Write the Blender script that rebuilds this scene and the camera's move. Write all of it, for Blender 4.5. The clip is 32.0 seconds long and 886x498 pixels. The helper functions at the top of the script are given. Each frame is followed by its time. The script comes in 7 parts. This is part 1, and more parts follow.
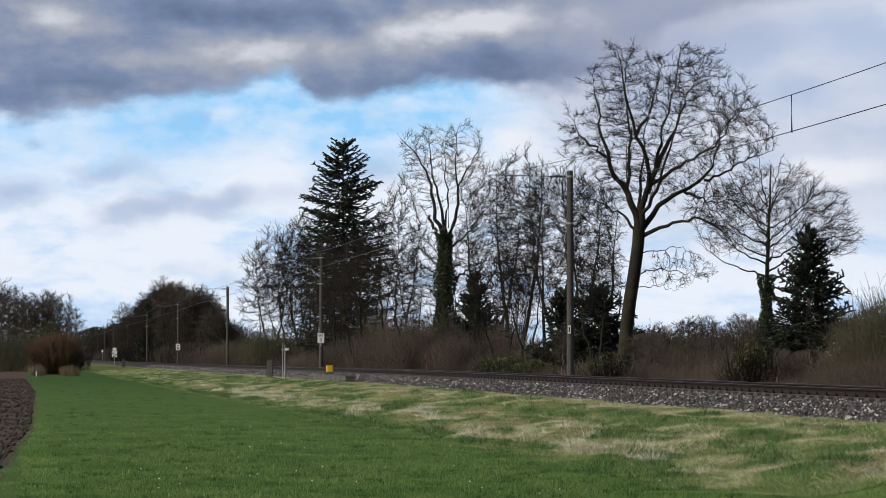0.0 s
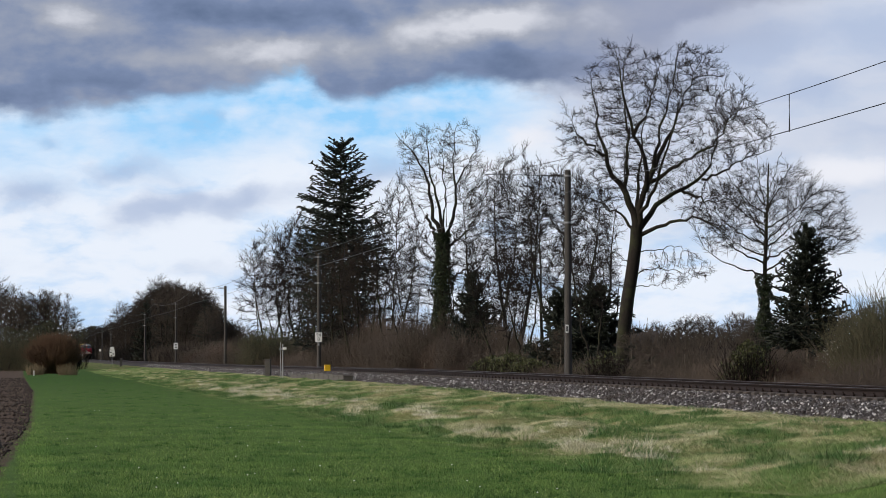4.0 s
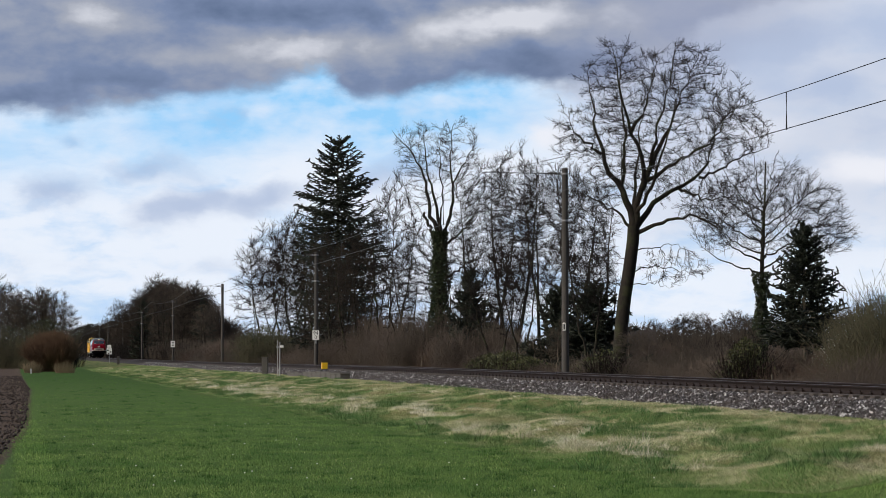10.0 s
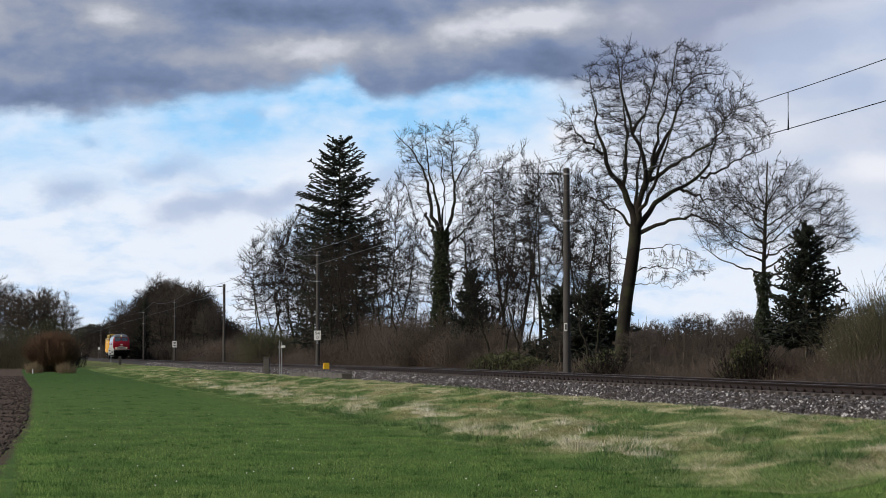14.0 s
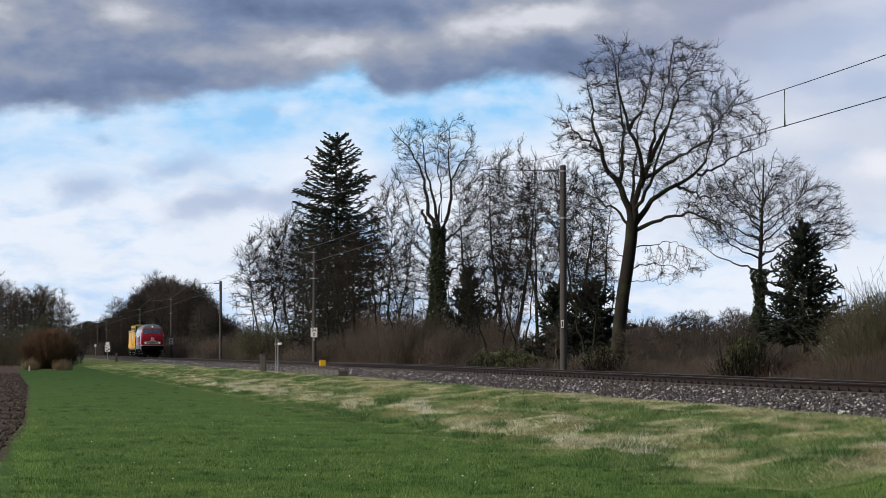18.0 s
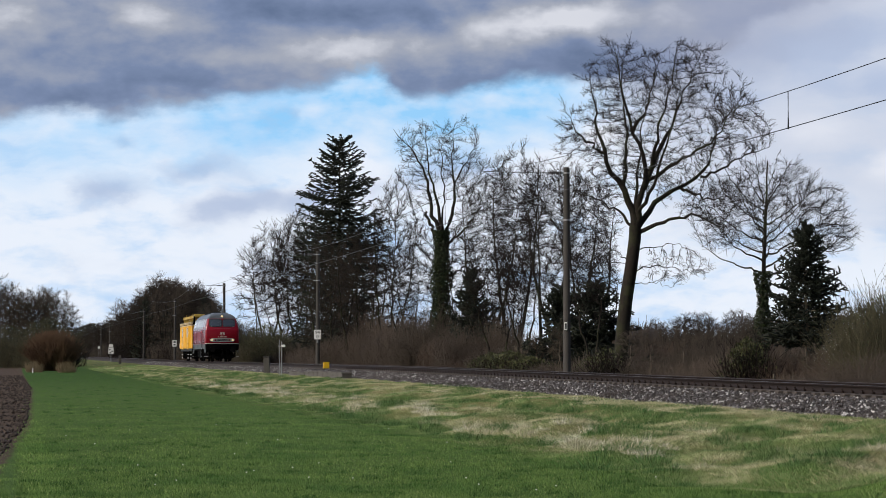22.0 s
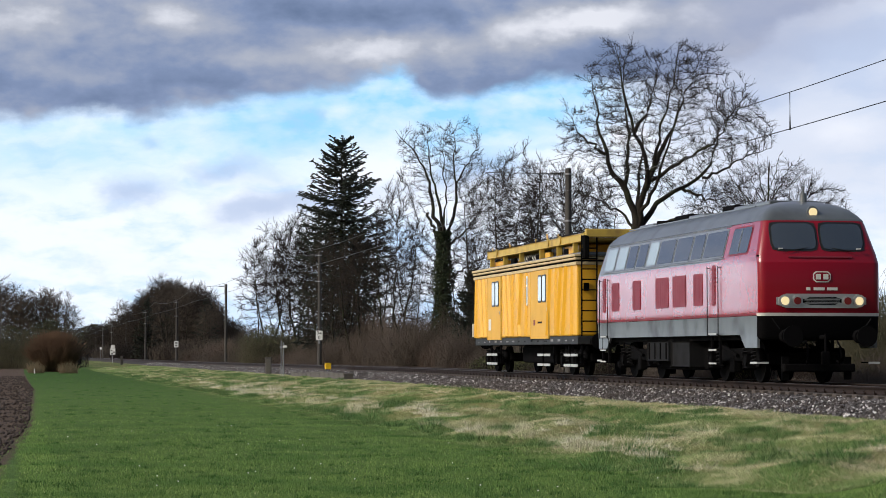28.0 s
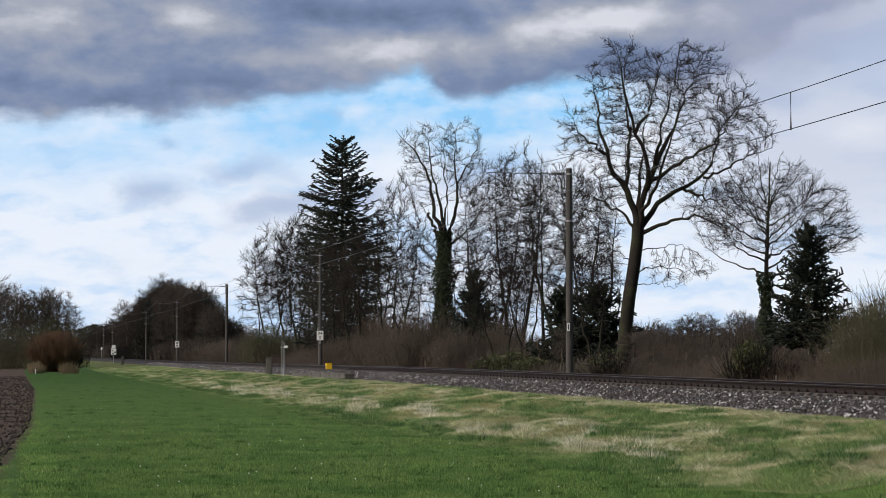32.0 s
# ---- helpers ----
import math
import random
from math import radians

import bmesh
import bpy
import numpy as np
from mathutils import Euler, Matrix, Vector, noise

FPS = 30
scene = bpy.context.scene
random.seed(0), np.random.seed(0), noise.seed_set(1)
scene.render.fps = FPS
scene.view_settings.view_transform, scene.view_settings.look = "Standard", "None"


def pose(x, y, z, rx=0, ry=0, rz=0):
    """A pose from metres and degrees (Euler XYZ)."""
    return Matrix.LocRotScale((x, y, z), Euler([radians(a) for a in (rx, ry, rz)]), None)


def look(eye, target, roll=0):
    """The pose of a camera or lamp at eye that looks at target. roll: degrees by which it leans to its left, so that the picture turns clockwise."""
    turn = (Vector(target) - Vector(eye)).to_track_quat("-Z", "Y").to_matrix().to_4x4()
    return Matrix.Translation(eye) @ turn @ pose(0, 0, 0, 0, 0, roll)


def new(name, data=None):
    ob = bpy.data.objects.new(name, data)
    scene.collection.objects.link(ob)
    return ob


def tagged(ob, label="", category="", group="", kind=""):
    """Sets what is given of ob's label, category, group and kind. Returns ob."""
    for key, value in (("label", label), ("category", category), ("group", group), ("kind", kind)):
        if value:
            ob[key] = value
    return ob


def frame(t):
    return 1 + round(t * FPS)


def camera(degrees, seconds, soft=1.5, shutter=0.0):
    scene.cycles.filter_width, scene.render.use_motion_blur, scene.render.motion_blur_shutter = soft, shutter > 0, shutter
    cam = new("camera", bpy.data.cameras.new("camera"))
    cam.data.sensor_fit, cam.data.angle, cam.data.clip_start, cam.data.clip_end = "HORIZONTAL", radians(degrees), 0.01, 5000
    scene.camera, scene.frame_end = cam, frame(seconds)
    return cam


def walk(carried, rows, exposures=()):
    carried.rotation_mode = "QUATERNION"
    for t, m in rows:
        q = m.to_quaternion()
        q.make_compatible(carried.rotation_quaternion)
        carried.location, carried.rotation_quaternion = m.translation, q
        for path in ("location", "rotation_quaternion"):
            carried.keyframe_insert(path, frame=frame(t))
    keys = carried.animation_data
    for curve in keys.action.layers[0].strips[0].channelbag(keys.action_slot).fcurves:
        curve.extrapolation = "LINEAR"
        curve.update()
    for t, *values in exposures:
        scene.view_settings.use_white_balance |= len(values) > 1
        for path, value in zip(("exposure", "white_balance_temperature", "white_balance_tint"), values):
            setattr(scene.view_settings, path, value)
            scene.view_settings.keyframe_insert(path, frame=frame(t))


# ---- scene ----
# Plan: x right, y away from the camera, z up, field level at z = 0. The track runs
# almost straight away to the far left; "q" is the distance from its centre line,
# negative towards the camera, "y" the distance along the view.
cam = camera(21.40, 32.0, soft=0.65)
EYE_Z = 1.60
TILT = 2.58
PX = 0.013806
# small drift of the hand-held camera: seconds, sideways and upward units of PX degrees
DRIFT = [(0.0, 3.0, 4.6), (0.5, 1.9, 4.6), (1.0, 0.2, 3.7), (1.5, 0.0, 3.1), (2.0, -1.5, 3.1), (2.5, -1.5, 3.1),
         (3.0, -0.7, 3.1), (3.5, -1.5, 3.1), (5.5, 1.5, 3.7), (6.0, 1.5, 3.7), (6.5, -1.5, 3.7), (7.0, -6.2, 3.3),
         (7.5, -10.7, 4.4), (8.0, -10.7, 0.4), (8.5, -7.7, -1.1), (9.0, -6.2, 0.0), (9.5, -6.1, -1.1), (10.0, -6.1, -0.4),
         (10.5, -5.0, 0.0), (11.0, -6.2, 0.0), (11.5, -6.2, -0.2), (12.0, -6.2, -1.1), (12.5, -6.2, -1.3), (13.0, -6.1, -1.1),
         (13.5, -3.1, -1.1), (14.0, -3.1, 0.0), (14.5, -3.1, 0.0), (16.5, -7.2, -1.5), (17.0, -7.7, -3.0), (17.5, -9.2, -4.6),
         (18.0, -9.2, -5.2), (18.5, -9.2, -5.2), (19.0, -9.2, -4.6), (19.5, -8.1, -4.6), (20.0, -7.7, -4.6), (20.5, -6.2, -3.5),
         (21.0, -5.9, -3.0), (21.5, -4.6, -1.9), (22.0, -3.1, -1.5), (22.5, -1.6, -1.5), (23.0, -1.5, -0.6), (23.5, 0.0, -0.2),
         (24.0, 0.0, 0.0), (24.5, 0.0, 0.0), (25.0, 0.0, -0.2), (25.5, 0.0, 0.0), (27.5, 0.0, 0.0), (28.0, 0.0, 0.0),
         (28.5, 0.0, 0.0), (29.0, 0.0, 0.0), (29.5, 0.0, -0.6), (30.0, 0.0, 0.0), (30.5, 0.0, 0.0), (31.0, 0.2, 0.0),
         (31.5, 1.3, 0.0), (32.0, 1.5, 0.2)]


def camera_rows():
    rows = []
    for t, dx, dy in DRIFT:
        rows.append((t, pose(0, 0, EYE_Z, 90 + TILT + dy * PX, 0, dx * PX)))
    return rows


walk(cam, camera_rows(), [(0.0, 0.0), (22.0, 0.0), (25.0, 0.06), (27.5, 0.20), (29.3, 0.28), (29.7, 0.20), (30.2, 0.01), (32.0, 0.0)])

# ---------------------------------------------------------------- light
SUN_EL, SUN_AZ = 33.0, 246.0   # azimuth clockwise from +y
world = bpy.data.worlds.new("world")
scene.world = world
world.use_nodes = True
wn = world.node_tree
wn.nodes.clear()
w_out = wn.nodes.new("ShaderNodeOutputWorld")
w_bg = wn.nodes.new("ShaderNodeBackground")
w_sky = wn.nodes.new("ShaderNodeTexSky")
w_sky.sky_type = 'NISHITA'
w_sky.sun_disc = False
w_sky.sun_elevation = radians(SUN_EL)
w_sky.sun_rotation = radians(SUN_AZ)
w_sky.dust_density = 3.0
w_bg.inputs["Strength"].default_value = 0.08
wn.links.new(w_sky.outputs[0], w_bg.inputs[0])
wn.links.new(w_bg.outputs[0], w_out.inputs[0])
sun_data = bpy.data.lights.new("sun", 'SUN')
sun_data.energy = 2.6
sun_data.angle = radians(7)
sun_data.color = (1.0, 0.95, 0.87)
sun = new("sun", sun_data)
sun.matrix_world = look((200 * math.sin(radians(SUN_AZ)), 200 * math.cos(radians(SUN_AZ)),
                         200 * math.tan(radians(SUN_EL))), (0, 0, 0))


# ---------------------------------------------------------------- materials
class Nodes:
    """Short hand for node graphs of one material."""

    def __init__(self, name):
        self.mat = bpy.data.materials.new(name)
        self.mat.use_nodes = True
        self.t = self.mat.node_tree
        self.t.nodes.clear()
        self.out = self.t.nodes.new("ShaderNodeOutputMaterial")

    def n(self, kind, **sets):
        node = self.t.nodes.new(kind)
        for k, v in sets.items():
            if k == "op":
                node.operation = v
            elif k == "blend":
                node.blend_type = v
        return node

    def put(self, sock, v):
        if isinstance(v, (int, float)):
            sock.default_value = v
        elif isinstance(v, (tuple, list)):
            sock.default_value = v if len(v) == 3 and sock.type == 'VECTOR' else (*v[:3], 1)
        else:
            self.t.links.new(v, sock)

    def math(self, op, a, b=0.0, c=0.0):
        m = self.n("ShaderNodeMath", op=op)
        self.put(m.inputs[0], a)
        self.put(m.inputs[1], b)
        self.put(m.inputs[2], c)
        return m.outputs[0]

    def mix(self, f, a, b, blend='MIX'):
        m = self.t.nodes.new("ShaderNodeMix")
        m.data_type = 'RGBA'
        m.blend_type = blend
        self.put(m.inputs[0], f)
        self.put(m.inputs[6], a)
        self.put(m.inputs[7], b)
        return m.outputs[2]

    def coords(self, which="Object"):
        return self.t.nodes.new("ShaderNodeTexCoord").outputs[which]

    def geo(self, which="Random Per Island"):
        return self.t.nodes.new("ShaderNodeNewGeometry").outputs[which]

    def rand(self):
        return self.t.nodes.new("ShaderNodeObjectInfo").outputs["Random"]

    def scaled(self, vec, s):
        m = self.t.nodes.new("ShaderNodeMapping")
        self.put(m.inputs["Vector"], vec)
        m.inputs["Scale"].default_value = s
        return m.outputs[0]

    def noise(self, vec, scale, detail=4.0, rough=0.55, which=0):
        m = self.t.nodes.new("ShaderNodeTexNoise")
        self.put(m.inputs["Vector"], vec)
        m.inputs["Scale"].default_value = scale
        m.inputs["Detail"].default_value = detail
        m.inputs["Roughness"].default_value = rough
        return m.outputs[which]

    def ramp(self, f, *stops):
        m = self.t.nodes.new("ShaderNodeValToRGB")
        self.put(m.inputs[0], f)
        e = m.color_ramp.elements
        while len(e) < len(stops):
            e.new(0.5)
        for el, (p, c) in zip(e, stops):
            el.position = p
            el.color = (c, c, c, 1) if isinstance(c, (int, float)) else (*c, 1)
        return m.outputs[0]

    def span(self, f, a, b, lo=0.0, hi=1.0, smooth=True):
        m = self.t.nodes.new("ShaderNodeMapRange")
        m.interpolation_type = 'SMOOTHSTEP' if smooth else 'LINEAR'
        self.put(m.inputs[0], f)
        for i, v in enumerate((a, b, lo, hi)):
            m.inputs[i + 1].default_value = v
        return m.outputs[0]

    def bump(self, h, strength=0.3, distance=0.01):
        m = self.t.nodes.new("ShaderNodeBump")
        m.inputs["Strength"].default_value = strength
        m.inputs["Distance"].default_value = distance
        self.put(m.inputs["Height"], h)
        return m.outputs[0]

    def done(self, base, rough=0.6, metal=0.0, bump=None, coat=0.0, spec=0.5, emit=None, power=0.0, trans=0.0, ior=1.5):
        b = self.t.nodes.new("ShaderNodeBsdfPrincipled")
        self.put(b.inputs["Base Color"], base)
        self.put(b.inputs["Roughness"], rough)
        self.put(b.inputs["Metallic"], metal)
        self.put(b.inputs["Specular IOR Level"], spec)
        b.inputs["Coat Weight"].default_value = coat
        b.inputs["Coat Roughness"].default_value = 0.12 if ior < 1.6 else 0.25
        b.inputs["Coat IOR"].default_value = ior
        b.inputs["Transmission Weight"].default_value = trans
        if bump is not None:
            self.put(b.inputs["Normal"], bump)
        if emit is not None:
            self.put(b.inputs["Emission Color"], emit)
            b.inputs["Emission Strength"].default_value = power
        self.t.links.new(b.outputs[0], self.out.inputs[0])
        return self.mat


def surface(name, base, rough=0.6, metal=0.0, dirt=0.25, dirt_color=(0.06, 0.05, 0.04), grain=12.0, blot=1.5,
            bump=0.15, coat=0.0, spec=0.5, vary=0.0, ior=1.5):
    """A weathered surface: grain, blotches of dirt, fine relief, a little variation from object to object."""
    g = Nodes(name)
    o = g.coords()
    fine = g.noise(o, grain, 5, 0.6)
    big = g.noise(o, blot, 3, 0.5)
    col = g.mix(g.math('MULTIPLY', g.span(big, 0.45, 0.75), dirt), base, dirt_color)
    col = g.mix(g.math('MULTIPLY', fine, 0.35 * dirt + 0.08), col, dirt_color)
    if vary:
        k = g.math('MULTIPLY_ADD', g.rand(), 2 * vary, 1 - vary)
        col = g.mix(g.math('SUBTRACT', 1.0, k), col, dirt_color)
    r = g.math('MULTIPLY_ADD', big, 0.25, rough - 0.1)
    return g.done(col, r, metal, g.bump(fine, bump, 0.01), coat, spec, ior=ior)


def plain(name, base, rough=0.5, metal=0.0, coat=0.0, emit=None, power=0.0):
    g = Nodes(name)
    v = g.noise(g.coords(), 9.0, 3)
    col = g.mix(g.math('MULTIPLY', v, 0.18), base, tuple(c * 0.55 for c in base))
    return g.done(col, rough, metal, None, coat, 0.5, emit, power)


# ---------------------------------------------------------------- mesh helpers
def mesh_np(name, verts, quads=None, tris=None):
    """A mesh from numpy arrays: vertices (n, 3), quads (m, 4) and or triangles (k, 3)."""
    me = bpy.data.meshes.new(name)
    verts = np.asarray(verts, dtype=np.float32)
    idx, totals = [], []
    if quads is not None and len(quads):
        idx.append(np.asarray(quads, dtype=np.int32).ravel())
        totals.append(np.full(len(quads), 4, dtype=np.int32))
    if tris is not None and len(tris):
        idx.append(np.asarray(tris, dtype=np.int32).ravel())
        totals.append(np.full(len(tris), 3, dtype=np.int32))
    idx, totals = np.concatenate(idx), np.concatenate(totals)
    me.vertices.add(len(verts))
    me.vertices.foreach_set("co", verts.ravel())
    me.loops.add(len(idx))
    me.loops.foreach_set("vertex_index", idx)
    me.polygons.add(len(totals))
    me.polygons.foreach_set("loop_start", np.concatenate([[0], np.cumsum(totals)[:-1]]).astype(np.int32))
    me.polygons.foreach_set("loop_total", totals)
    me.update(calc_edges=True)
    return me


def smooth(me):
    me.polygons.foreach_set("use_smooth", [True] * len(me.polygons))
    return me


def as_mesh(name, bm):
    me = bpy.data.meshes.new(name)
    bm.normal_update()
    bm.to_mesh(me)
    bm.free()
    return me


def part(name, bm, material, parent, label=""):
    """Links a bmesh (or mesh) as one mesh object under a thing or a part."""
    me = as_mesh(name, bm) if isinstance(bm, bmesh.types.BMesh) else bm
    if material is not None and not me.materials:
        me.materials.append(material)
    ob = new(name, me)
    ob.parent = parent
    if label:
        tagged(ob, label)
    return ob


def thing(name, label, category, m=None, group="", kind=""):
    ob = new(name)
    ob.empty_display_size = 0.3
    if m is not None:
        ob.matrix_basis = m
    return tagged(ob, label, category, group, kind)


def box(bm, x0, x1, y0, y1, z0, z1, bevel=0.0, m=None):
    """Adds a box, bevelled, to bm."""
    r = bmesh.ops.create_cube(bm, size=1.0)
    vs = r["verts"]
    for v in vs:
        v.co = Vector((x0 + (v.co.x + .5) * (x1 - x0), y0 + (v.co.y + .5) * (y1 - y0), z0 + (v.co.z + .5) * (z1 - z0)))
    es = {e for v in vs for e in v.link_edges}
    if bevel:
        out = bmesh.ops.bevel(bm, geom=list(es), offset=bevel, segments=2, affect='EDGES', profile=0.5)
        vs = list({v for f in out["faces"] for v in f.verts} | {v for v in vs if v.is_valid})
    if m is not None:
        bmesh.ops.transform(bm, matrix=m, verts=[v for v in vs if v.is_valid])
    return bm


def boxm(*a, **k):
    return box(bmesh.new(), *a, **k)


def rod(bm, a, b, r0, r1=None, n=8):
    """Adds a tapered rod from a to b to bm."""
    a, b = Vector(a), Vector(b)
    d = b - a
    m = Matrix.Translation((a + b) / 2) @ d.to_track_quat('Z', 'Y').to_matrix().to_4x4()
    bmesh.ops.create_cone(bm, cap_ends=True, segments=n, radius1=r0, radius2=r0 if r1 is None else r1, depth=d.length, matrix=m)
    return bm


def rodm(*a, **k):
    return rod(bmesh.new(), *a, **k)


def disc(bm, centre, axis, r, depth, n=24):
    a = Vector(axis).normalized() * depth / 2
    return rod(bm, Vector(centre) - a, Vector(centre) + a, r, r, n)


def tubes(P, R, sides=3):
    """Tubes along polylines: P (n, k, 3) points, R (n, k) radii. Gives vertices and quads."""
    n, k, _ = P.shape
    T = np.gradient(P, axis=1)
    T /= np.linalg.norm(T, axis=2, keepdims=True) + 1e-9
    ref = np.where(np.abs(T[..., 2:3]) > 0.9, np.array([1.0, 0, 0]), np.array([0, 0, 1.0]))
    U = np.cross(T, ref)
    U /= np.linalg.norm(U, axis=2, keepdims=True) + 1e-9
    W = np.cross(T, U)
    a = np.arange(sides) * 2 * np.pi / sides
    V = P[:, :, None, :] + R[:, :, None, None] * (U[:, :, None, :] * np.cos(a)[:, None] + W[:, :, None, :] * np.sin(a)[:, None])
    base = (np.arange(n) * k * sides)[:, None, None] + (np.arange(k - 1) * sides)[None, :, None]
    i = np.arange(sides)[None, None, :]
    j = (i + 1) % sides
    Q = np.stack([base + i, base + j, base + sides + j, base + sides + i], -1).reshape(-1, 4)
    return V.reshape(-1, 3), Q


class Heap:
    """Collects vertices and faces for one mesh."""

    def __init__(self):
        self.v, self.q, self.t, self.n = [], [], [], 0

    def add(self, v, q=None, t=None):
        self.v.append(v)
        if q is not None:
            self.q.append(q + self.n)
        if t is not None:
            self.t.append(t + self.n)
        self.n += len(v)
        return self

    def mesh(self, name):
        return mesh_np(name, np.concatenate(self.v), np.concatenate(self.q) if self.q else None,
                       np.concatenate(self.t) if self.t else None)


# ---------------------------------------------------------------- the line of the track
DEV_Y = [-200, 130, 210, 250, 290, 330, 435, 540, 613, 700, 900, 1400]
DEV_X = [0, 0, 0.20, 0.48, 0.72, 0.95, 1.36, 1.9, 2.85, 4.1, 8.0, 22.0]
RAIL_Y = [-200, 54, 110, 180, 280, 460, 700, 1400]
RAIL_Z = [0.93, 0.93, 1.00, 0.91, 0.85, 0.85, 0.76, 0.55]
COS, SIN = 0.98323, 0.18240


def line_x(y):
    return -0.1855 * np.asarray(y, float) + 18.9 + np.interp(y, DEV_Y, DEV_X)


def rail_z(y):
    return np.interp(y, RAIL_Y, RAIL_Z)


def spot(y, q, z=0.0):
    """World place at y along and q across the line (z as given)."""
    return Vector((float(line_x(y)) + q * COS, y + q * SIN, z))


def across(x, y):
    """q of a world place."""
    return (np.asarray(x) - line_x(y)) * COS


PROFILE_Q = [-400, -60, -18.0, -10.2, -9.2, -6.5, -4.0, -3.0, -2.75, 2.75, 3.2, 5.5, 9, 400]
PROFILE_Z = [0.0, 0.0, 0.0, -0.04, 0.0, 0.18, 0.36, 0.40, 0.42, 0.42, 0.36, 0.10, 0.0, 0.0]


def behind(px, q):
    """World x, y of a place q beyond the line, seen in the direction px (columns of the picture)."""
    y = (18.9 + q / COS) / ((px - 784) / 4150 + 0.1855)
    return (px - 784) / 4150 * y, y


def bumps(x, y, q):
    """Gentle unevenness of field, bank and ploughed strip."""
    much = np.interp(q, [-60, -30, -18.6, -17.9, -11, -9, -5, -3.2, -2.6], [0, .05, .05, .012, .02, .17, .15, .04, 0.0])
    wave = np.sin(x * 1.1 + np.sin(y * .5)) * np.cos(y * .8 + .5 * x) + .5 * np.sin(x * 2.1 - y * 1.3) + .4 * np.cos(1.7 * y + x)
    return much * wave * .6


def field_edge(y):
    """q of the edge between meadow and ploughed strip."""
    return np.interp(y, [24, 33, 39, 54, 107, 150], [-18.9, -18.66, -18.48, -18.0, -17.35, -17.35])


def ground_z(x, y):
    q = across(x, y)
    lift = np.interp(q, [-10, -3, 3, 8], [0, 1, 1, 0]) * (rail_z(y) - 0.94)
    return np.interp(q, PROFILE_Q, PROFILE_Z) + lift + bumps(np.asarray(x), np.asarray(y), q)


# ---------------------------------------------------------------- sky
def sky_material():
    """Drifting clouds far away: a slate bank above, a strip of blue, thin white cloud below."""
    g = Nodes("cloudy_sky")
    uv = g.coords("UV")
    warp = g.noise(g.scaled(uv, (0.8, 1.2, 1)), 1.0, 6, 0.58, 1)
    v = g.n("ShaderNodeVectorMath")
    v.operation = 'MULTIPLY_ADD'
    g.put(v.inputs[0], warp)
    v.inputs[1].default_value = (1.1, 0.55, 0)
    g.put(v.inputs[2], uv)
    sep = g.n("ShaderNodeSeparateXYZ")
    g.put(sep.inputs[0], v.outputs[0])
    u = g.math('SUBTRACT', sep.outputs[0], 0.55)
    w = g.math('SUBTRACT', sep.outputs[1], 0.275)

    def blob(cu, cw, su, sw, amp, lean=0.0):
        du = g.math('SUBTRACT', u, cu)
        dw = g.math('SUBTRACT', w, cw)
        if lean:
            dw = g.math('MULTIPLY_ADD', du, -lean, dw)
        p = g.math('MULTIPLY', du, 1 / su)
        q = g.math('MULTIPLY', dw, 1 / sw)
        r2 = g.math('MULTIPLY_ADD', p, p, g.math('MULTIPLY', q, q))
        return g.math('MULTIPLY', g.math('POWER', 2.718, g.math('MULTIPLY', r2, -1.0)), amp)

    def total(*blobs):
        s = blob(*blobs[0])
        for bl in blobs[1:]:
            s = g.math('ADD', s, blob(*bl))
        return s

    fine = g.math('SUBTRACT', g.noise(g.scaled(uv, (0.7, 1.3, 1)), 1.5, 7, 0.52), 0.5)
    broad = g.math('SUBTRACT', g.noise(g.scaled(v.outputs[0], (0.55, 1.0, 1)), 0.9, 5, 0.48), 0.5)
    streak = g.math('SUBTRACT', g.noise(g.scaled(v.outputs[0], (0.45, 1.5, 1)), 1.0, 5, 0.55), 0.5)
    # lower edge of the bank
    c = g.n("ShaderNodeFloatCurve")
    pts = [(-30, 4.6), (-12, 4.4), (-4, 4.1), (0, 4.15), (1.5, 4.25), (2.3, 4.48), (3.9, 4.66), (4.7, 4.9), (5.15, 5.0), (5.35, 4.62), (5.9, 4.47), (6.5, 4.52), (7.2, 4.74), (8.0, 4.84),
           (9.0, 4.64), (10.1, 4.7), (10.9, 5.2), (12.0, 5.75), (13.2, 6.15), (15.0, 6.3), (18, 5.4), (30, 4.8), (50, 4.6)]
    cv = c.mapping.curves[0]
    while len(cv.points) < len(pts):
        cv.points.new(0.5, 0.5)
    for p, (x, y) in zip(cv.points, pts):
        p.location = ((x + 30) / 80, y / 10)
    c.mapping.update()
    g.put(c.inputs["Value"], g.math('MULTIPLY', g.math('ADD', u, 30.0), 1 / 80))
    edge = g.math('MULTIPLY', c.outputs[0], 10.0)
    over = g.math('SUBTRACT', w, edge)
    # thin white cloud, paler and bluer towards the horizon, greyer to one side
    veil = g.math('ADD', g.math('MULTIPLY', streak, 1.5), g.math('MULTIPLY_ADD', fine, 0.8, g.span(w, 0.3, 1.6, 0.05, 0.22)))
    base = g.mix(g.span(veil, -0.22, 0.30), (0.50, 0.69, 0.94), (0.82, 0.88, 0.98))
    side = g.span(u, 8.5, 11.5)
    base = g.mix(g.math('MULTIPLY', g.math('MULTIPLY', side, g.span(w, 1.2, 3.4)), 0.75), base, (0.56, 0.61, 0.74))
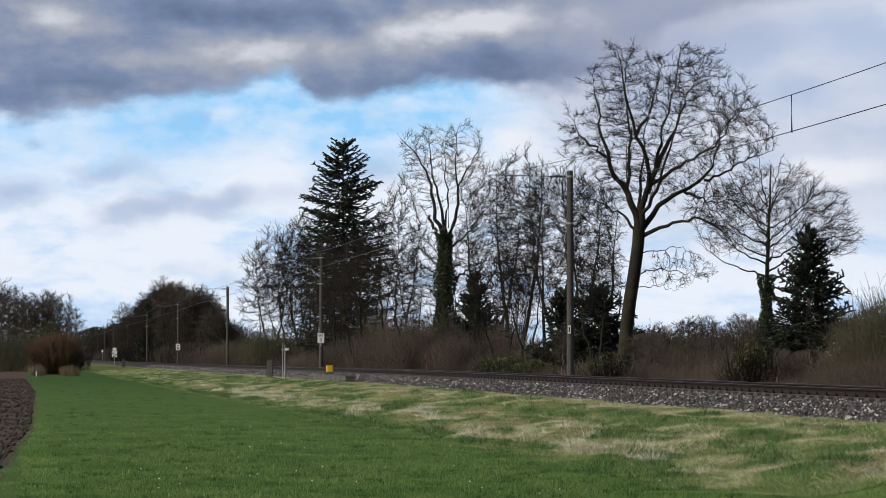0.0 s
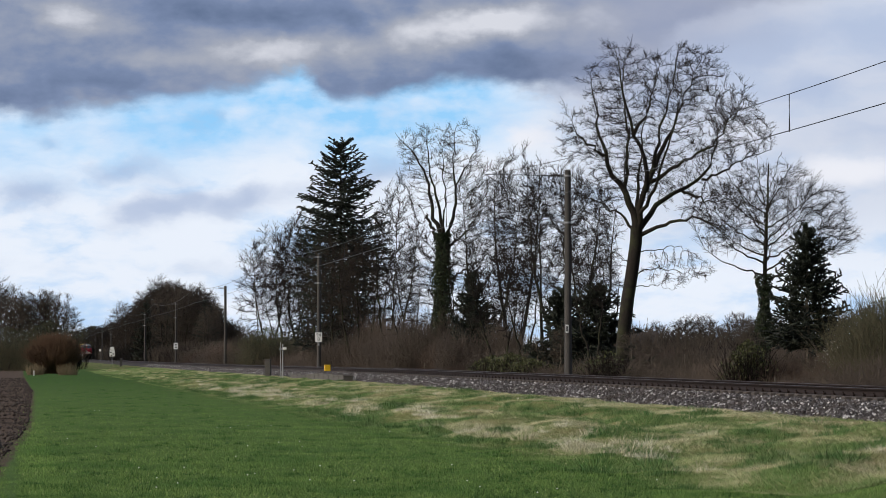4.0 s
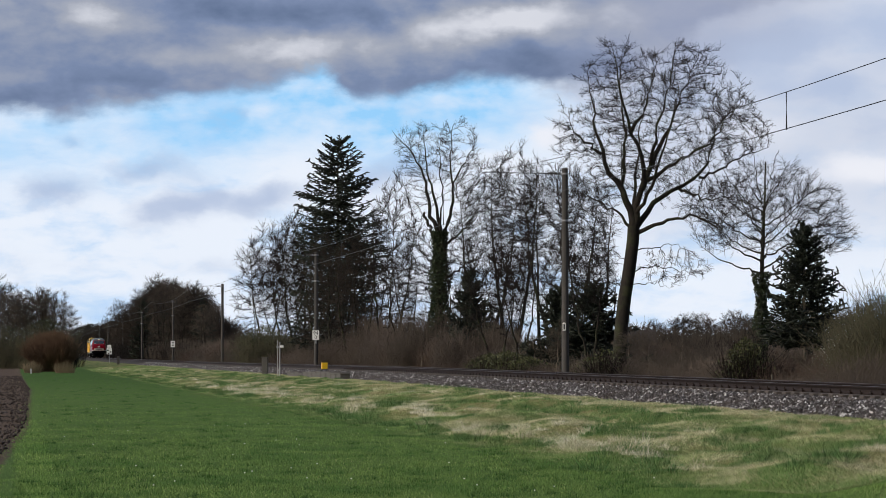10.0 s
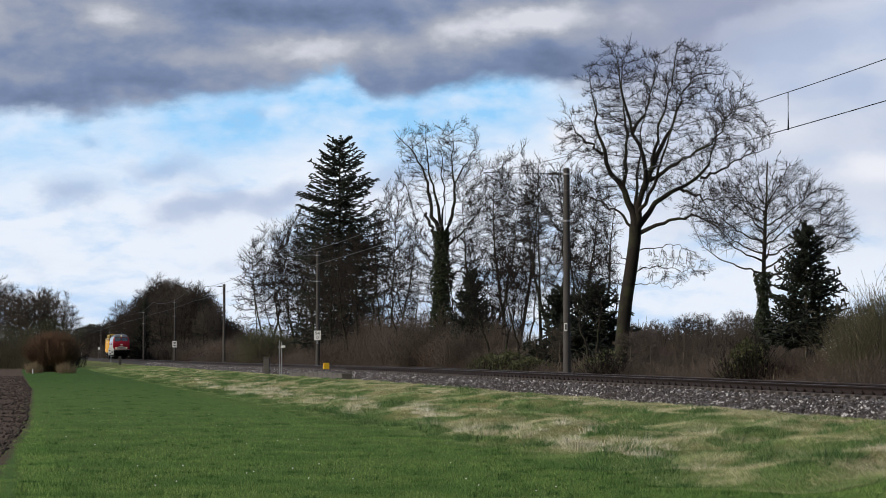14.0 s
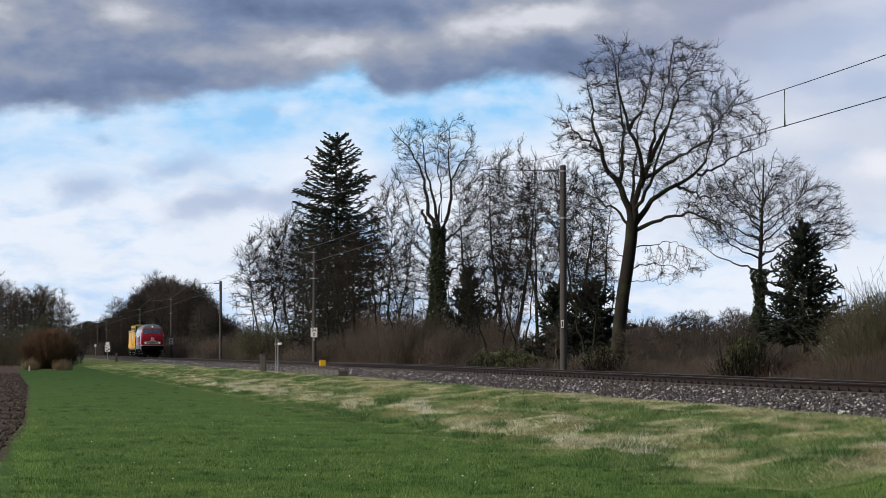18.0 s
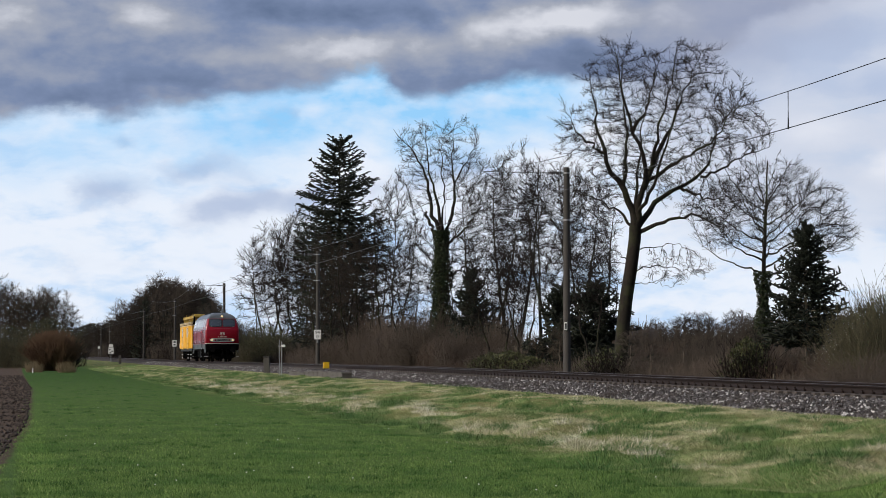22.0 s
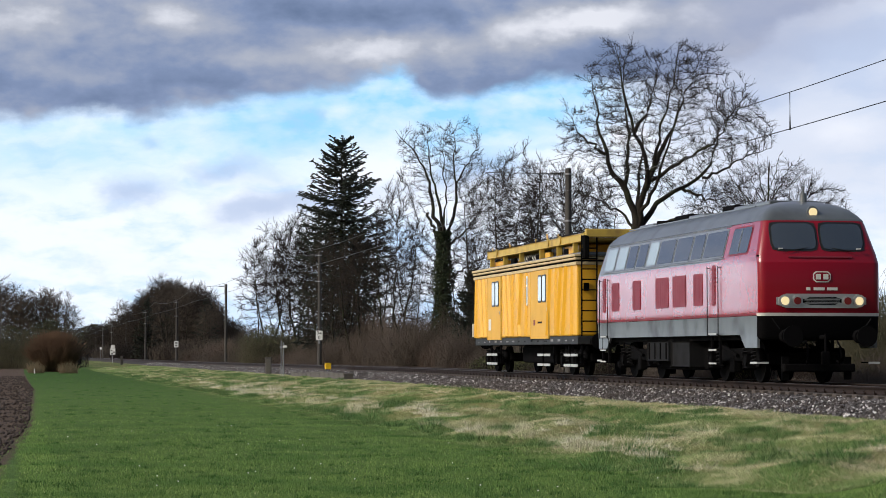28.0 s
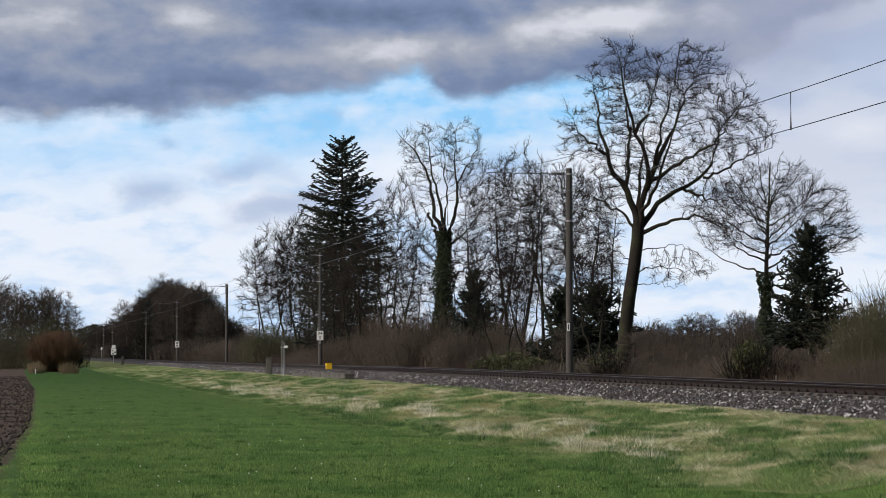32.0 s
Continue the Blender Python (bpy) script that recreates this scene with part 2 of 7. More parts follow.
    lav = g.math('ADD', total((2.6, 2.65, .8, .28, .9, .2), (4.0, 2.7, .8, .33, .9, .25), (0.5, 2.85, .9, .3, .7, .1), (6.0, 3.1, 1.2, .4, .6, .2), (1.9, 3.3, .8, .22, .6, .15),
                              (0.6, 3.75, .35, .2, .8), (3.4, 4.13, .34, .2, 1.1), (1.4, 1.6, 1.8, .25, .4), (13.9, 4.6, 1.4, .4, .6), (11.5, 4.5, 1.2, .35, .5), (15.2, 3.9, 1.0, .3, .6), (12.3, 5.3, 1.4, .4, .9), (14.6, 5.7, 1.6, .5, .9), (16.6, 5.0, 1.4, .6, .9)),
                 g.math('MULTIPLY', broad, 1.9))
    base = g.mix(g.math('MULTIPLY', g.span(lav, 0.10, 0.95), 0.9), base, (0.45, 0.54, 0.73))
    # blue under the bank
    blue = g.math('MULTIPLY', g.span(over, -1.75, -0.25), g.span(u, 9.6, 7.8))
    blue = g.math('MULTIPLY', blue, g.math('MULTIPLY', g.math('MULTIPLY_ADD', fine, 2.6, 0.80), g.span(u, 0.0, 3.6, 0.55, 1.0)))
    base = g.mix(g.math('MINIMUM', g.math('MAXIMUM', blue, 0.0), 0.95), base, (0.29, 0.62, 0.97))
    puff = total((9.1, 3.95, .6, .3, .9), (8.3, 3.3, 1.0, .35, .5), (14.7, 3.25, 1.1, .35, .9), (12.8, 3.9, .9, .3, .5))
    base = g.mix(g.math('MULTIPLY', g.span(puff, 0.1, 0.9), 0.85), base, (0.88, 0.89, 0.95))
    # the bank: dark along its lower edge, a paler ridge inside it
    tone = g.math('ADD', g.math('ADD', g.math('MULTIPLY_ADD', fine, 0.75, 0.40), g.math('MULTIPLY', broad, 0.9)),
                  total((3.0, 5.25, 1.7, .26, .32, .10), (6.4, 5.5, 1.8, .26, .38, .14), (8.6, 5.95, 1.6, .3, .45, .05), (1.0, 5.85, .7, .3, .28), (6.4, 4.8, 1.4, .26, -.30), (9.3, 5.1, 1.2, .25, -.2),
                        (3.6, 6.05, 1.8, .22, -.22), (1.4, 4.75, 1.6, .3, -.16), (13.5, 6.3, 2.2, .45, .35), (15.8, 6.2, 1.2, .5, .3), (-1.3, 5.9, 1.3, .45, .5), (4.6, 5.35, .5, .22, .25)))
    slate = g.ramp(tone, (0.0, (0.110, 0.158, 0.27)), (0.35, (0.20, 0.26, 0.41)), (0.7, (0.38, 0.41, 0.49)), (1.0, (0.68, 0.70, 0.77)))
    sky = g.mix(g.span(g.math('MULTIPLY_ADD', fine, 0.55, over), -0.14, 0.26), base, slate)
    soft_bank = g.math('MULTIPLY', g.math('MULTIPLY', g.span(over, -1.5, 0.2), g.math('MULTIPLY', side, g.span(u, 15.0, 12.0))), 0.72)
    sky = g.mix(soft_bank, sky, (0.36, 0.40, 0.54))
    e = g.n("ShaderNodeEmission")
    g.put(e.inputs[0], sky)
    g.put(e.inputs[1], g.span(u, -5.0, -14.0, 1.0, 1.9))   # glow raised out of view on the sun's side, for the train's reflections
    g.t.links.new(e.outputs[0], g.out.inputs[0])
    return g.mat


def build_sky():
    """A far shell of cloud ahead of the viewer; it turns slowly as the clouds drift."""
    az = np.radians(np.linspace(-75, 75, 61))
    el = np.radians(np.concatenate([np.linspace(-1.5, 14, 14), np.linspace(17, 62, 12)]))
    A, E = np.meshgrid(az, el)
    r = 2600.0
    V = np.stack([r * np.cos(E) * np.sin(A), r * np.cos(E) * np.cos(A), r * np.sin(E)], -1).reshape(-1, 3)
    n, k = len(el), len(az)
    i = np.arange(n * k).reshape(n, k)
    Q = np.stack([i[:-1, :-1], i[1:, :-1], i[1:, 1:], i[:-1, 1:]], -1).reshape(-1, 4)
    me = smooth(mesh_np("sky", V, Q))
    uv = me.uv_layers.new(name="sky")
    U = np.stack([7.84 + np.degrees(A) / 1.3806, np.degrees(E) / 1.3806], -1).reshape(-1, 2)
    li = np.empty(len(me.loops), dtype=np.int32)
    me.loops.foreach_get("vertex_index", li)
    uv.data.foreach_set("uv", U[li].ravel().astype(np.float32))
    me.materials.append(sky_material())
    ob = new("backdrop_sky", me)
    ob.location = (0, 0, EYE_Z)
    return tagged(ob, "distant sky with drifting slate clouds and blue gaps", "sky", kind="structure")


sky = build_sky()


# ---------------------------------------------------------------- ground
def ground_material():
    """Mown green field, ploughed earth on one side, drier rough grass on the bank, leaf litter behind the line."""
    g = Nodes("ground_grass_and_earth")
    uv = g.n("ShaderNodeSeparateXYZ")
    g.put(uv.inputs[0], g.coords("UV"))
    q = uv.outputs[0]
    o = g.coords()
    n1 = g.noise(o, 0.35, 4)
    n2 = g.noise(o, 2.2, 5, 0.6)
    n3 = g.noise(o, 14.0, 4, 0.65)
    green = g.mix(n1, (0.058, 0.115, 0.026), (0.092, 0.155, 0.038))
    green = g.mix(g.math('MULTIPLY', g.span(n2, 0.45, 0.75), 0.5), green, (0.032, 0.075, 0.014))
    green = g.mix(g.math('MULTIPLY', n3, 0.5), green, (0.08, 0.125, 0.03))
    # green turns darker with distance along the line
    green = g.mix(g.span(uv.outputs[1], 85, 170, 0.0, 0.7), green, (0.032, 0.076, 0.010))
    dry = g.mix(g.span(n2, 0.35, 0.7), (0.13, 0.15, 0.045), (0.33, 0.27, 0.13))
    dry = g.mix(g.math('MULTIPLY', n3, 0.5), dry, (0.16, 0.12, 0.06))
    edge = g.math('MULTIPLY_ADD', n1, 3.0, q)
    col = g.mix(g.span(edge, -9.6, -6.4), green, g.mix(g.span(n1, 0.35, 0.65), green, dry))
    earth = g.mix(n2, (0.035, 0.024, 0.017), (0.095, 0.066, 0.046))
    earth = g.mix(g.math('MULTIPLY', n3, 0.6), earth, (0.13, 0.095, 0.07))
    e2 = g.math('ADD', g.math('MULTIPLY_ADD', n2, 0.3, q), g.math('ADD', g.span(uv.outputs[1], 27, 57, 0.9, 0.0, False), g.span(uv.outputs[1], 57, 110, 0.65, 0.0, False)))
    col = g.mix(g.span(e2, -17.28, -17.12), earth, col)
    litter = g.mix(n2, (0.07, 0.05, 0.03), (0.15, 0.11, 0.065))
    col = g.mix(g.span(q, 3.0, 4.2), col, litter)
    h = g.math('ADD', g.math('MULTIPLY', n2, 1.0), g.math('MULTIPLY', n3, 0.4))
    return g.done(col, 0.95, 0, g.bump(h, 0.8, 0.06), 0, 0.08)


def build_ground():
    qs = np.concatenate([[-1800, -700, -300, -150, -90, -60, -45, -36, -30], np.arange(-26, -18.5, 0.5), np.arange(-18.5, -2, 0.35), [-1, 1, 2.75, 3.2, 4, 5.5, 7, 9, 12, 18, 28, 50, 100, 220, 600, 1800]])
    ys = np.concatenate([[-1500, -500, -200, -100, -50, -20, 0, 10, 18], np.arange(22, 75, 0.6), np.arange(75, 140, 1.5), np.arange(140, 300, 6), np.arange(300, 1000, 25), [1100, 1400, 2000, 2500]])
    Yg, Qg = np.meshgrid(ys, qs)
    X = line_x(Yg) + Qg * COS
    Y = Yg + Qg * SIN
    Z = np.interp(Qg, PROFILE_Q, PROFILE_Z) + np.interp(Qg, [-10, -3, 3, 8], [0, 1, 1, 0]) * (rail_z(Yg) - 0.94)
    wave = bumps(X, Y, Qg)
    furrow = np.where(Qg < -17.9, 0.06 * np.sin(Qg * 2 * np.pi / 0.9), 0) * (Qg > -60)
    Z = Z + wave + furrow
    n, k = Yg.shape
    i = np.arange(n * k).reshape(n, k)
    Qd = np.stack([i[:-1, :-1], i[1:, :-1], i[1:, 1:], i[:-1, 1:]], -1).reshape(-1, 4)
    me = smooth(mesh_np("ground", np.stack([X, Y, Z], -1).reshape(-1, 3), Qd))
    uv = me.uv_layers.new(name="line")
    U = np.stack([Qg, Yg], -1).reshape(-1, 2)
    li = np.empty(len(me.loops), dtype=np.int32)
    me.loops.foreach_get("vertex_index", li)
    uv.data.foreach_set("uv", U[li].ravel().astype(np.float32))
    me.materials.append(ground_material())
    return tagged(new("ground", me), "green meadow, ploughed strip and grassy railway bank", "ground", kind="structure")


ground = build_ground()

# ---------------------------------------------------------------- railway
M_RAIL = surface("rusty_rail", (0.018, 0.012, 0.010), 0.75, 0.0, 0.4, (0.026, 0.017, 0.013), 30, 2, 0.3, spec=0.15)
M_HEAD = surface("worn_rail_head", (0.20, 0.18, 0.165), 0.35, 0.9, 0.15, (0.1, 0.07, 0.05), 40, 3, 0.05)
M_SLEEPER = surface("old_concrete_sleeper", (0.075, 0.06, 0.05), 0.9, 0, 0.5, (0.03, 0.024, 0.02), 20, 3, 0.5, vary=0.2)
M_STEEL = surface("galvanised_steel", (0.30, 0.31, 0.32), 0.5, 0.6, 0.2, (0.12, 0.10, 0.09), 18, 2, 0.1)
M_CONCRETE = surface("mast_concrete", (0.052, 0.047, 0.044), 0.9, 0, 0.4, (0.10, 0.09, 0.08), 25, 1.2, 0.4)
M_WIRE = plain("dark_wire", (0.02, 0.02, 0.022), 0.5, 0.3)
M_INSUL = plain("brown_insulator", (0.03, 0.018, 0.012), 0.35)


def ballast_material():
    g = Nodes("ballast_stone")
    r = g.geo()
    o = g.coords()
    col = g.ramp(r, (0.0, (0.018, 0.015, 0.014)), (0.5, (0.060, 0.056, 0.058)), (0.86, (0.165, 0.158, 0.162)), (1.0, (0.72, 0.70, 0.68)))
    col = g.mix(g.math('MULTIPLY', g.noise(o, 40, 3), 0.4), col, (0.08, 0.06, 0.05))
    col = g.mix(g.math('MULTIPLY', g.span(g.noise(o, 0.6, 3), 0.45, 0.7), 0.2), col, (0.10, 0.07, 0.05))
    return g.done(col, 0.9, 0, g.bump(g.noise(o, 60, 3), 0.5, 0.01), 0, 0.3)


M_BALLAST = ballast_material()
M_BED = surface("packed_ballast", (0.060, 0.052, 0.047), 0.95, 0, 0.5, (0.026, 0.021, 0.018), 30, 2, 0.9, spec=0.1)


def sweep(section, ys, q0, z0, closed=True):
    """A bar of constant section (dq, dz) along the line."""
    ys = np.asarray(ys, float)
    sec = np.asarray(section, float)
    k = len(sec)
    X = line_x(ys)[:, None] + (q0 + sec[None, :, 0]) * COS
    Y = ys[:, None] + (q0 + sec[None, :, 0]) * SIN
    Z = rail_z(ys)[:, None] + z0 + sec[None, :, 1] + 0 * X
    V = np.stack([X, Y, Z], -1).reshape(-1, 3)
    i = np.arange(len(ys) * k).reshape(len(ys), k)
    j = np.roll(i, -1, axis=1) if closed else None
    if closed:
        Q = np.stack([i[:-1], j[:-1], j[1:], i[1:]], -1).reshape(-1, 4)
    else:
        Q = np.stack([i[:-1, :-1], i[:-1, 1:], i[1:, 1:], i[1:, :-1]], -1).reshape(-1, 4)
    return V, Q


TRACK_Y = np.concatenate([np.arange(-120, 260, 4.0), np.arange(260, 900, 10.0), [1000, 1200, 1400]])


def build_track():
    track = thing("railway_track", "single railway track on grey ballast with rusty rails", "railway track", kind="structure")
    foot = [(-.075, -.172), (.075, -.172), (.075, -.155), (.012, -.14), (.012, -.045), (.036, -.036), (.036, -.006), (.03, 0.0), (-.03, 0.0), (-.036, -.006), (-.036, -.036), (-.012, -.045), (-.012, -.14), (-.075, -.155)]
    for q in (-.753, .753):
        part("rail", mesh_np("rail", *sweep(foot, TRACK_Y, q, 0)), M_RAIL, track, "rust-brown steel rail")
        part("rail_head", mesh_np("rail_head", *sweep([(-.024, .0), (.024, .0), (.022, .004), (-.022, .004)], TRACK_Y, q, 0)), M_HEAD, track, "worn bright running surface")
    bed = [(-3.05, -.62), (-2.9, -.54), (-1.75, -.30), (-1.4, -.265), (1.4, -.265), (1.75, -.30), (2.9, -.54), (3.05, -.62)]
    part("ballast_bed", smooth(mesh_np("ballast_bed", *sweep(bed, TRACK_Y, 0, 0, False))), M_BED, track, "grey crushed stone bed")
    # loose stones
    rng = np.random.RandomState(7)
    n = 54000
    y = 36 + 260 * rng.rand(n) ** 2.1
    q = -3.05 + 2.35 * rng.rand(n)
    keep = rng.rand(n) < np.where(q > -1.3, 0.35, 1.0)
    y, q = y[keep], q[keep]
    n = len(y)
    zt = np.interp(q, [-3.05, -2.9, -1.75, -1.4, 3], [-.62, -.53, -.29, -.255, -.255]) + 0.02 * rng.rand(n)
    s = (0.019 + 0.030 * rng.rand(n) ** 1.5) * np.interp(y, [40, 180, 300], [1.0, 1.4, 1.6])
    octa = np.array([[1, 0, 0], [0, 1, 0], [-1, 0, 0], [0, -1, 0], [0, 0, .8], [0, 0, -.8]], float)
    tri = np.array([[0, 1, 4], [1, 2, 4], [2, 3, 4], [3, 0, 4], [1, 0, 5], [2, 1, 5], [3, 2, 5], [0, 3, 5]])
    a = rng.rand(n) * 6.28
    c, d = np.cos(a), np.sin(a)
    V = octa[None] * (0.65 + 0.7 * rng.rand(n, 6, 1)) * s[:, None, None]
    V = np.stack([V[..., 0] * c[:, None] - V[..., 1] * d[:, None], V[..., 0] * d[:, None] + V[..., 1] * c[:, None], V[..., 2] + .3 * V[..., 0]], -1)
    V[..., 0] += (line_x(y) + q * COS)[:, None]
    V[..., 1] += (y + q * SIN)[:, None]
    V[..., 2] += (rail_z(y) + zt)[:, None]
    T = (tri[None] + (np.arange(n) * 6)[:, None, None]).reshape(-1, 3)
    st = part("ballast_stones", mesh_np("ballast_stones", V.reshape(-1, 3), None, T), M_BALLAST, track, "loose grey ballast stones")
    tagged(st, kind="stuff")
    return track


track = build_track()


def build_sleepers(track):
    me = as_mesh("sleeper", boxm(-.13, .13, -1.3, 1.3, -.2, 0, 0.02))
    me.materials.append(M_SLEEPER)
    clip = bmesh.new()
    for s in (-1, 1):
        box(clip, -.07, .07, s * .1 - .03, s * .1 + .03, 0, .05, .01)
        rod(clip, (0, s * .1, .03), (0, s * .1, .085), .018, None, 6)
    cm = as_mesh("rail_clip", clip)
    cm.materials.append(M_RAIL)
    y = 40.0
    for i in range(290):
        p = spot(y, 0, float(rail_z(y)) - .172)
        ob = new("sleeper", me)
        ob.parent = track
        ob.matrix_basis = Matrix.Translation(p) @ pose(0, 0, 0, 0, 0, 100.5)
        if y < 125:
            for q in (-.753, .753):
                c = new("rail_clip", cm)
                c.parent = ob
                c.location = (0, -q, 0.0)
        y += 0.6 if y < 150 else 0.63


# ---------------------------------------------------------------- overhead line
M_SIGN = surface("white_sign", (0.78, 0.78, 0.76), 0.5, 0, 0.15, (0.3, 0.28, 0.24), 20, 5, 0.05)
M_BLACK = plain("black_paint", (0.012, 0.012, 0.012), 0.5)


def lettering(name, text, size, parent, m, material, label=""):
    cu = bpy.data.curves.new(name, 'FONT')
    cu.body = text
    cu.size = size
    cu.align_x = 'CENTER'
    cu.align_y = 'CENTER'
    cu.extrude = 0.003
    ob = new(name, cu)
    me = bpy.data.meshes.new_from_object(ob)
    bpy.data.objects.remove(ob)
    me.materials.append(material)
    o = new(name, me)
    o.parent = parent
    o.matrix_basis = m
    return tagged(o, label) if label else o


MAST_AT, MAST_Q = [168, 243, 316, 395, 470], [3.35, 3.25, 2.95, 3.05, 3.25]


def build_mast(y, first=False):
    """Concrete mast beyond the track; its cantilever reaches back over the rails."""
    p = spot(y, float(np.interp(y, MAST_AT, MAST_Q)), 0.2)
    zr = float(rail_z(y)) - 0.2
    mast = thing("catenary_mast", "tall grey concrete mast carrying the overhead line", "mast", Matrix.Translation(p) @ pose(0, 0, 0, 0, 0, 10.5), "catenary masts")
    bm = bmesh.new()
    rod(bm, (0, 0, -.6), (0, 0, zr + 8.0), .155, .125, 16)
    part("pole", bm, M_CONCRETE, mast)
    part("cap", rodm((0, 0, zr + 8.0), (0, 0, zr + 8.05), .13, .11, 16), M_CONCRETE, mast)
    top = zr + 7.82
    part("top_tube", rodm((-.75, 0, top), (-3.35, 0, top + .02), .015, None, 6), M_WIRE, mast, "dark steel stay tube")
    bm = bmesh.new()
    rod(bm, (-.12, 0, top), (-.75, 0, top), .03, None, 8)
    for k in range(6):
        disc(bm, (-.25 - .085 * k, 0, top), (1, 0, 0), .075, .03, 10)
    part("insulator", bm, M_INSUL, mast, "ribbed brown insulator")
    part("diagonal_tube", rodm((-.3, 0, zr + 5.95), (-3.3, 0, top - .02), .017, None, 6), M_WIRE, mast)
    part("steady_arm", rodm((-1.2, 0, zr + 6.42), (-3.45, 0, zr + 6.28), .018, None, 6), M_WIRE, mast)
    for z in (top, zr + 5.95):
        bm = bmesh.new()
        disc(bm, (0, 0, z), (0, 0, 1), .16, .07, 16)
        box(bm, -.32, -.12, -.04, .04, z - .04, z + .04)
        part("clamp", bm, M_STEEL, mast)
    return mast


MAST_Y = [18.0, 92.7, 168.0, 243.0, 316.0, 395.0, 470.0, 545.0, 620.0, 700.0]


def build_wires():
    line = thing("overhead_line", "dark catenary wire with droppers above the track", "overhead wire", kind="structure")
    mess, cont, drops = Heap(), Heap(), Heap()
    for a, b in zip([-57.0] + MAST_Y, MAST_Y):
        ys = np.linspace(a, b, 25)
        s = (ys - a) / (b - a)
        zc = rail_z(ys) + 6.25 - .12 * np.sin(np.pi * s)
        zm = rail_z(ys) + 7.80 - 4 * .78 * s * (1 - s)
        c = line_x(ys)
        r = .009 + .004 * min(1.0, b / 200)
        for heap, z, rr in ((mess, zm, r * 1.0), (cont, zc, r * 1.1)):
            P = np.stack([c, ys, z], -1)[None]
            heap.add(*tubes(P, np.full((1, 25), rr), 5))
        for f in (.11, .31, .5165, .72, .9):
            y = a + (b - a) * f
            z0, z1 = np.interp(y, ys, zc), np.interp(y, ys, zm)
            P = np.array([[[float(line_x(y)), y, z0 - .03], [float(line_x(y)), y, (z0 + z1) / 2], [float(line_x(y)), y, z1]]])
            drops.add(*tubes(P, np.array([[.022, .008, .012]]), 4))
    part("messenger_wire", mess.mesh("messenger_wire"), M_WIRE, line)
    part("contact_wire", cont.mesh("contact_wire"), M_WIRE, line)
    part("droppers", drops.mesh("droppers"), M_WIRE, line)


for i, y in enumerate(MAST_Y):
    build_mast(y)
build_wires()


# ---------------------------------------------------------------- trees
def bark_material(name, a, b, moss=0.0):
    g = Nodes(name)
    o = g.coords()
    n1 = g.noise(g.scaled(o, (1, 1, 0.25)), 14, 5, 0.65)
    n2 = g.noise(o, 1.3, 3)
    col = g.mix(n1, a, b)
    if moss:
        col = g.mix(g.math('MULTIPLY', g.span(n2, 0.45, 0.65), moss), col, (0.055, 0.07, 0.025))
    return g.done(col, 0.95, 0, g.bump(n1, 0.6, 0.02), 0, 0.2)


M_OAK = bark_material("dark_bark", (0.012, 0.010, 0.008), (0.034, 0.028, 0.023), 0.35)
M_GREYBARK = bark_material("grey_bark", (0.04, 0.034, 0.028), (0.11, 0.09, 0.075), 0.3)
M_BROWNTWIG = bark_material("brown_twig", (0.042, 0.034, 0.027), (0.115, 0.092, 0.072))
M_PALETWIG = bark_material("pale_twig", (0.085, 0.072, 0.055), (0.19, 0.16, 0.12))
M_REED = bark_material("dry_reed", (0.16, 0.12, 0.075), (0.32, 0.25, 0.16))
M_BRUSH = bark_material("grey_brown_brush", (0.064, 0.051, 0.041), (0.165, 0.130, 0.104))
M_OLIVETWIG = bark_material("olive_twig", (0.055, 0.050, 0.030), (0.14, 0.125, 0.08))
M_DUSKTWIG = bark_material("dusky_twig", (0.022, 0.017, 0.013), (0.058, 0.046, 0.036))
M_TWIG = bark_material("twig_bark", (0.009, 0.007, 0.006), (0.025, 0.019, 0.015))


def leaf_material(name, a, b):
    g = Nodes(name)
    col = g.mix(g.geo(), a, b)
    return g.done(col, 0.6, 0, None, 0, 0.3)


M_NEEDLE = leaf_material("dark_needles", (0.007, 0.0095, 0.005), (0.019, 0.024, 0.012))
M_IVY = leaf_material("ivy_leaves", (0.012, 0.020, 0.007), (0.034, 0.046, 0.016))
M_REDTWIG = bark_material("red_brown_twig", (0.056, 0.040, 0.031), (0.145, 0.104, 0.080))
M_WILLOW = bark_material("willow_shoots", (0.072, 0.044, 0.028), (0.175, 0.108, 0.070))
M_OLIVE = leaf_material("olive_buds", (0.04, 0.046, 0.02), (0.10, 0.105, 0.05))
M_OLIVEDARK = leaf_material("dark_olive_buds", (0.018, 0.022, 0.008), (0.048, 0.052, 0.020))
M_PALELEAF = leaf_material("pale_blossom", (0.25, 0.24, 0.19), (0.45, 0.44, 0.38))
M_BUD = leaf_material("spring_buds", (0.036, 0.042, 0.014), (0.090, 0.094, 0.034))


def unit(v):
    return v / (np.linalg.norm(v, axis=-1, keepdims=True) + 1e-9)


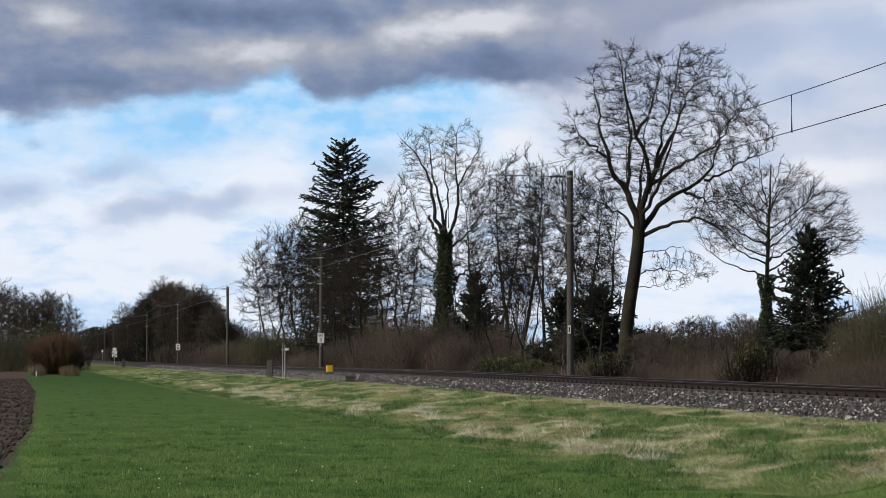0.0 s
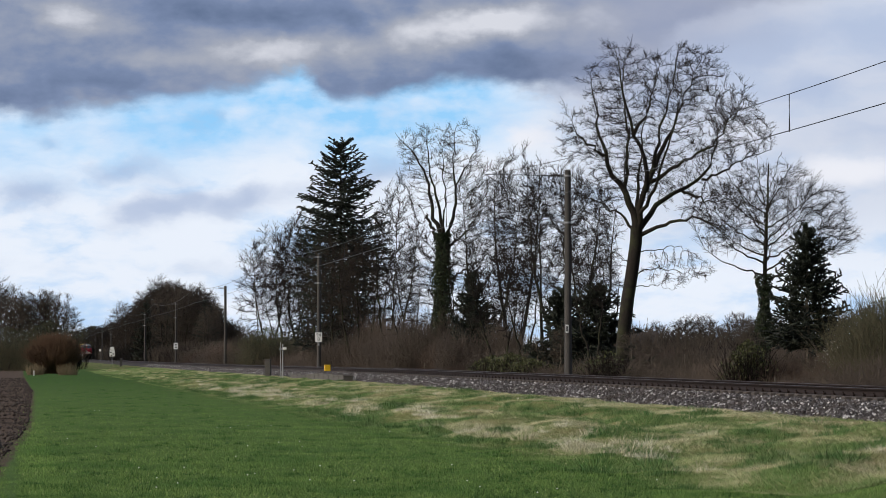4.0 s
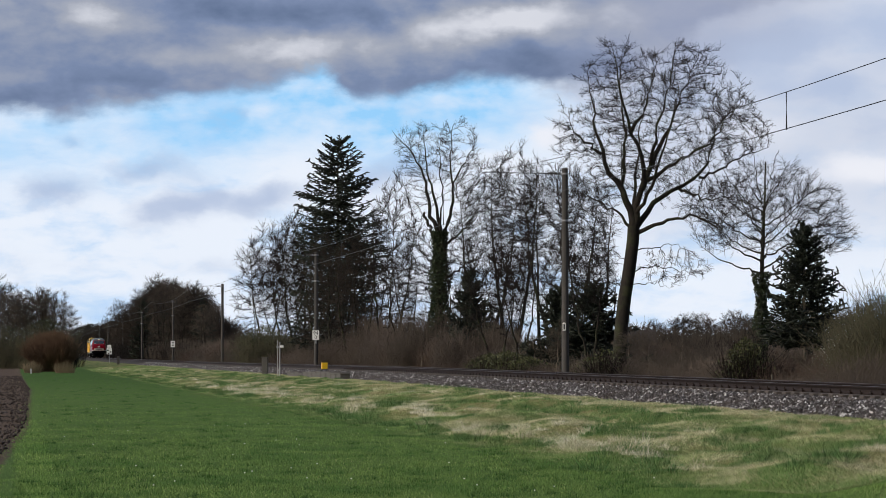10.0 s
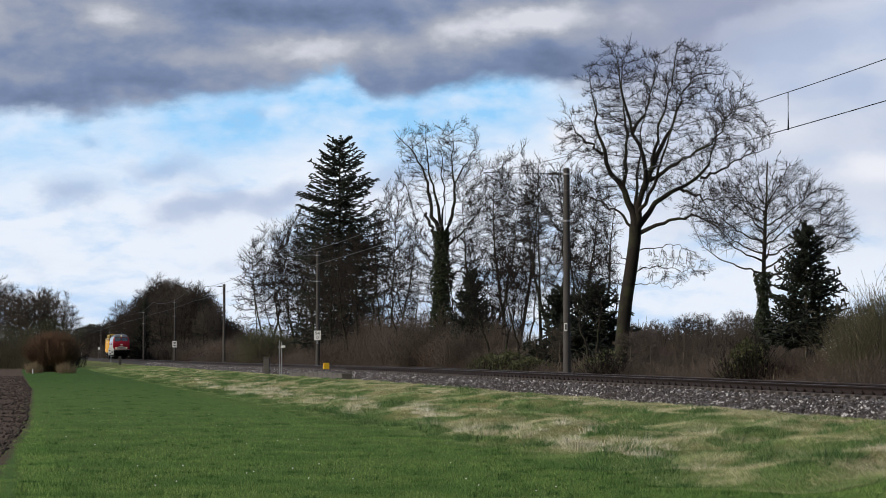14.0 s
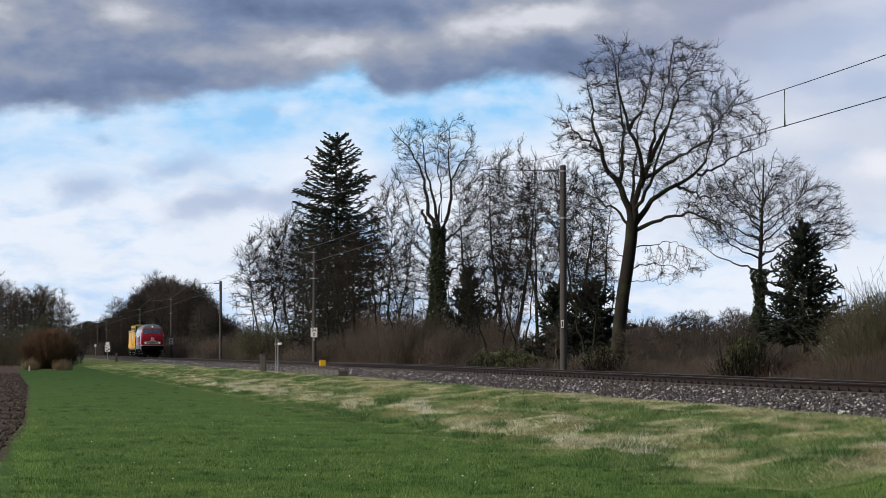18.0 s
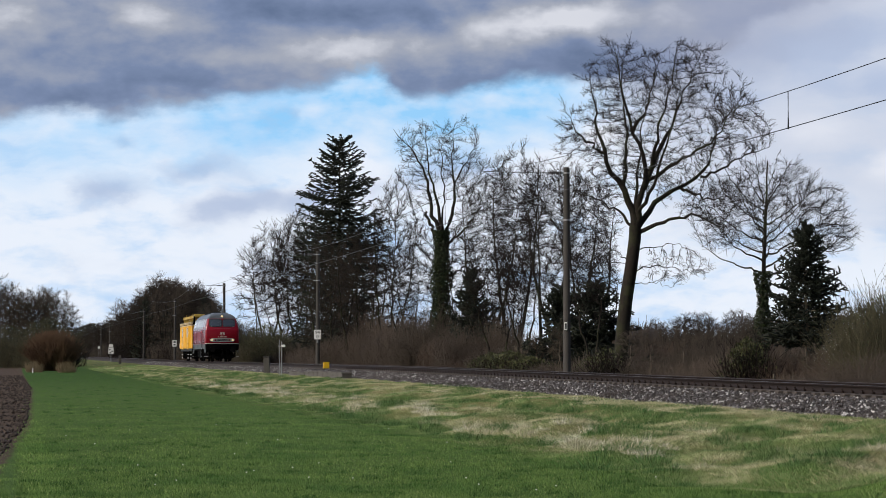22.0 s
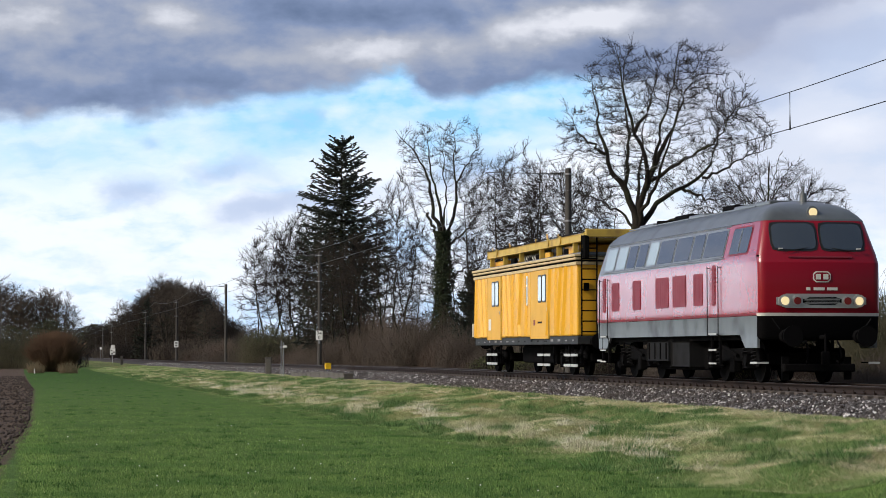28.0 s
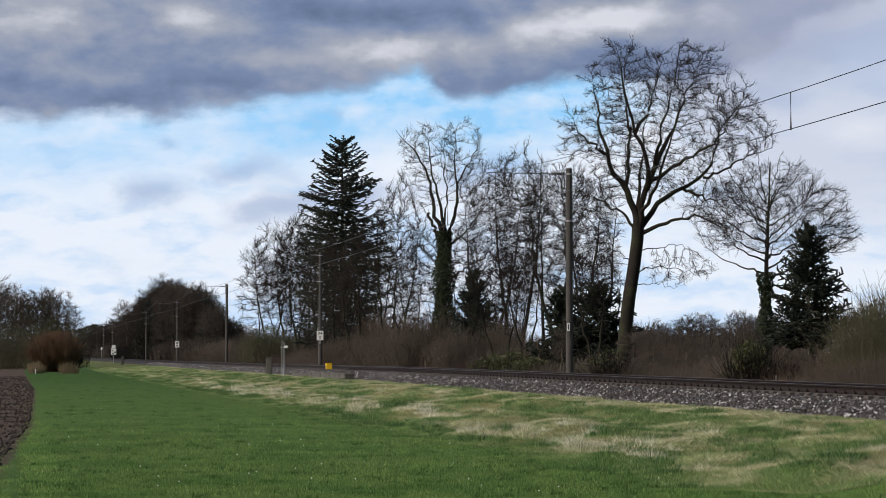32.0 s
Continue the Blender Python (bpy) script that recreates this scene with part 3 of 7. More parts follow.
def sprout(rng, P, R, per, t0, ratio, spread, k=5, up=0.25, wander=0.12, thin=0.55, out=None, taper=0.75, flat=0.0):
    """Side branches of the branches P (n, k, 3) with radii R. ratio: their length by the parent's."""
    n, kk, _ = P.shape
    L = np.linalg.norm(np.diff(P, axis=1), axis=2).sum(1)
    m = n * per
    par = np.repeat(np.arange(n), per)
    t = t0 + (1 - t0) * ((np.tile(np.arange(per), n) + rng.rand(m)) / per)
    f = t * (kk - 1)
    i = np.minimum(f.astype(int), kk - 2)
    w = (f - i)[:, None]
    start = P[par, i] * (1 - w) + P[par, i + 1] * w
    tang = unit(P[par, i + 1] - P[par, i])
    rad = (R[par, i] * (1 - w[:, 0]) + R[par, i + 1] * w[:, 0]) * thin
    side = np.cross(tang, rng.randn(m, 3))
    side[:, 2] *= 1 - flat
    side = unit(side)
    ang = np.radians(spread) * (0.7 + 0.6 * rng.rand(m))
    d = unit(tang * np.cos(ang)[:, None] + side * np.sin(ang)[:, None] + np.array([0, 0, up]))
    ln = L[par] * ratio * (1.15 - 0.6 * t) * (0.6 + 0.8 * rng.rand(m))
    pts = [start]
    step = (ln / (k - 1))[:, None]
    for s in range(k - 1):
        pts.append(pts[-1] + d * step)
        d = unit(d + wander * rng.randn(m, 3) + np.array([0, 0, up * 0.3]))
    Pn = np.stack(pts, 1)
    Rn = np.maximum(rad[:, None] * np.linspace(1, 1 - taper, k)[None], 0.0)
    return Pn, Rn


def plant(name, label, category, x, y, wood, twig, m_wood, m_twig, group="", extra=None):
    tree = thing(name, label, category, Matrix.Translation((x, y, float(ground_z(x, y)) - .05)), group)
    part("trunk", smooth(wood.mesh("trunk")), m_wood, tree)
    part("crown", twig.mesh("crown"), m_twig, tree, "bare twigs")
    for nm, heap, mt, lab in extra or ():
        part(nm, heap.mesh(nm), mt, tree, lab)
    return tree


def leaves(rng, C, size, flat=0.0):
    """Small triangles at the centres C (n, 3)."""
    n = len(C)
    a = unit(rng.randn(n, 3))
    b = unit(np.cross(a, rng.randn(n, 3)))
    if flat:
        a[:, 2] *= 1 - flat
    s = (size * (0.6 + 0.8 * rng.rand(n)))[:, None]
    V = np.stack([C + a * s, C - a * s * .5 + b * s * .6, C - a * s * .5 - b * s * .6], 1).reshape(-1, 3)
    return V, np.arange(3 * n).reshape(-1, 3)


def at_px(px, d):
    """World x at the depth d of a picture column."""
    return (px - 784) / 4150 * d


def grow(rng, stems, A, step, kill=1.8, wander=.18, up=.05, spread=.35, bare=2.6, rounds=140):
    """Lets branches grow from the stems (lists of points and radii) towards the free places A, always to the nearest.
    Gives the points, the parent of each (-1 on a stem) and the radius of the stem that it springs from."""
    pos, cap = [], []
    for p, r in stems:
        L = np.concatenate([[0], np.cumsum(np.linalg.norm(np.diff(p, axis=0), axis=1))])
        t = np.arange(L[-1] * .18 if len(pos) == 0 else 0, L[-1], step)
        pos.append(np.stack([np.interp(t, L, p[:, i]) for i in range(3)], -1))
        cap.append(np.interp(t, L, r))
    N = np.concatenate(pos)
    cap = np.concatenate(cap)
    par = np.full(len(N), -1)
    heart = A.mean(0) - np.array([0, 0, .75 * (A[:, 2].max() - A[:, 2].mean())])
    A = A[np.linalg.norm(A[:, None] - N[None, ::2], axis=2).min(1) > bare * step]
    D = np.full(len(A), 1e9)
    near = np.zeros(len(A), int)
    fresh, base = N, 0
    for turn in range(rounds):
        d = np.linalg.norm(A[:, None] - fresh[None], axis=2)
        j = d.argmin(1)
        m = d[np.arange(len(A)), j]
        closer = m < D
        D = np.where(closer, m, D)
        near = np.where(closer, j + base, near)
        keep = D > kill * step
        A, D, near = A[keep], D[keep], near[keep]
        if not len(A):
            break
        pull = np.zeros((len(N), 3))
        np.add.at(pull, near, unit(A - N[near]))
        who = np.unique(near)
        way = unit(unit(pull[who]) + wander * rng.randn(len(who), 3) + spread * unit(N[who] - heart) + np.array([0, 0, up]))
        fresh = N[who] + step * way
        base = len(N)
        N = np.concatenate([N, fresh])
        par = np.concatenate([par, who])
        cap = np.concatenate([cap, cap[who]])
    return N, par, cap, heart


def grown_tree(seed, stems, A, step, tip=.006, power=.43, wander=.18, up=.05, twigs=3, twig_len=.5, kill=1.8, bend=.25, spread=.35):
    """A leafless tree: stems, branches grown into the crown A, and crooked twigs on the thin ones. Gives wood and twigs."""
    rng = np.random.RandomState(seed)
    wood, twig = Heap(), Heap()
    for p, r in stems:
        wood.add(*tubes(p[None], r[None], 10))
    N, par, cap, heart = grow(rng, stems, A, step, kill, wander, up, spread)
    n = len(N)
    tips, kids = np.zeros(n), np.zeros(n)
    heir = np.full(n, -1)
    best = np.zeros(n)
    for i in range(n - 1, -1, -1):
        tips[i] = max(tips[i], 1)
        p = par[i]
        if p >= 0:
            tips[p] += tips[i]
            if tips[i] > best[p]:
                best[p], heir[p] = tips[i], i
    rad = np.minimum(tip * tips ** power, cap * .72 + tip * .3)
    chains = {}
    for i in range(n):
        if par[i] >= 0 and (heir[par[i]] != i or par[par[i]] < 0):
            c = [par[i], i]
            while heir[c[-1]] >= 0:
                c.append(heir[c[-1]])
            chains.setdefault(len(c), []).append(c)
    for k, cs in chains.items():
        ix = np.array(cs)
        R = rad[ix]
        R[:, 0] = R[:, 1]
        P = N[ix]
        thick = R[:, 0] > tip * 3.2
        for sel, heap, sides in ((thick, wood, 6), (~thick, twig, 3)):
            if sel.any():
                heap.add(*tubes(P[sel], R[sel], sides))
    # crooked twigs, forked once
    thin = np.where((par >= 0) & (rad < tip * 3.0))[0]
    ix = np.repeat(thin, twigs)
    m = len(ix)
    back = unit(N[ix] - N[par[ix]])
    way = unit(back * .9 + .62 * unit(rng.randn(m, 3)) + .45 * unit(N[ix] - heart) + np.array([0, 0, up]))
    ln = (twig_len * (.35 + .9 * rng.rand(m)))[:, None]
    start = N[ix] - back * step * rng.rand(m, 1)
    w2 = unit(way + bend * rng.randn(m, 3))
    w3 = unit(w2 + bend * rng.randn(m, 3) + np.array([0, 0, .04]))
    P = np.stack([start, start + way * ln * .35, start + (way * .35 + w2 * .35) * ln, start + (way * .35 + w2 * .35 + w3 * .35) * ln], 1)
    twig.add(*tubes(P, tip * np.array([[.95, .85, .75, .55]]) * np.ones((m, 1)), 3))
    w4 = unit(w2 + .7 * unit(rng.randn(m, 3)))
    P = np.stack([P[:, 1], P[:, 1] + w4 * ln * .28, P[:, 1] + unit(w4 + bend * rng.randn(m, 3)) * ln * .5], 1)
    twig.add(*tubes(P, tip * np.array([[.8, .7, .5]]) * np.ones((m, 1)), 3))
    return wood, twig


def crown(rng, n, cx, cz, rx, rz, ry=None, cy=0.0, hollow=.35, low=-1.0):
    """Free places inside an egg, fewer in its heart; low cuts off its underside."""
    ry = ry or rx * .85
    v = unit(rng.randn(n * 2, 3))
    v = v[v[:, 2] > low][:n]
    f = (hollow ** 3 + (1 - hollow ** 3) * rng.rand(len(v), 1)) ** (1 / 3)
    lump = 1 + .10 * np.sin(v[:, :1] * 5 + cx) * np.sin(v[:, 2:] * 6 + cz) + .07 * np.sin(v[:, 1:2] * 9)
    return v * f * lump * np.array([rx, ry, rz]) + np.array([cx, cy, cz])


def stem(rng, r0, r1, *points, wander=.05, k=16):
    """A crooked stem through a few given points (x, z, and how far back)."""
    p = np.array([(q[0], q[2] if len(q) > 2 else 0.0, q[1]) for q in points], float)
    L = np.concatenate([[0], np.cumsum(np.linalg.norm(np.diff(p, axis=0), axis=1))])
    t = np.linspace(0, L[-1], k)
    s = np.stack([np.interp(t, L, p[:, i]) for i in range(3)], -1)
    for turn in range(2):
        s[1:-1] = s[1:-1] * .5 + (s[:-2] + s[2:]) * .25
    kink = rng.randn(k, 3) * wander
    kink[0] = 0
    return s + kink, r0 + (r1 - r0) * np.linspace(0, 1, k) ** .75


def oak_tree():
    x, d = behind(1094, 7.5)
    r = np.random.RandomState(12)
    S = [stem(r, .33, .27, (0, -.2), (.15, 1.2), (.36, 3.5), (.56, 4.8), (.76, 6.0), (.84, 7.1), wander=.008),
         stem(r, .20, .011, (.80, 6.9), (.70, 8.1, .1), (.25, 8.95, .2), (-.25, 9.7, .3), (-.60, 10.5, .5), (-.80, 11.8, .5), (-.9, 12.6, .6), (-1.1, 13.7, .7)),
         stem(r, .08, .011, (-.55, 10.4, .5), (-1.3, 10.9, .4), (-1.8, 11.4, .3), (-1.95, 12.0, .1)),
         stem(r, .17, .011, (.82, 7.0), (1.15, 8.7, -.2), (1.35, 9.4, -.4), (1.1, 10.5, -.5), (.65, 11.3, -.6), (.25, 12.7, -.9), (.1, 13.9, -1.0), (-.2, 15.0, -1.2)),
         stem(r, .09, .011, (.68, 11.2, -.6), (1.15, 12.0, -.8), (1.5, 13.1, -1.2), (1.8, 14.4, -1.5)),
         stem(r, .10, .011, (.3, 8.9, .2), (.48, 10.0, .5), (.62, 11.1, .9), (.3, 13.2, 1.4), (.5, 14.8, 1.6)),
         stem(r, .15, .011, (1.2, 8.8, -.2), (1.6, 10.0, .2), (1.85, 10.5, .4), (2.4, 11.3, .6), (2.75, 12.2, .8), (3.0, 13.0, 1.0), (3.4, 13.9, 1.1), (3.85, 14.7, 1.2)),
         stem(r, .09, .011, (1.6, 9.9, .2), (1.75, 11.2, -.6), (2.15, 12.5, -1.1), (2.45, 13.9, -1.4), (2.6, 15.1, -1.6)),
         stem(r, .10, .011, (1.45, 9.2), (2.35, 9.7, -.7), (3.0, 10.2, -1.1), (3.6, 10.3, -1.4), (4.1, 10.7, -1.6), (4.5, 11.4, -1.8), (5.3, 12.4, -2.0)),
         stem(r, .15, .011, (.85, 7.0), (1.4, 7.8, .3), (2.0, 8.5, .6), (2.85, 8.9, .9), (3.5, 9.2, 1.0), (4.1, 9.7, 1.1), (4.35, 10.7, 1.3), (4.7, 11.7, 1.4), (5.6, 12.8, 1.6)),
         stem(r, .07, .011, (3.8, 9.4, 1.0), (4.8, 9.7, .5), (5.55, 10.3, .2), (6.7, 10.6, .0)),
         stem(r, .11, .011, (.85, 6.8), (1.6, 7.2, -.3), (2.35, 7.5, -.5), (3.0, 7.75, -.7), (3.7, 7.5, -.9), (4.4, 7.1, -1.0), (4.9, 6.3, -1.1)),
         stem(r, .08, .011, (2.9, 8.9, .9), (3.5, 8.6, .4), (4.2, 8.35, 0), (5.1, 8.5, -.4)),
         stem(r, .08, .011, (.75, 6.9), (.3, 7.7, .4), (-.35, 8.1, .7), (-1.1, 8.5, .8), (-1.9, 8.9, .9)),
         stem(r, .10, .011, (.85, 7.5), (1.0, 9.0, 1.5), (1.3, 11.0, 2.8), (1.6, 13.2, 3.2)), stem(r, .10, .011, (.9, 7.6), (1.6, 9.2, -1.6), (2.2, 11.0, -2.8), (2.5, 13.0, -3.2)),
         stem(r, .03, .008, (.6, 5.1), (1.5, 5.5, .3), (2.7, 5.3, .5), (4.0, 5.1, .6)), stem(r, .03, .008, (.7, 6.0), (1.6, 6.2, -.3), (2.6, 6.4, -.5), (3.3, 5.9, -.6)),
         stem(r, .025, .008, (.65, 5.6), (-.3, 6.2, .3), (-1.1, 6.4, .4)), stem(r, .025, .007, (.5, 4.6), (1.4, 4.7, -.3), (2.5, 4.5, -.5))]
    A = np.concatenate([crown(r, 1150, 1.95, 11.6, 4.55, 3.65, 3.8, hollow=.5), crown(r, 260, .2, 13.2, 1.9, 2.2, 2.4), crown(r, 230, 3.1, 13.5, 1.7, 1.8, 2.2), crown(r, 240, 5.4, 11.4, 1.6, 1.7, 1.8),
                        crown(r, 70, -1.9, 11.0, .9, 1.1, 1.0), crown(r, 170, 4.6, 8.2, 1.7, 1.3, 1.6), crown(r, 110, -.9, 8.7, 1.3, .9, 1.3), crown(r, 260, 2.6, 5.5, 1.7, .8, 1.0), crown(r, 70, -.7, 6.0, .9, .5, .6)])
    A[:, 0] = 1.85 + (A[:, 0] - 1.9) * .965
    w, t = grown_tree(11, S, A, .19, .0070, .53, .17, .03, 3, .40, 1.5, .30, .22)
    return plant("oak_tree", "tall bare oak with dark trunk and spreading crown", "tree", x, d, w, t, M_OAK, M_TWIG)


oak_tree()


def row_tree(seed, px, q, top, low, half, cpx=None, trunk=.16, n=700, up=.1, twigs=3, lead=.75, wander=.2, stems=1, m_twig=None, name="bare_tree", label="slim leafless tree among the undergrowth", group="bare trees behind the track", egg=0.0):
    """A leafless tree whose crown spans the rows top to low and half columns to each side of cpx."""
    x, d = behind(px, q)
    k = d / 4150
    r = np.random.RandomState(seed)
    cx = ((cpx or px) - px) * k
    zt, zl = (628 - top) * k + 1.6, (628 - low) * k + 1.6
    hz = (zt - zl) / 2
    S = []
    for i in range(stems):
        b = (i - (stems - 1) / 2) * .5 * half * k / max(1, stems - 1) if stems > 1 else 0.0
        S.append(stem(r, trunk * .8, .014, (b * .5, -.2), (b * .9 + .15 * cx, zl * .8), (cx * .6 + b * 2.2, zl + hz * .6, .3 * b), (cx + b * 2.8, zl + 2 * hz * lead, .5 * b), wander=.04 + .02 * trunk))
    A = np.concatenate([crown(r, int(n * .75), cx, zl + hz, half * k, hz, half * k * .9, hollow=.3), crown(r, int(n * .25), cx + egg * half * k, zl + hz * 1.35, half * k * .75, hz * .65)])
    w, t = grown_tree(seed + 1, S, A, max(.20, .0015 * d), d * 7.2e-5, .54, wander, up, twigs, .0042 * d, 1.6, .26, .18)
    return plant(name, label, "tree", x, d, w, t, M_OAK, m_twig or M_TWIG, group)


def tree_row():
    # forked tree with ivy
    x, d = behind(786, 9.0)
    k = d / 4150
    r = np.random.RandomState(3)
    S = [stem(r, .36, .30, (0, -.2), (-.1, 3.0), (-.05, 8.0), (0, 8.6), wander=.02),
         stem(r, .20, .011, (-.1, 8.2), (-.5, 9.3), (-.8, 10.4, .2), (-1.0, 12.0, .4), (-1.6, 13.3, .5), (-2.5, 14.1, .6), (-2.9, 14.6, .7)),
         stem(r, .16, .011, (-.05, 8.4), (-.25, 10.1, -.3), (-.65, 11.6, -.5), (-.9, 13.0, -.6), (-1.0, 14.5, -.7)),
         stem(r, .17, .011, (.1, 8.3), (.65, 9.6, .3), (.75, 11.5, .5), (.5, 13.0, .4), (.75, 14.9, .3)),
         stem(r, .09, .011, (.72, 11.3, .4), (1.1, 12.2, .5), (1.7, 13.2, .6), (2.1, 14.2, .7)), stem(r, .12, .10, (-.3, 8.3), (-.7, 8.9), (-1.05, 9.7)),
         stem(r, .10, .011, (0, 8.4), (.1, 10.4, -.8), (.0, 12.5, -1.2), (-.1, 14.4, -1.3)), stem(r, .11, .011, (.3, 7.9), (1.4, 8.8, .3), (2.0, 9.7, .4), (3.0, 10.8, .4)),
         stem(r, .10, .011, (.3, 6.0), (1.2, 6.4, -.3), (1.7, 7.2, -.4), (1.7, 8.2, -.4))]
    A = np.concatenate([crown(r, 520, -.9, 13.0, 1.9, 2.0, 1.8), crown(r, 380, 1.0, 13.2, 1.4, 2.0, 1.5), crown(r, 160, 2.4, 10.4, 1.1, 1.2, 1.0), crown(r, 120, -.4, 10.8, 1.5, 1.0, 1.2), crown(r, 60, 1.6, 8.3, .9, .8, .8)])
    size = np.array([1.10, 1.1, 1.11])
    S, A = [(p * size, rr * .88) for p, rr in S], A * size
    w, t = grown_tree(21, S, A, .22, .0078, .48, .16, .08, 3, .46, bend=.22)
    n = 11000
    a, zz = r.rand(n) * 6.283, 9.6 * r.rand(n) ** .85
    rr = .60 * (.55 + .6 * r.rand(n)) * (1 + .2 * np.sin(zz * 2.1 + 2 * a)) * np.interp(zz, [0, 2.5, 6, 9.6], [.8, 1.05, 1.0, .7])
    V, T = leaves(r, np.stack([rr * np.cos(a) - .06, rr * np.sin(a), zz], -1), .09)
    plant("forked_tree", "bare forked tree with ivy climbing its trunk", "tree", x, d, w, t, M_OAK, M_TWIG, "", [("ivy", Heap().add(V, t=T), M_IVY, "green ivy leaves")])
    # bare trees of the row: seed, column, distance beyond the line, rows of the crown's top and foot, half its width
    row_tree(31, 690, 9, 314, 600, 54, 704, .17, 620, .04, stems=3)
    row_tree(32, 478, 8, 398, 590, 42, 478, .18, 560, .03, stems=2, egg=.2)
    row_tree(33, 462, 10, 425, 590, 34, 450, .14, 360, .03)
    row_tree(34, 512, 9, 380, 600, 44, 518, .2, 760, .03, stems=2, twigs=4)
    row_tree(35, 862, 10, 278, 575, 72, 872, .22, 860, .03, stems=2, egg=-.2)
    row_tree(36, 912, 13, 258, 560, 60, 916, .24, 740, .04, stems=2, lead=.85)
    row_tree(37, 998, 9, 280, 575, 92, 1000, .22, 1200, .03, stems=3)
    row_tree(38, 1046, 12, 296, 580, 60, 1050, .18, 650, .03, stems=2)
    row_tree(39, 655, 12, 372, 610, 50, 656, .18, 560, .03, stems=2, m_twig=M_DUSKTWIG)
    row_tree(40, 742, 12, 392, 610, 54, 738, .15, 560, .02, stems=2)
    row_tree(41, 545, 11, 372, 640, 56, 545, .24, 900, .02, stems=3, m_twig=M_DUSKTWIG)
    row_tree(42, 960, 15, 276, 520, 52, 956, .2, 460, .03, twigs=2)
    row_tree(43, 590, 7.6, 420, 640, 60, 588, .22, 1100, .0, stems=3, m_twig=M_DUSKTWIG)
    row_tree(44, 636, 7.8, 410, 640, 48, 634, .2, 900, .0, stems=3, m_twig=M_DUSKTWIG)
    row_tree(52, 566, 13, 400, 640, 60, 566, .2, 900, .0, stems=3, m_twig=M_DUSKTWIG)
    row_tree(53, 612, 13, 380, 640, 60, 612, .2, 900, .0, stems=3, m_twig=M_DUSKTWIG)
    # low crooked trees with twisted boughs
    for px, q, top, low, half, sd in ((884, 8, 440, 600, 60, 45), (930, 8.5, 420, 590, 44, 46), (722, 9, 430, 600, 40, 47), (1075, 10, 430, 590, 40, 48), (826, 9.5, 400, 590, 36, 49), (500, 10, 440, 600, 40, 57), (905, 11, 430, 600, 50, 56), (1012, 10.5, 430, 600, 60, 54), (1050, 8.5, 430, 590, 40, 58)):
        row_tree(sd, px, q, top, low, half, px - 6, .13, 560, -.02, 2, .6, .45, 2, None, "crooked_tree", "low crooked leafless tree with tangled boughs", "crooked trees behind the track")
    # second large bare tree, ivy on the trunk
    x, d = behind(1352, 9.0)
    k = d / 4150
    r = np.random.RandomState(5)
    H = lambda row: (628 - row) * k + 1.6
    S = [stem(r, .19, .02, (0, -.2), (.0, 3.0), (.06, H(470)), (.14, H(400)), (.18, H(330)), (.22, H(284)), wander=.015)]
    for i in range(22):
        f = i / 21
        z = H(490) + (H(345) - H(490)) * f
        a = i * 2.4 + .4
        out = (2.95 - 1.9 * f) * (.8 + .3 * r.rand())
        lift = .8 + .35 * f + .4 * r.rand()
        c, sn = math.cos(a), .85 * math.sin(a)
        S.append(stem(r, .045 - .018 * f, .010, (.08, z), (c * out * .35, z + lift * .28, sn * out * .35), (c * out * .7, z + lift * .68, sn * out * .7), (c * out, z + lift * 1.15, sn * out), wander=.025))
    A = np.concatenate([crown(r, 1500, .35, H(390), 3.05, 1.72, 2.6, hollow=.5, low=-.75), crown(r, 500, .3, H(340), 1.9, 1.05, 1.8), crown(r, 110, 2.6, H(420), 1.0, .7, .8)])
    w, t = grown_tree(51, S, A, .13, .0056, .42, .12, .12, 2, .46, bend=.16)
    n = 5200
    zz = 4.7 * r.rand(n)
    aa = r.rand(n) * 6.283
    rr = .27 * (.5 + .6 * r.rand(n)) * (1 + .3 * np.sin(zz * 3))
    V, T = leaves(r, np.stack([rr * np.cos(aa) + .03, rr * np.sin(aa), zz], -1), .06)
    plant("ivy_tree", "leafless tree with ivy on its slender trunk", "tree", x, d, w, t, M_OAK, M_TWIG, "", [("ivy", Heap().add(V, t=T), M_IVY, "green ivy leaves")])


tree_row()


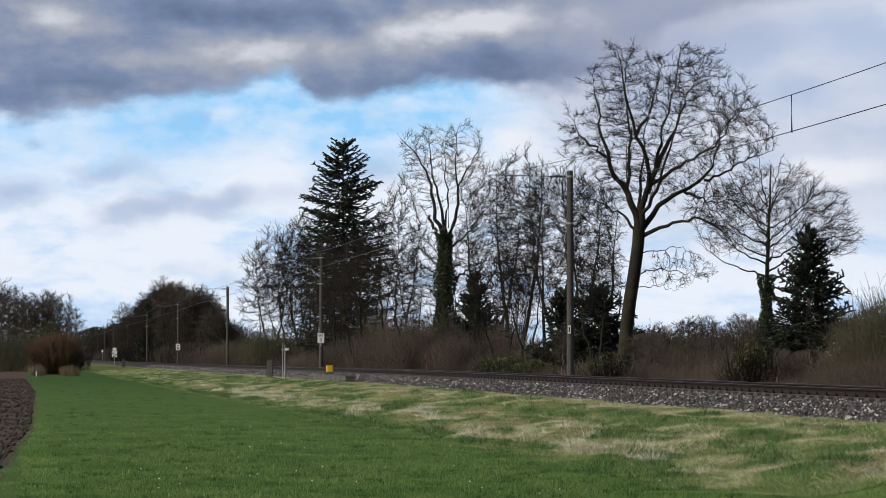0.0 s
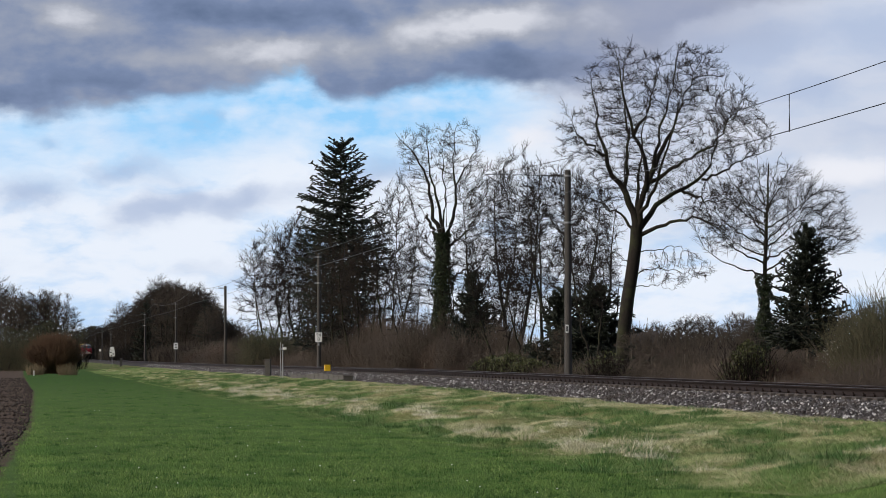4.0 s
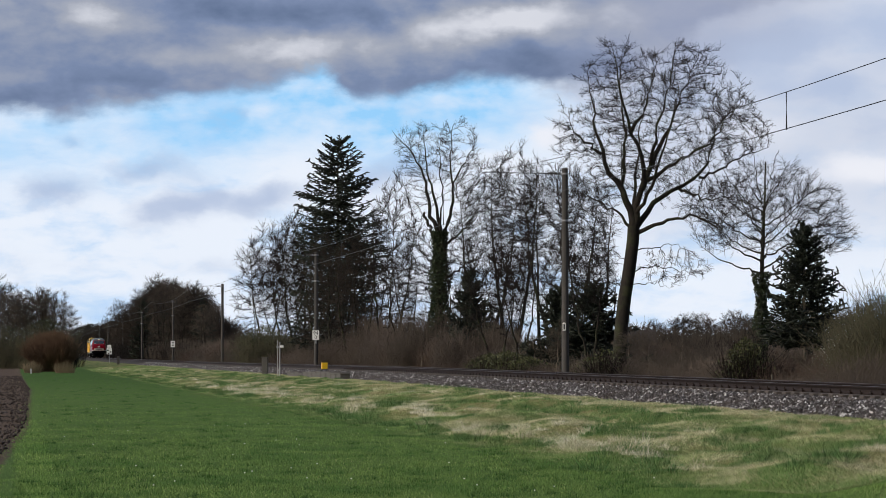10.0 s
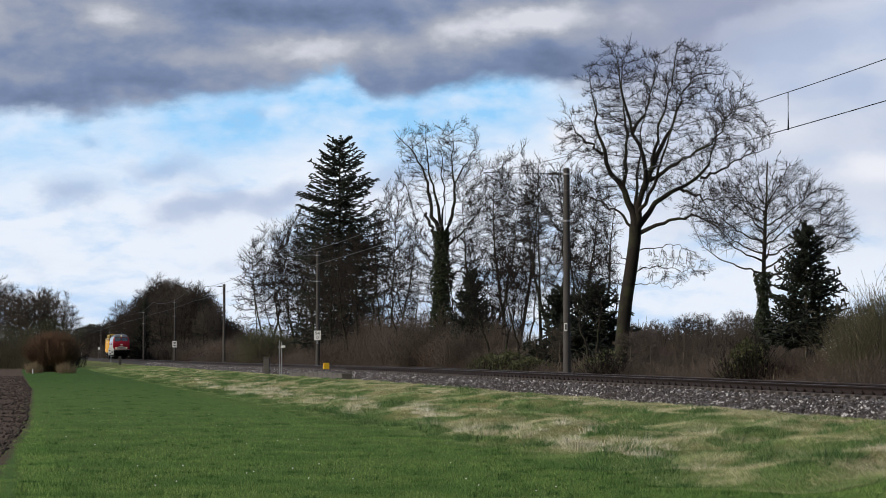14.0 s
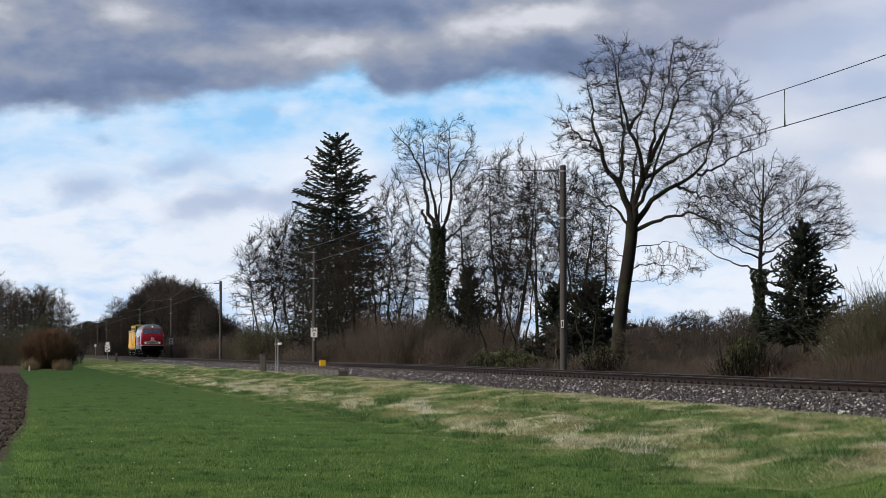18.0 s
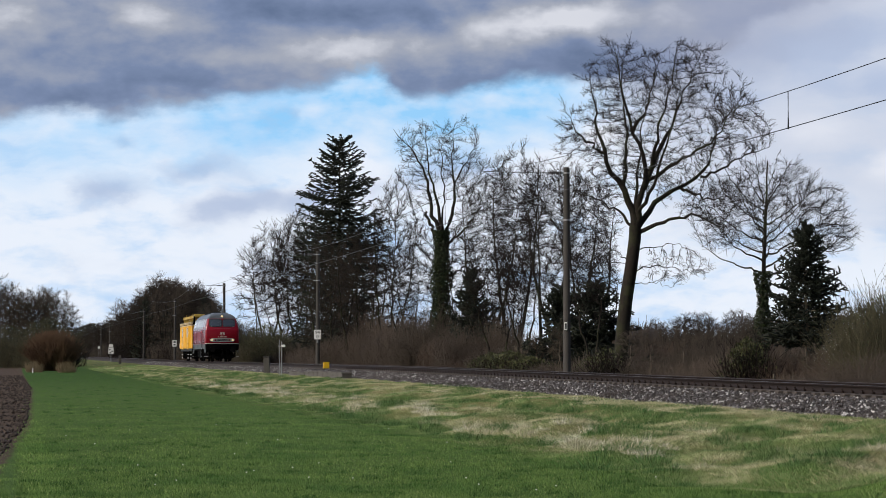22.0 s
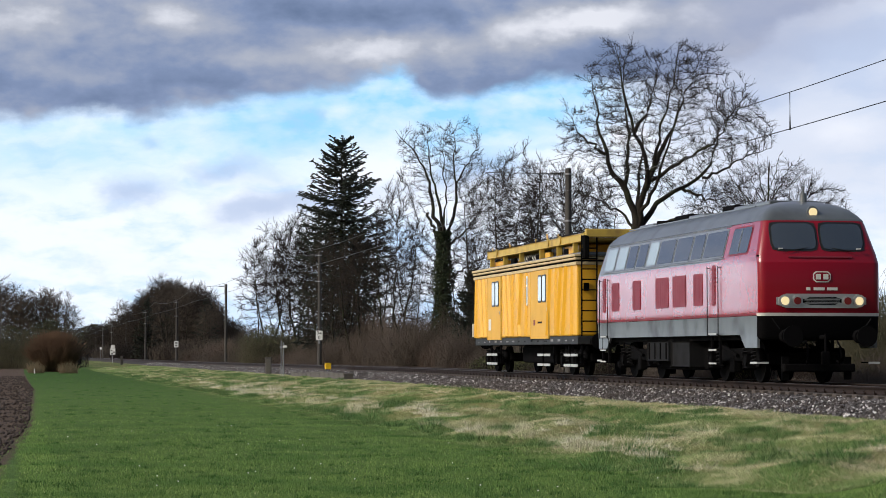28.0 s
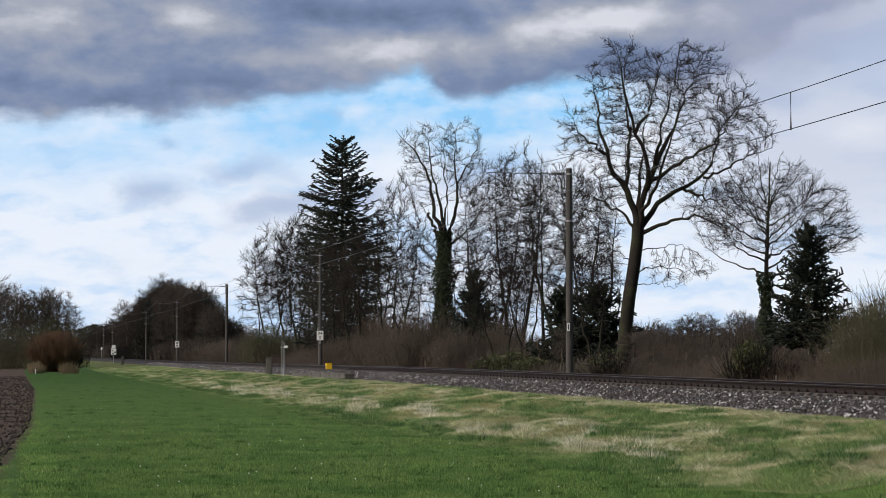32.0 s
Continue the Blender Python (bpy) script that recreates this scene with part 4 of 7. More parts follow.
def conifer(seed, height, half, bottom=.12, whorls=26, per=9, droop=-.15, tip_up=.5, dense=1.0, shape=1.0, size=.13, ragged=.55, hang=-.1, rise=1.6, flat=.5, cap=1.0, sprig=.26):
    """Trunk, drooping boughs and needle sprays along them."""
    rng = np.random.RandomState(seed)
    wood, need = Heap(), Heap()
    z = np.linspace(-.2, height, 12)
    wood.add(*tubes(np.stack([.03 * np.sin(z), .03 * np.cos(z * 1.3), z], -1)[None], np.linspace(height * .016, .015, 12)[None], 8))
    m = whorls * per
    f = np.repeat(np.linspace(bottom, .985, whorls), per) + rng.randn(m) * .18 / whorls
    a = rng.rand(m) * 6.283
    ln = half * np.minimum(np.clip((1 - f) / (1 - bottom), 0.03, 1) ** shape, cap) * (1 - ragged * rng.rand(m)) + .15
    d = np.stack([np.cos(a), np.sin(a), np.full(m, droop) + rng.randn(m) * .06], -1)
    d[:, 2] += np.clip((f - .5) * rise, 0, 1)
    k = 6
    pts = [np.stack([0 * f, 0 * f, f * height], -1)]
    for s in range(k - 1):
        pts.append(pts[-1] + unit(d) * (ln / (k - 1))[:, None])
        d[:, 2] += tip_up / (k - 1)
    P = np.stack(pts, 1)
    wood.add(*tubes(P, (.012 + .012 * ln)[:, None] * np.linspace(1, .25, k)[None], 3))
    P2, R2 = sprout(rng, P, np.full(P.shape[:2], .012), int(9 * dense), .12, sprig, 55, 4, hang, .08, flat=flat)
    P3, R3 = sprout(rng, P2, np.full(P2.shape[:2], .012), 5, .1, .42, 50, 2, hang, .08, flat=flat)
    fat = size * .30
    need.add(*tubes(P, fat * np.linspace(.5, 1, k)[None] * np.ones((m, 1)), 4))
    need.add(*tubes(P2, fat * np.array([[.8, 1.1, 1.0, .25]]) * np.ones((len(P2), 1)), 3))
    need.add(*tubes(P3, fat * np.array([[1.0, .25]]) * np.ones((len(P3), 1)), 3))
    return wood, need


def plant_conifer(label, px, q, wood, need, group="", d=None, bark=None):
    x, d = behind(px, q) if d is None else (at_px(px, d), d)
    tree = thing("conifer", label, "conifer", Matrix.Translation((x, d, float(ground_z(x, d)) - .05)), group)
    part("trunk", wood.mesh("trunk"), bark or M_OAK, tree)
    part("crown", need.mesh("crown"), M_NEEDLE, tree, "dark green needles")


w, n = conifer(61, 20.1, 7.0, .12, 27, 13, -.22, .62, 1.6, .50, .16, .38, -.18, 1.0, .85, .66, .20)
plant_conifer("tall dark spruce with upswept bough tips", 604, 9.5, w, n)
w, n = conifer(62, 6.1, 1.9, .33, 19, 11, .0, .35, 1.3, .62, .10, .55, -.10)
plant_conifer("small dark spruce with a pale bare trunk foot", 1430, 9, w, n, bark=M_PALETWIG)
w, n = conifer(63, 4.8, 2.3, .1, 18, 10, .15, .4, 1.4, .6, .14, .6)
plant_conifer("low dark yew shrub behind the mast", 996, 8.5, w, n)
w, n = conifer(64, 5.0, 2.9, .15, 18, 10, .1, .3, 1.4, .6, .14, .65)
plant_conifer("low dark yew shrub beside the oak", 1056, 9.5, w, n)
w, n = conifer(65, 6.4, 2.2, .08, 18, 10, .3, .5, 1.4, .5, .16, .6)
plant_conifer("dark evergreen shrub under bare trees", 838, 8.5, w, n)


# ---------------------------------------------------------------- undergrowth and far woods
def thicket(seed, n, w, dpt, h, minr=.008, lean=.25, fork=3):
    rng = np.random.RandomState(seed)
    p = np.stack([w * (rng.rand(n) - .5), dpt * (rng.rand(n) - .5), np.full(n, -.1)], -1)
    d = unit(np.stack([lean * rng.randn(n), lean * rng.randn(n), np.ones(n)], -1))
    ln = h * (.45 + .6 * rng.rand(n)) * (1 - .25 * np.abs(p[:, 0]) / (w / 2))
    pts = [p]
    for s in range(4):
        pts.append(pts[-1] + d * (ln / 4)[:, None])
        d = unit(d + .13 * rng.randn(n, 3))
    P = np.stack(pts, 1)
    R = np.maximum(.016 * np.linspace(1, .3, 5)[None] * (.6 + .8 * rng.rand(n, 1)), minr)
    hp = Heap().add(*tubes(P, R, 3))
    P2, R2 = sprout(rng, P, R, fork, .25, .35, 35, 4, .2, .15)
    hp.add(*tubes(P2, np.maximum(R2, minr * .8), 3))
    return hp


SHRUBS = []
for i, (mt, lab) in enumerate(((M_BRUSH, "tangled brown leafless shrub behind the track"), (M_PALETWIG, "pale dry reeds and upright stems"), (M_BROWNTWIG, "dark leafless brushwood behind the track"),
                               (M_BRUSH, "dense brown thicket of thin stems"), (M_REDTWIG, "reddish brown leafless shrub"))):
    me = thicket(70 + i, (620, 300, 620, 700, 620)[i], 3.4, 2.4, 2.7, .0075, (.24, .1, .3, .26, .22)[i], (4, 1, 4, 3, 4)[i]).mesh("shrub")
    me.materials.append(mt)
    SHRUBS.append((me, lab))


def shrub(i, x, y, s=1.0, turn=0.0, zs=1.0):
    me, lab = SHRUBS[i]
    ob = new("shrub", me)
    ob.matrix_basis = Matrix.LocRotScale((x, y, float(ground_z(x, y))), Euler((0, 0, turn)), (s, s, s * zs))
    return tagged(ob, lab, "shrub", "shrubs behind the track")


rng = random.Random(9)
for row, (q0, hs) in enumerate(((7.4, .62), (9.6, .82), (13.0, 1.05), (18.0, 1.15))):
    y = 52.0
    while y < 330:
        q = q0 + rng.uniform(-.8, .8)
        p = spot(y, q)
        kind = rng.choice((0, 0, 0, 1, 2, 2, 3, 3, 3, 4))
        k = 1 + max(0, y - 150) / 250
        tall = (2.05 if 132 < y < 188 else 1.2 if y > 112 else .85) if row < 2 else (.66 if y < 165 else 1.2)
        shrub(kind, p.x, p.y, rng.uniform(.8, 1.1) * k, rng.uniform(0, 6.28), tall * hs * rng.uniform(.7, 1.25) / k ** .5)
        y += rng.uniform(2.0, 2.9) * (1 + max(0, y - 58) / 85)

# budding green shrubs, one tall grey-green bush, willow with reeds at the field's end
def leafy_shrub(px, d, w, h, mt, label, n=2600, seed=1, twig=None, stems=260, leaf=.055):
    x, d = behind(px, -d) if d < 0 else (at_px(px, d), d)
    sh = thing("leafy_shrub", label, "shrub", Matrix.Translation((x, d, float(ground_z(x, d)))))
    r = np.random.RandomState(seed)
    sc = part("brush", thicket(seed, stems, w, w * .7, h, .006, .22, 3).mesh("brush"), twig or M_TWIG, sh)
    tagged(sc, kind="stuff")
    C = np.stack([w * .5 * r.randn(n) * .55, w * .35 * r.randn(n) * .55, h * (.15 + .8 * r.rand(n) ** .8)], -1)
    C[:, 2] *= 1 - .3 * np.abs(C[:, 0]) / (w * .6)
    V, T = leaves(r, C, leaf)
    part("foliage", Heap().add(V, t=T).mesh("foliage"), mt, sh, "small spring leaves")


leafy_shrub(905, -6.2, 2.6, 1.8, M_BUD, "shrub with yellow-green spring buds", 3000, 81)
leafy_shrub(940, -6.0, 2.2, 1.5, M_BUD, "shrub with yellow-green spring buds", 2600, 82)
leafy_shrub(1325, -5.8, 1.3, 2.2, M_BUD, "slender shrub with yellow-green leaves", 2200, 83)
leafy_shrub(1078, -5.6, 1.4, 1.9, M_BUD, "shrub with yellow-green spring buds", 400, 84)
leafy_shrub(872, -6.4, 2.0, 1.7, M_BUD, "shrub with yellow-green spring buds", 2000, 98)
leafy_shrub(1052, -6.0, 1.8, 1.5, M_BUD, "shrub with yellow-green spring buds", 1500, 99)
leafy_shrub(474, -6.0, 5.0, 4.6, M_OLIVE, "olive green budding bush behind the track", 5200, 85, M_OLIVETWIG, 500, .07)
leafy_shrub(1562, -9, 2.6, 3.7, M_OLIVE, "tall grey-green budding bush", 7000, 86, M_OLIVETWIG, 900, .034)
leafy_shrub(1610, -9, 3.2, 4.0, M_OLIVE, "tall grey-green budding bush", 7000, 87, M_OLIVETWIG, 900, .034)
leafy_shrub(1498, -9.5, 1.6, 2.6, M_PALELEAF, "pale blossoming bush behind the track", 2200, 88, M_PALETWIG, 120, .03)
leafy_shrub(88, 260, 5.4, 6.0, M_OLIVEDARK, "olive green bush at the field end", 5000, 89, M_OLIVETWIG, 500, .08)
leafy_shrub(16, 262, 9.0, 5.2, M_OLIVEDARK, "olive green bush at the field end", 5000, 94, M_OLIVETWIG, 500, .08)
leafy_shrub(168, 790, 18.0, 12.5, M_OLIVEDARK, "distant olive green bush beside the track", 6000, 90, None, 500, .32)
leafy_shrub(206, 770, 17.0, 13.0, M_OLIVEDARK, "distant olive green bush beside the track", 6000, 91, None, 500, .32)


def sapling(seed, px, q, h, lean):
    """A thin pale young tree."""
    x, d = behind(px, q)
    r = np.random.RandomState(seed)
    S = [stem(r, .035, .010, (0, -.1), (lean * .5, h * .5), (lean, h), wander=.03)]
    w, t = grown_tree(seed, S, crown(r, 60, lean, h * .8, h * .18, h * .3), .06, .007, .45, .2, .1, 2, .4)
    plant("young_tree", "thin pale-barked young tree among the brush", "tree", x, d, w, t, M_PALETWIG, M_BROWNTWIG, "young trees behind the track")


for i, (px, q, h, lean) in enumerate(((990, 6.5, 2.6, .1), (997, 6.8, 2.2, -.1), (1116, 7.0, 2.4, .1), (1152, 6.6, 2.0, .05), (1332, 6.2, 2.3, -.1), (1262, 6.6, 1.5, .1), (952, 7.0, 2.2, .0), (640, 6.6, 3.4, .1), (1210, 7.4, 2.1, .1))):
    sapling(400 + i, px, q, h, lean)


def willow_clump():
    d = 205.0
    x = at_px(97, d)
    cl = thing("willow_bush", "rounded red-brown willow bush with pale reeds at its foot", "bush", Matrix.Translation((x, d, 0)))
    r = np.random.RandomState(92)
    n = 5200
    a = r.rand(n) * 6.283
    el = 1.15 * r.rand(n) ** .7
    p0 = np.stack([1.7 * (r.rand(n) - .5), 1.2 * (r.rand(n) - .5), np.full(n, .1)], -1)
    d0 = np.stack([np.sin(el) * np.cos(a) * .86, np.sin(el) * np.sin(a) * .8, np.cos(el) * 1.05], -1)
    ln = 3.2 * (.35 + .65 * r.rand(n) ** .8)
    pts = [p0 + d0 * (ln * f)[:, None] + .06 * r.randn(n, 3) * f + np.array([0, 0, .35 * f]) for f in (0, .35, .7, 1.0)]
    P = np.stack(pts, 1)
    P[..., 2] = np.maximum(P[..., 2], .05)
    sc = part("brush", mesh_np("brush", *tubes(P, np.full((n, 4), .013), 3)), M_WILLOW, cl, "dense red-brown willow stems")
    tagged(sc, kind="stuff")
    for cx, w in ((-1.3, 1.3), (1.5, 1.5)):
        h = thicket(93, 240, w, .8, 1.3, .009, .32, 1)
        ob = part("reeds", h.mesh("reeds"), M_REED, cl, "pale dry reeds")
        ob.location = (cx, -1.6, 0)


willow_clump()

FAR = []
for i, (half, low, stems) in enumerate(((3.4, 1.6, 2), (2.6, 2.4, 3), (3.0, 1.2, 3), (2.5, 3.0, 2), (3.6, 2.0, 1))):
    r = np.random.RandomState(200 + i)
    S = []
    for k in range(stems):
        b = (k - (stems - 1) / 2) * .7
        S.append(stem(r, .16, .03, (b * .3, -.2), (b * .6, low), (b * 1.1, low + 3.2, .3 * b), (b * 1.6, 8.6 + r.rand(), .6 * b), wander=.09))
    w, t = grown_tree(210 + i, S, np.concatenate([crown(r, 520, 0, low + (10.8 - low) / 2, half, (10.8 - low) / 2, hollow=.25), crown(r, 160, .4 * r.randn(), 8.6, half * .6, 2.2)]), .22, .0105, .42, .2, .12, 3, .8)
    FAR.append((smooth(w.mesh("trunk")), t.mesh("crown")))


def far_tree(i, x, y, s, turn, mt, label="leafless tree in a distant wood"):
    tree = thing("wood_tree", label, "tree", Matrix.LocRotScale((x, y, float(ground_z(x, y)) - .1), Euler((0, 0, turn)), (s, s, s)), "distant wood")
    w, t = FAR[i]
    part("trunk", w, M_OAK, tree)
    part("crown", t, mt, tree)
    return tree


rng = random.Random(12)
# wood beyond the line, the grove at the far end of the field, the long wood behind the brush
for n, pa, pb, da, db, top in ((60, 222, 425, 430, 520, (556, 520, 496, 500, 505, 545, 575)), (14, -60, 128, 300, 380, (478, 484, 496, 506, 500, 520)), (46, 1090, 1640, 170, 250, (572, 555, 548, 556, 540, 525)),
                               (22, 156, 250, 690, 800, (575, 566, 552, 560)), (16, 420, 560, 230, 300, (570, 590, 600))):
    for k in range(n):
        f = (k + rng.random()) / n
        px = pa + (pb - pa) * f
        d = rng.uniform(da, db)
        i = f * (len(top) - 1)
        j = min(int(i), len(top) - 2)
        ty = top[j] + (top[j + 1] - top[j]) * (i - j) + abs(rng.gauss(0, 16))
        h = (628 - ty) * d / 4150 + 1.6
        far_tree(rng.randrange(5), at_px(px, d), d, h / 10.6, rng.uniform(0, 6.28), M_GREYBARK if pa < 0 else M_DUSKTWIG if rng.random() < .6 else M_BROWNTWIG)
# brush under the woods, in wide clumps
BRUSH = []
for i, mt in enumerate((M_TWIG, M_BROWNTWIG, M_REDTWIG)):
    me = thicket(300 + i, 520, 11.0, 5.0, 3.4, .015, .26, 4).mesh("brushwood")
    me.materials.append(mt)
    BRUSH.append(me)
for n, pa, pb, da, db, sc in ((16, 205, 450, 412, 425, 1.3), (18, -90, 72, 285, 300, 1.15),  (26, 420, 1640, 215, 262, .85), (16, 1090, 1640, 140, 168, .75), (16, 1090, 1640, 185, 235, 1.25), (10, 178, 262, 640, 720, 1.7), (16, 130, 275, 860, 900, 3.2), (12, 205, 450, 440, 470, 1.7)):
    for k in range(n):
        px = pa + (pb - pa) * (k + rng.random()) / n
        d = rng.uniform(da, db)
        x = at_px(px, d)
        if px > 150 and float(across(x, d)) < 9:
            continue
        ob = new("brushwood", BRUSH[rng.choice((0, 0, 0, 1, 1, 1))])
        z = sc * rng.uniform(.75, 1.1)
        ob.matrix_basis = Matrix.LocRotScale((x, d, 0), Euler((0, 0, rng.choice((0, math.pi)) + rng.uniform(-.3, .3))), (sc, sc, z))
        tagged(ob, "dark leafless brushwood below a distant wood", "brushwood", "distant brushwood")
far_tree(1, at_px(367, 404), 404, .95, 1.0, M_PALETWIG, "pale leafless tree before a dark conifer")
far_tree(3, at_px(283, 470), 470, 1.62, 1.0, M_GREYBARK, "tall thin tree above a distant wood")
far_tree(1, at_px(216, 700), 700, 1.65, 2.0, M_GREYBARK, "slender tree beside a distant wood")
# dark conifers inside the far wood
for px, d, h, sd in ((365, 425, 11.5, 95), (262, 440, 12.0, 96), (300, 450, 11.0, 97)):
    w, n = conifer(sd, h, 4.0, .05, 18, 7, .1, .4, .6, .6, .3, .5)
    plant_conifer("dark conifer at the edge of a wood", px, 0, w, n, "distant conifers", d)


# ---------------------------------------------------------------- small railway things
M_YBOX = surface("yellow_plastic", (0.85, 0.52, 0.01), 0.4, 0, 0.1, (0.4, 0.25, 0.05), 20, 4, 0.02)
M_WOODPOST = surface("weathered_post", (0.10, 0.09, 0.08), 0.9, 0, 0.5, (0.07, 0.06, 0.05), 14, 3, 0.4)


def small_things():
    # kilometre board on the second mast
    p = spot(168.0, 3.35)
    sign = thing("kilometre_sign", "white kilometre board with black numerals on the mast", "sign", Matrix.Translation((p.x - .01, p.y - .23, 2.98)) @ pose(0, 0, 0, 90, 0, 0))
    part("plate", boxm(-.24, .24, -.34, .34, -.012, .012, .008), M_SIGN, sign)
    for txt, z in (("94", .15), ("0", -.16)):
        lettering("numeral", txt, .36, sign, pose(0, z, .016), M_BLACK)
    part("bracket", boxm(-.06, .06, -.6, .3, -.09, -.012, .01), M_STEEL, sign)
    # narrow number plate on the near mast
    p = spot(92.7, 3.35)
    tag_plate = thing("mast_tag", "narrow white number plate on the concrete mast", "sign", Matrix.Translation((p.x - .05, p.y - .17, 2.7)) @ pose(0, 0, 0, 90, 0, 0))
    part("plate", boxm(-.06, .06, -.16, .16, -.008, .008, .004), M_SIGN, tag_plate)
    part("mark", boxm(-.03, .03, -.11, .11, .0085, .011), M_BOXGREYS, tag_plate)
    # plate on a farther mast
    p = spot(316.0, 2.95)
    sign = thing("mast_plate", "small pale plate with dark marks on a mast", "sign", Matrix.Translation((p.x, p.y - .25, 3.0)) @ pose(0, 0, 0, 90, 0, 0))
    part("plate", boxm(-.28, .28, -.42, .42, -.012, .012, .008), M_SIGN, sign)
    for z in (.18, -.18):
        part("mark", boxm(-.15, .15, z - .1, z + .1, .013, .017), M_BOXGREYS, sign)
    # yellow box on short legs
    p = spot(118.5, -2.75)
    z = float(ground_z(p.x, p.y))
    bx = thing("yellow_trackside_box", "bright yellow trackside box on two short black legs", "trackside box", Matrix.Translation((p.x, p.y, z)) @ pose(0, 0, 0, 0, 0, 10))
    part("case", boxm(-.15, .15, -.12, .12, .40, .70, .02), M_YBOX, bx)
    part("lid", boxm(-.16, .16, -.13, .13, .69, .72, .012), M_YBOX, bx)
    for s in (-1, 1):
        part("leg", rodm((s * .09, 0, -.1), (s * .09, 0, .43), .025, None, 8), M_BLACK, bx)
    # lamp post
    p = spot(127.0, -4.0)
    z = float(ground_z(p.x, p.y))
    lp = thing("signal_post", "thin grey post with a small pale head", "post", Matrix.Translation((p.x, p.y, z)))
    part("pole", rodm((0, 0, -.2), (0, 0, 1.85), .035, None, 10), M_STEEL, lp)
    part("side_pole", rodm((-.12, .05, -.2), (-.12, .05, 1.95), .022, None, 8), M_STEEL, lp)
    part("head", boxm(.0, .20, -.08, .08, 1.55, 1.68, .03), M_SIGN, lp, "pale slanted head")
    part("arm", boxm(-.2, .0, -.03, .03, 1.55, 1.63, .01), M_STEEL, lp)
    # stub post
    p = spot(138.0, -3.6)
    z = float(ground_z(p.x, p.y))
    st = thing("concrete_stub_post", "short weathered concrete post beside the ballast", "post", Matrix.Translation((p.x, p.y, z)))
    part("shaft", boxm(-.17, .17, -.14, .14, -.2, 1.0, .03), M_WOODPOST, st)
    part("cap", boxm(-.19, .19, -.16, .16, 1.0, 1.06, .02), M_WOODPOST, st)
    # concrete cable trough along the foot of the ballast
    y = 108.0
    for k in range(12):
        p = spot(y, -3.35)
        tr = thing("cable_trough", "weathered concrete cable trough slab beside the track", "cable trough", Matrix.Translation((p.x, p.y, float(ground_z(p.x, p.y)) - .05)) @ pose(0, 0, 0, 0, 0, 10.5), "cable trough slabs")
        h = .30 if k < 7 else .22
        part("trough", boxm(-.22, .22, -.78, .78, 0, h, .02), M_WOODPOST, tr)
        part("cover", boxm(-.25, .25, -.80, .80, h, h + .07, .015), M_WOODPOST, tr)
        y += 1.68
    # far boards beside the line
    p = spot(375.0, -3.2)
    bd = thing("trackside_board", "far white trackside boards on a post", "sign", Matrix.Translation((p.x, p.y, .3)))
    part("pole", rodm((0, 0, -.4), (0, 0, 2.9), .05, None, 8), M_STEEL, bd)
    part("board", boxm(-.42, .42, -.06, -.03, 1.3, 2.3, .02), M_SIGN, bd)
    part("board", boxm(-.3, .3, -.06, -.03, 2.35, 2.8, .02), M_SIGN, bd)
    for x, zz in ((-.2, 1.95), (.2, 1.7), (-.1, 1.45)):
        part("mark", boxm(x - .13, x + .13, -.07, -.061, zz - .1, zz + .1), M_BOXGREYS, bd)
    p = spot(320.0, -4.2)
    st = thing("far_stub_post", "grey stub post near the far track", "post", Matrix.Translation((p.x, p.y, .2)))
    part("shaft", boxm(-.17, .17, -.15, .15, -.2, 1.2, .03), M_WOODPOST, st)
    # small pale boards farther along
    for y, q, z0 in ((560.0, -3.0, 1.6), (640.0, 3.2, 3.0)):
        p = spot(y, q)
        bd = thing("far_marker", "tiny pale marker board far along the line", "sign", Matrix.Translation((p.x, p.y, 0)))
        part("pole", rodm((0, 0, -.2), (0, 0, z0 + .7), .04, None, 6), M_STEEL, bd)
        part("board", boxm(-.25, .25, -.06, -.03, z0, z0 + .6, .02), M_SIGN, bd)
    # peg at the field corner, short pegs by the rail
    for px, d, h in ((62, 196, .42),):
        pg = thing("boundary_peg", "white boundary peg at the field corner", "peg", Matrix.Translation((at_px(px, d), d, 0)))
        part("shaft", boxm(-.04, .04, -.04, .04, -.2, h, .01), M_SIGN, pg)
    for y in (262.0, 273.0, 119.0, 64.5):
        p = spot(y, 2.3)
        pg = thing("track_marker", "small pale marker stake beside the rail", "peg", Matrix.Translation((p.x, p.y, float(rail_z(y)) - .45)))
        part("shaft", rodm((0, 0, 0), (0, 0, .75 if y > 100 else .55), .03, None, 6), M_PALETWIG, pg)
    # roof of a house behind the brush
    x, y = at_px(1133, 190), 190.0
    hs = thing("distant_house", "dark roof of a house hidden by brush", "house", Matrix.Translation((x, y, 0)))
    part("wall", boxm(-1.4, 1.4, -2, 2, 0, 2.2, .02), M_WOODPOST, hs)
    bm = bmesh.new()
    vs = [bm.verts.new(c) for c in ((-1.6, -2.2, 2.1), (1.6, -2.2, 2.1), (1.6, 2.2, 2.1), (-1.6, 2.2, 2.1), (-1.5, 0, 3.6), (1.5, 0, 3.6))]
    for fc in ((0, 1, 5, 4), (2, 3, 4, 5), (1, 2, 5), (3, 0, 4), (3, 2, 1, 0)):
        bm.faces.new([vs[i] for i in fc])
    part("roof", bm, M_ROOF, hs, "dark tiled roof")


M_BOXGREYS = plain("dark_mark", (0.03, 0.03, 0.03), 0.6)
M_ROOF = surface("dark_roof_tiles", (0.05, 0.04, 0.038), 0.8, 0, 0.3, (0.02, 0.02, 0.02), 12, 2, 0.3)
small_things()


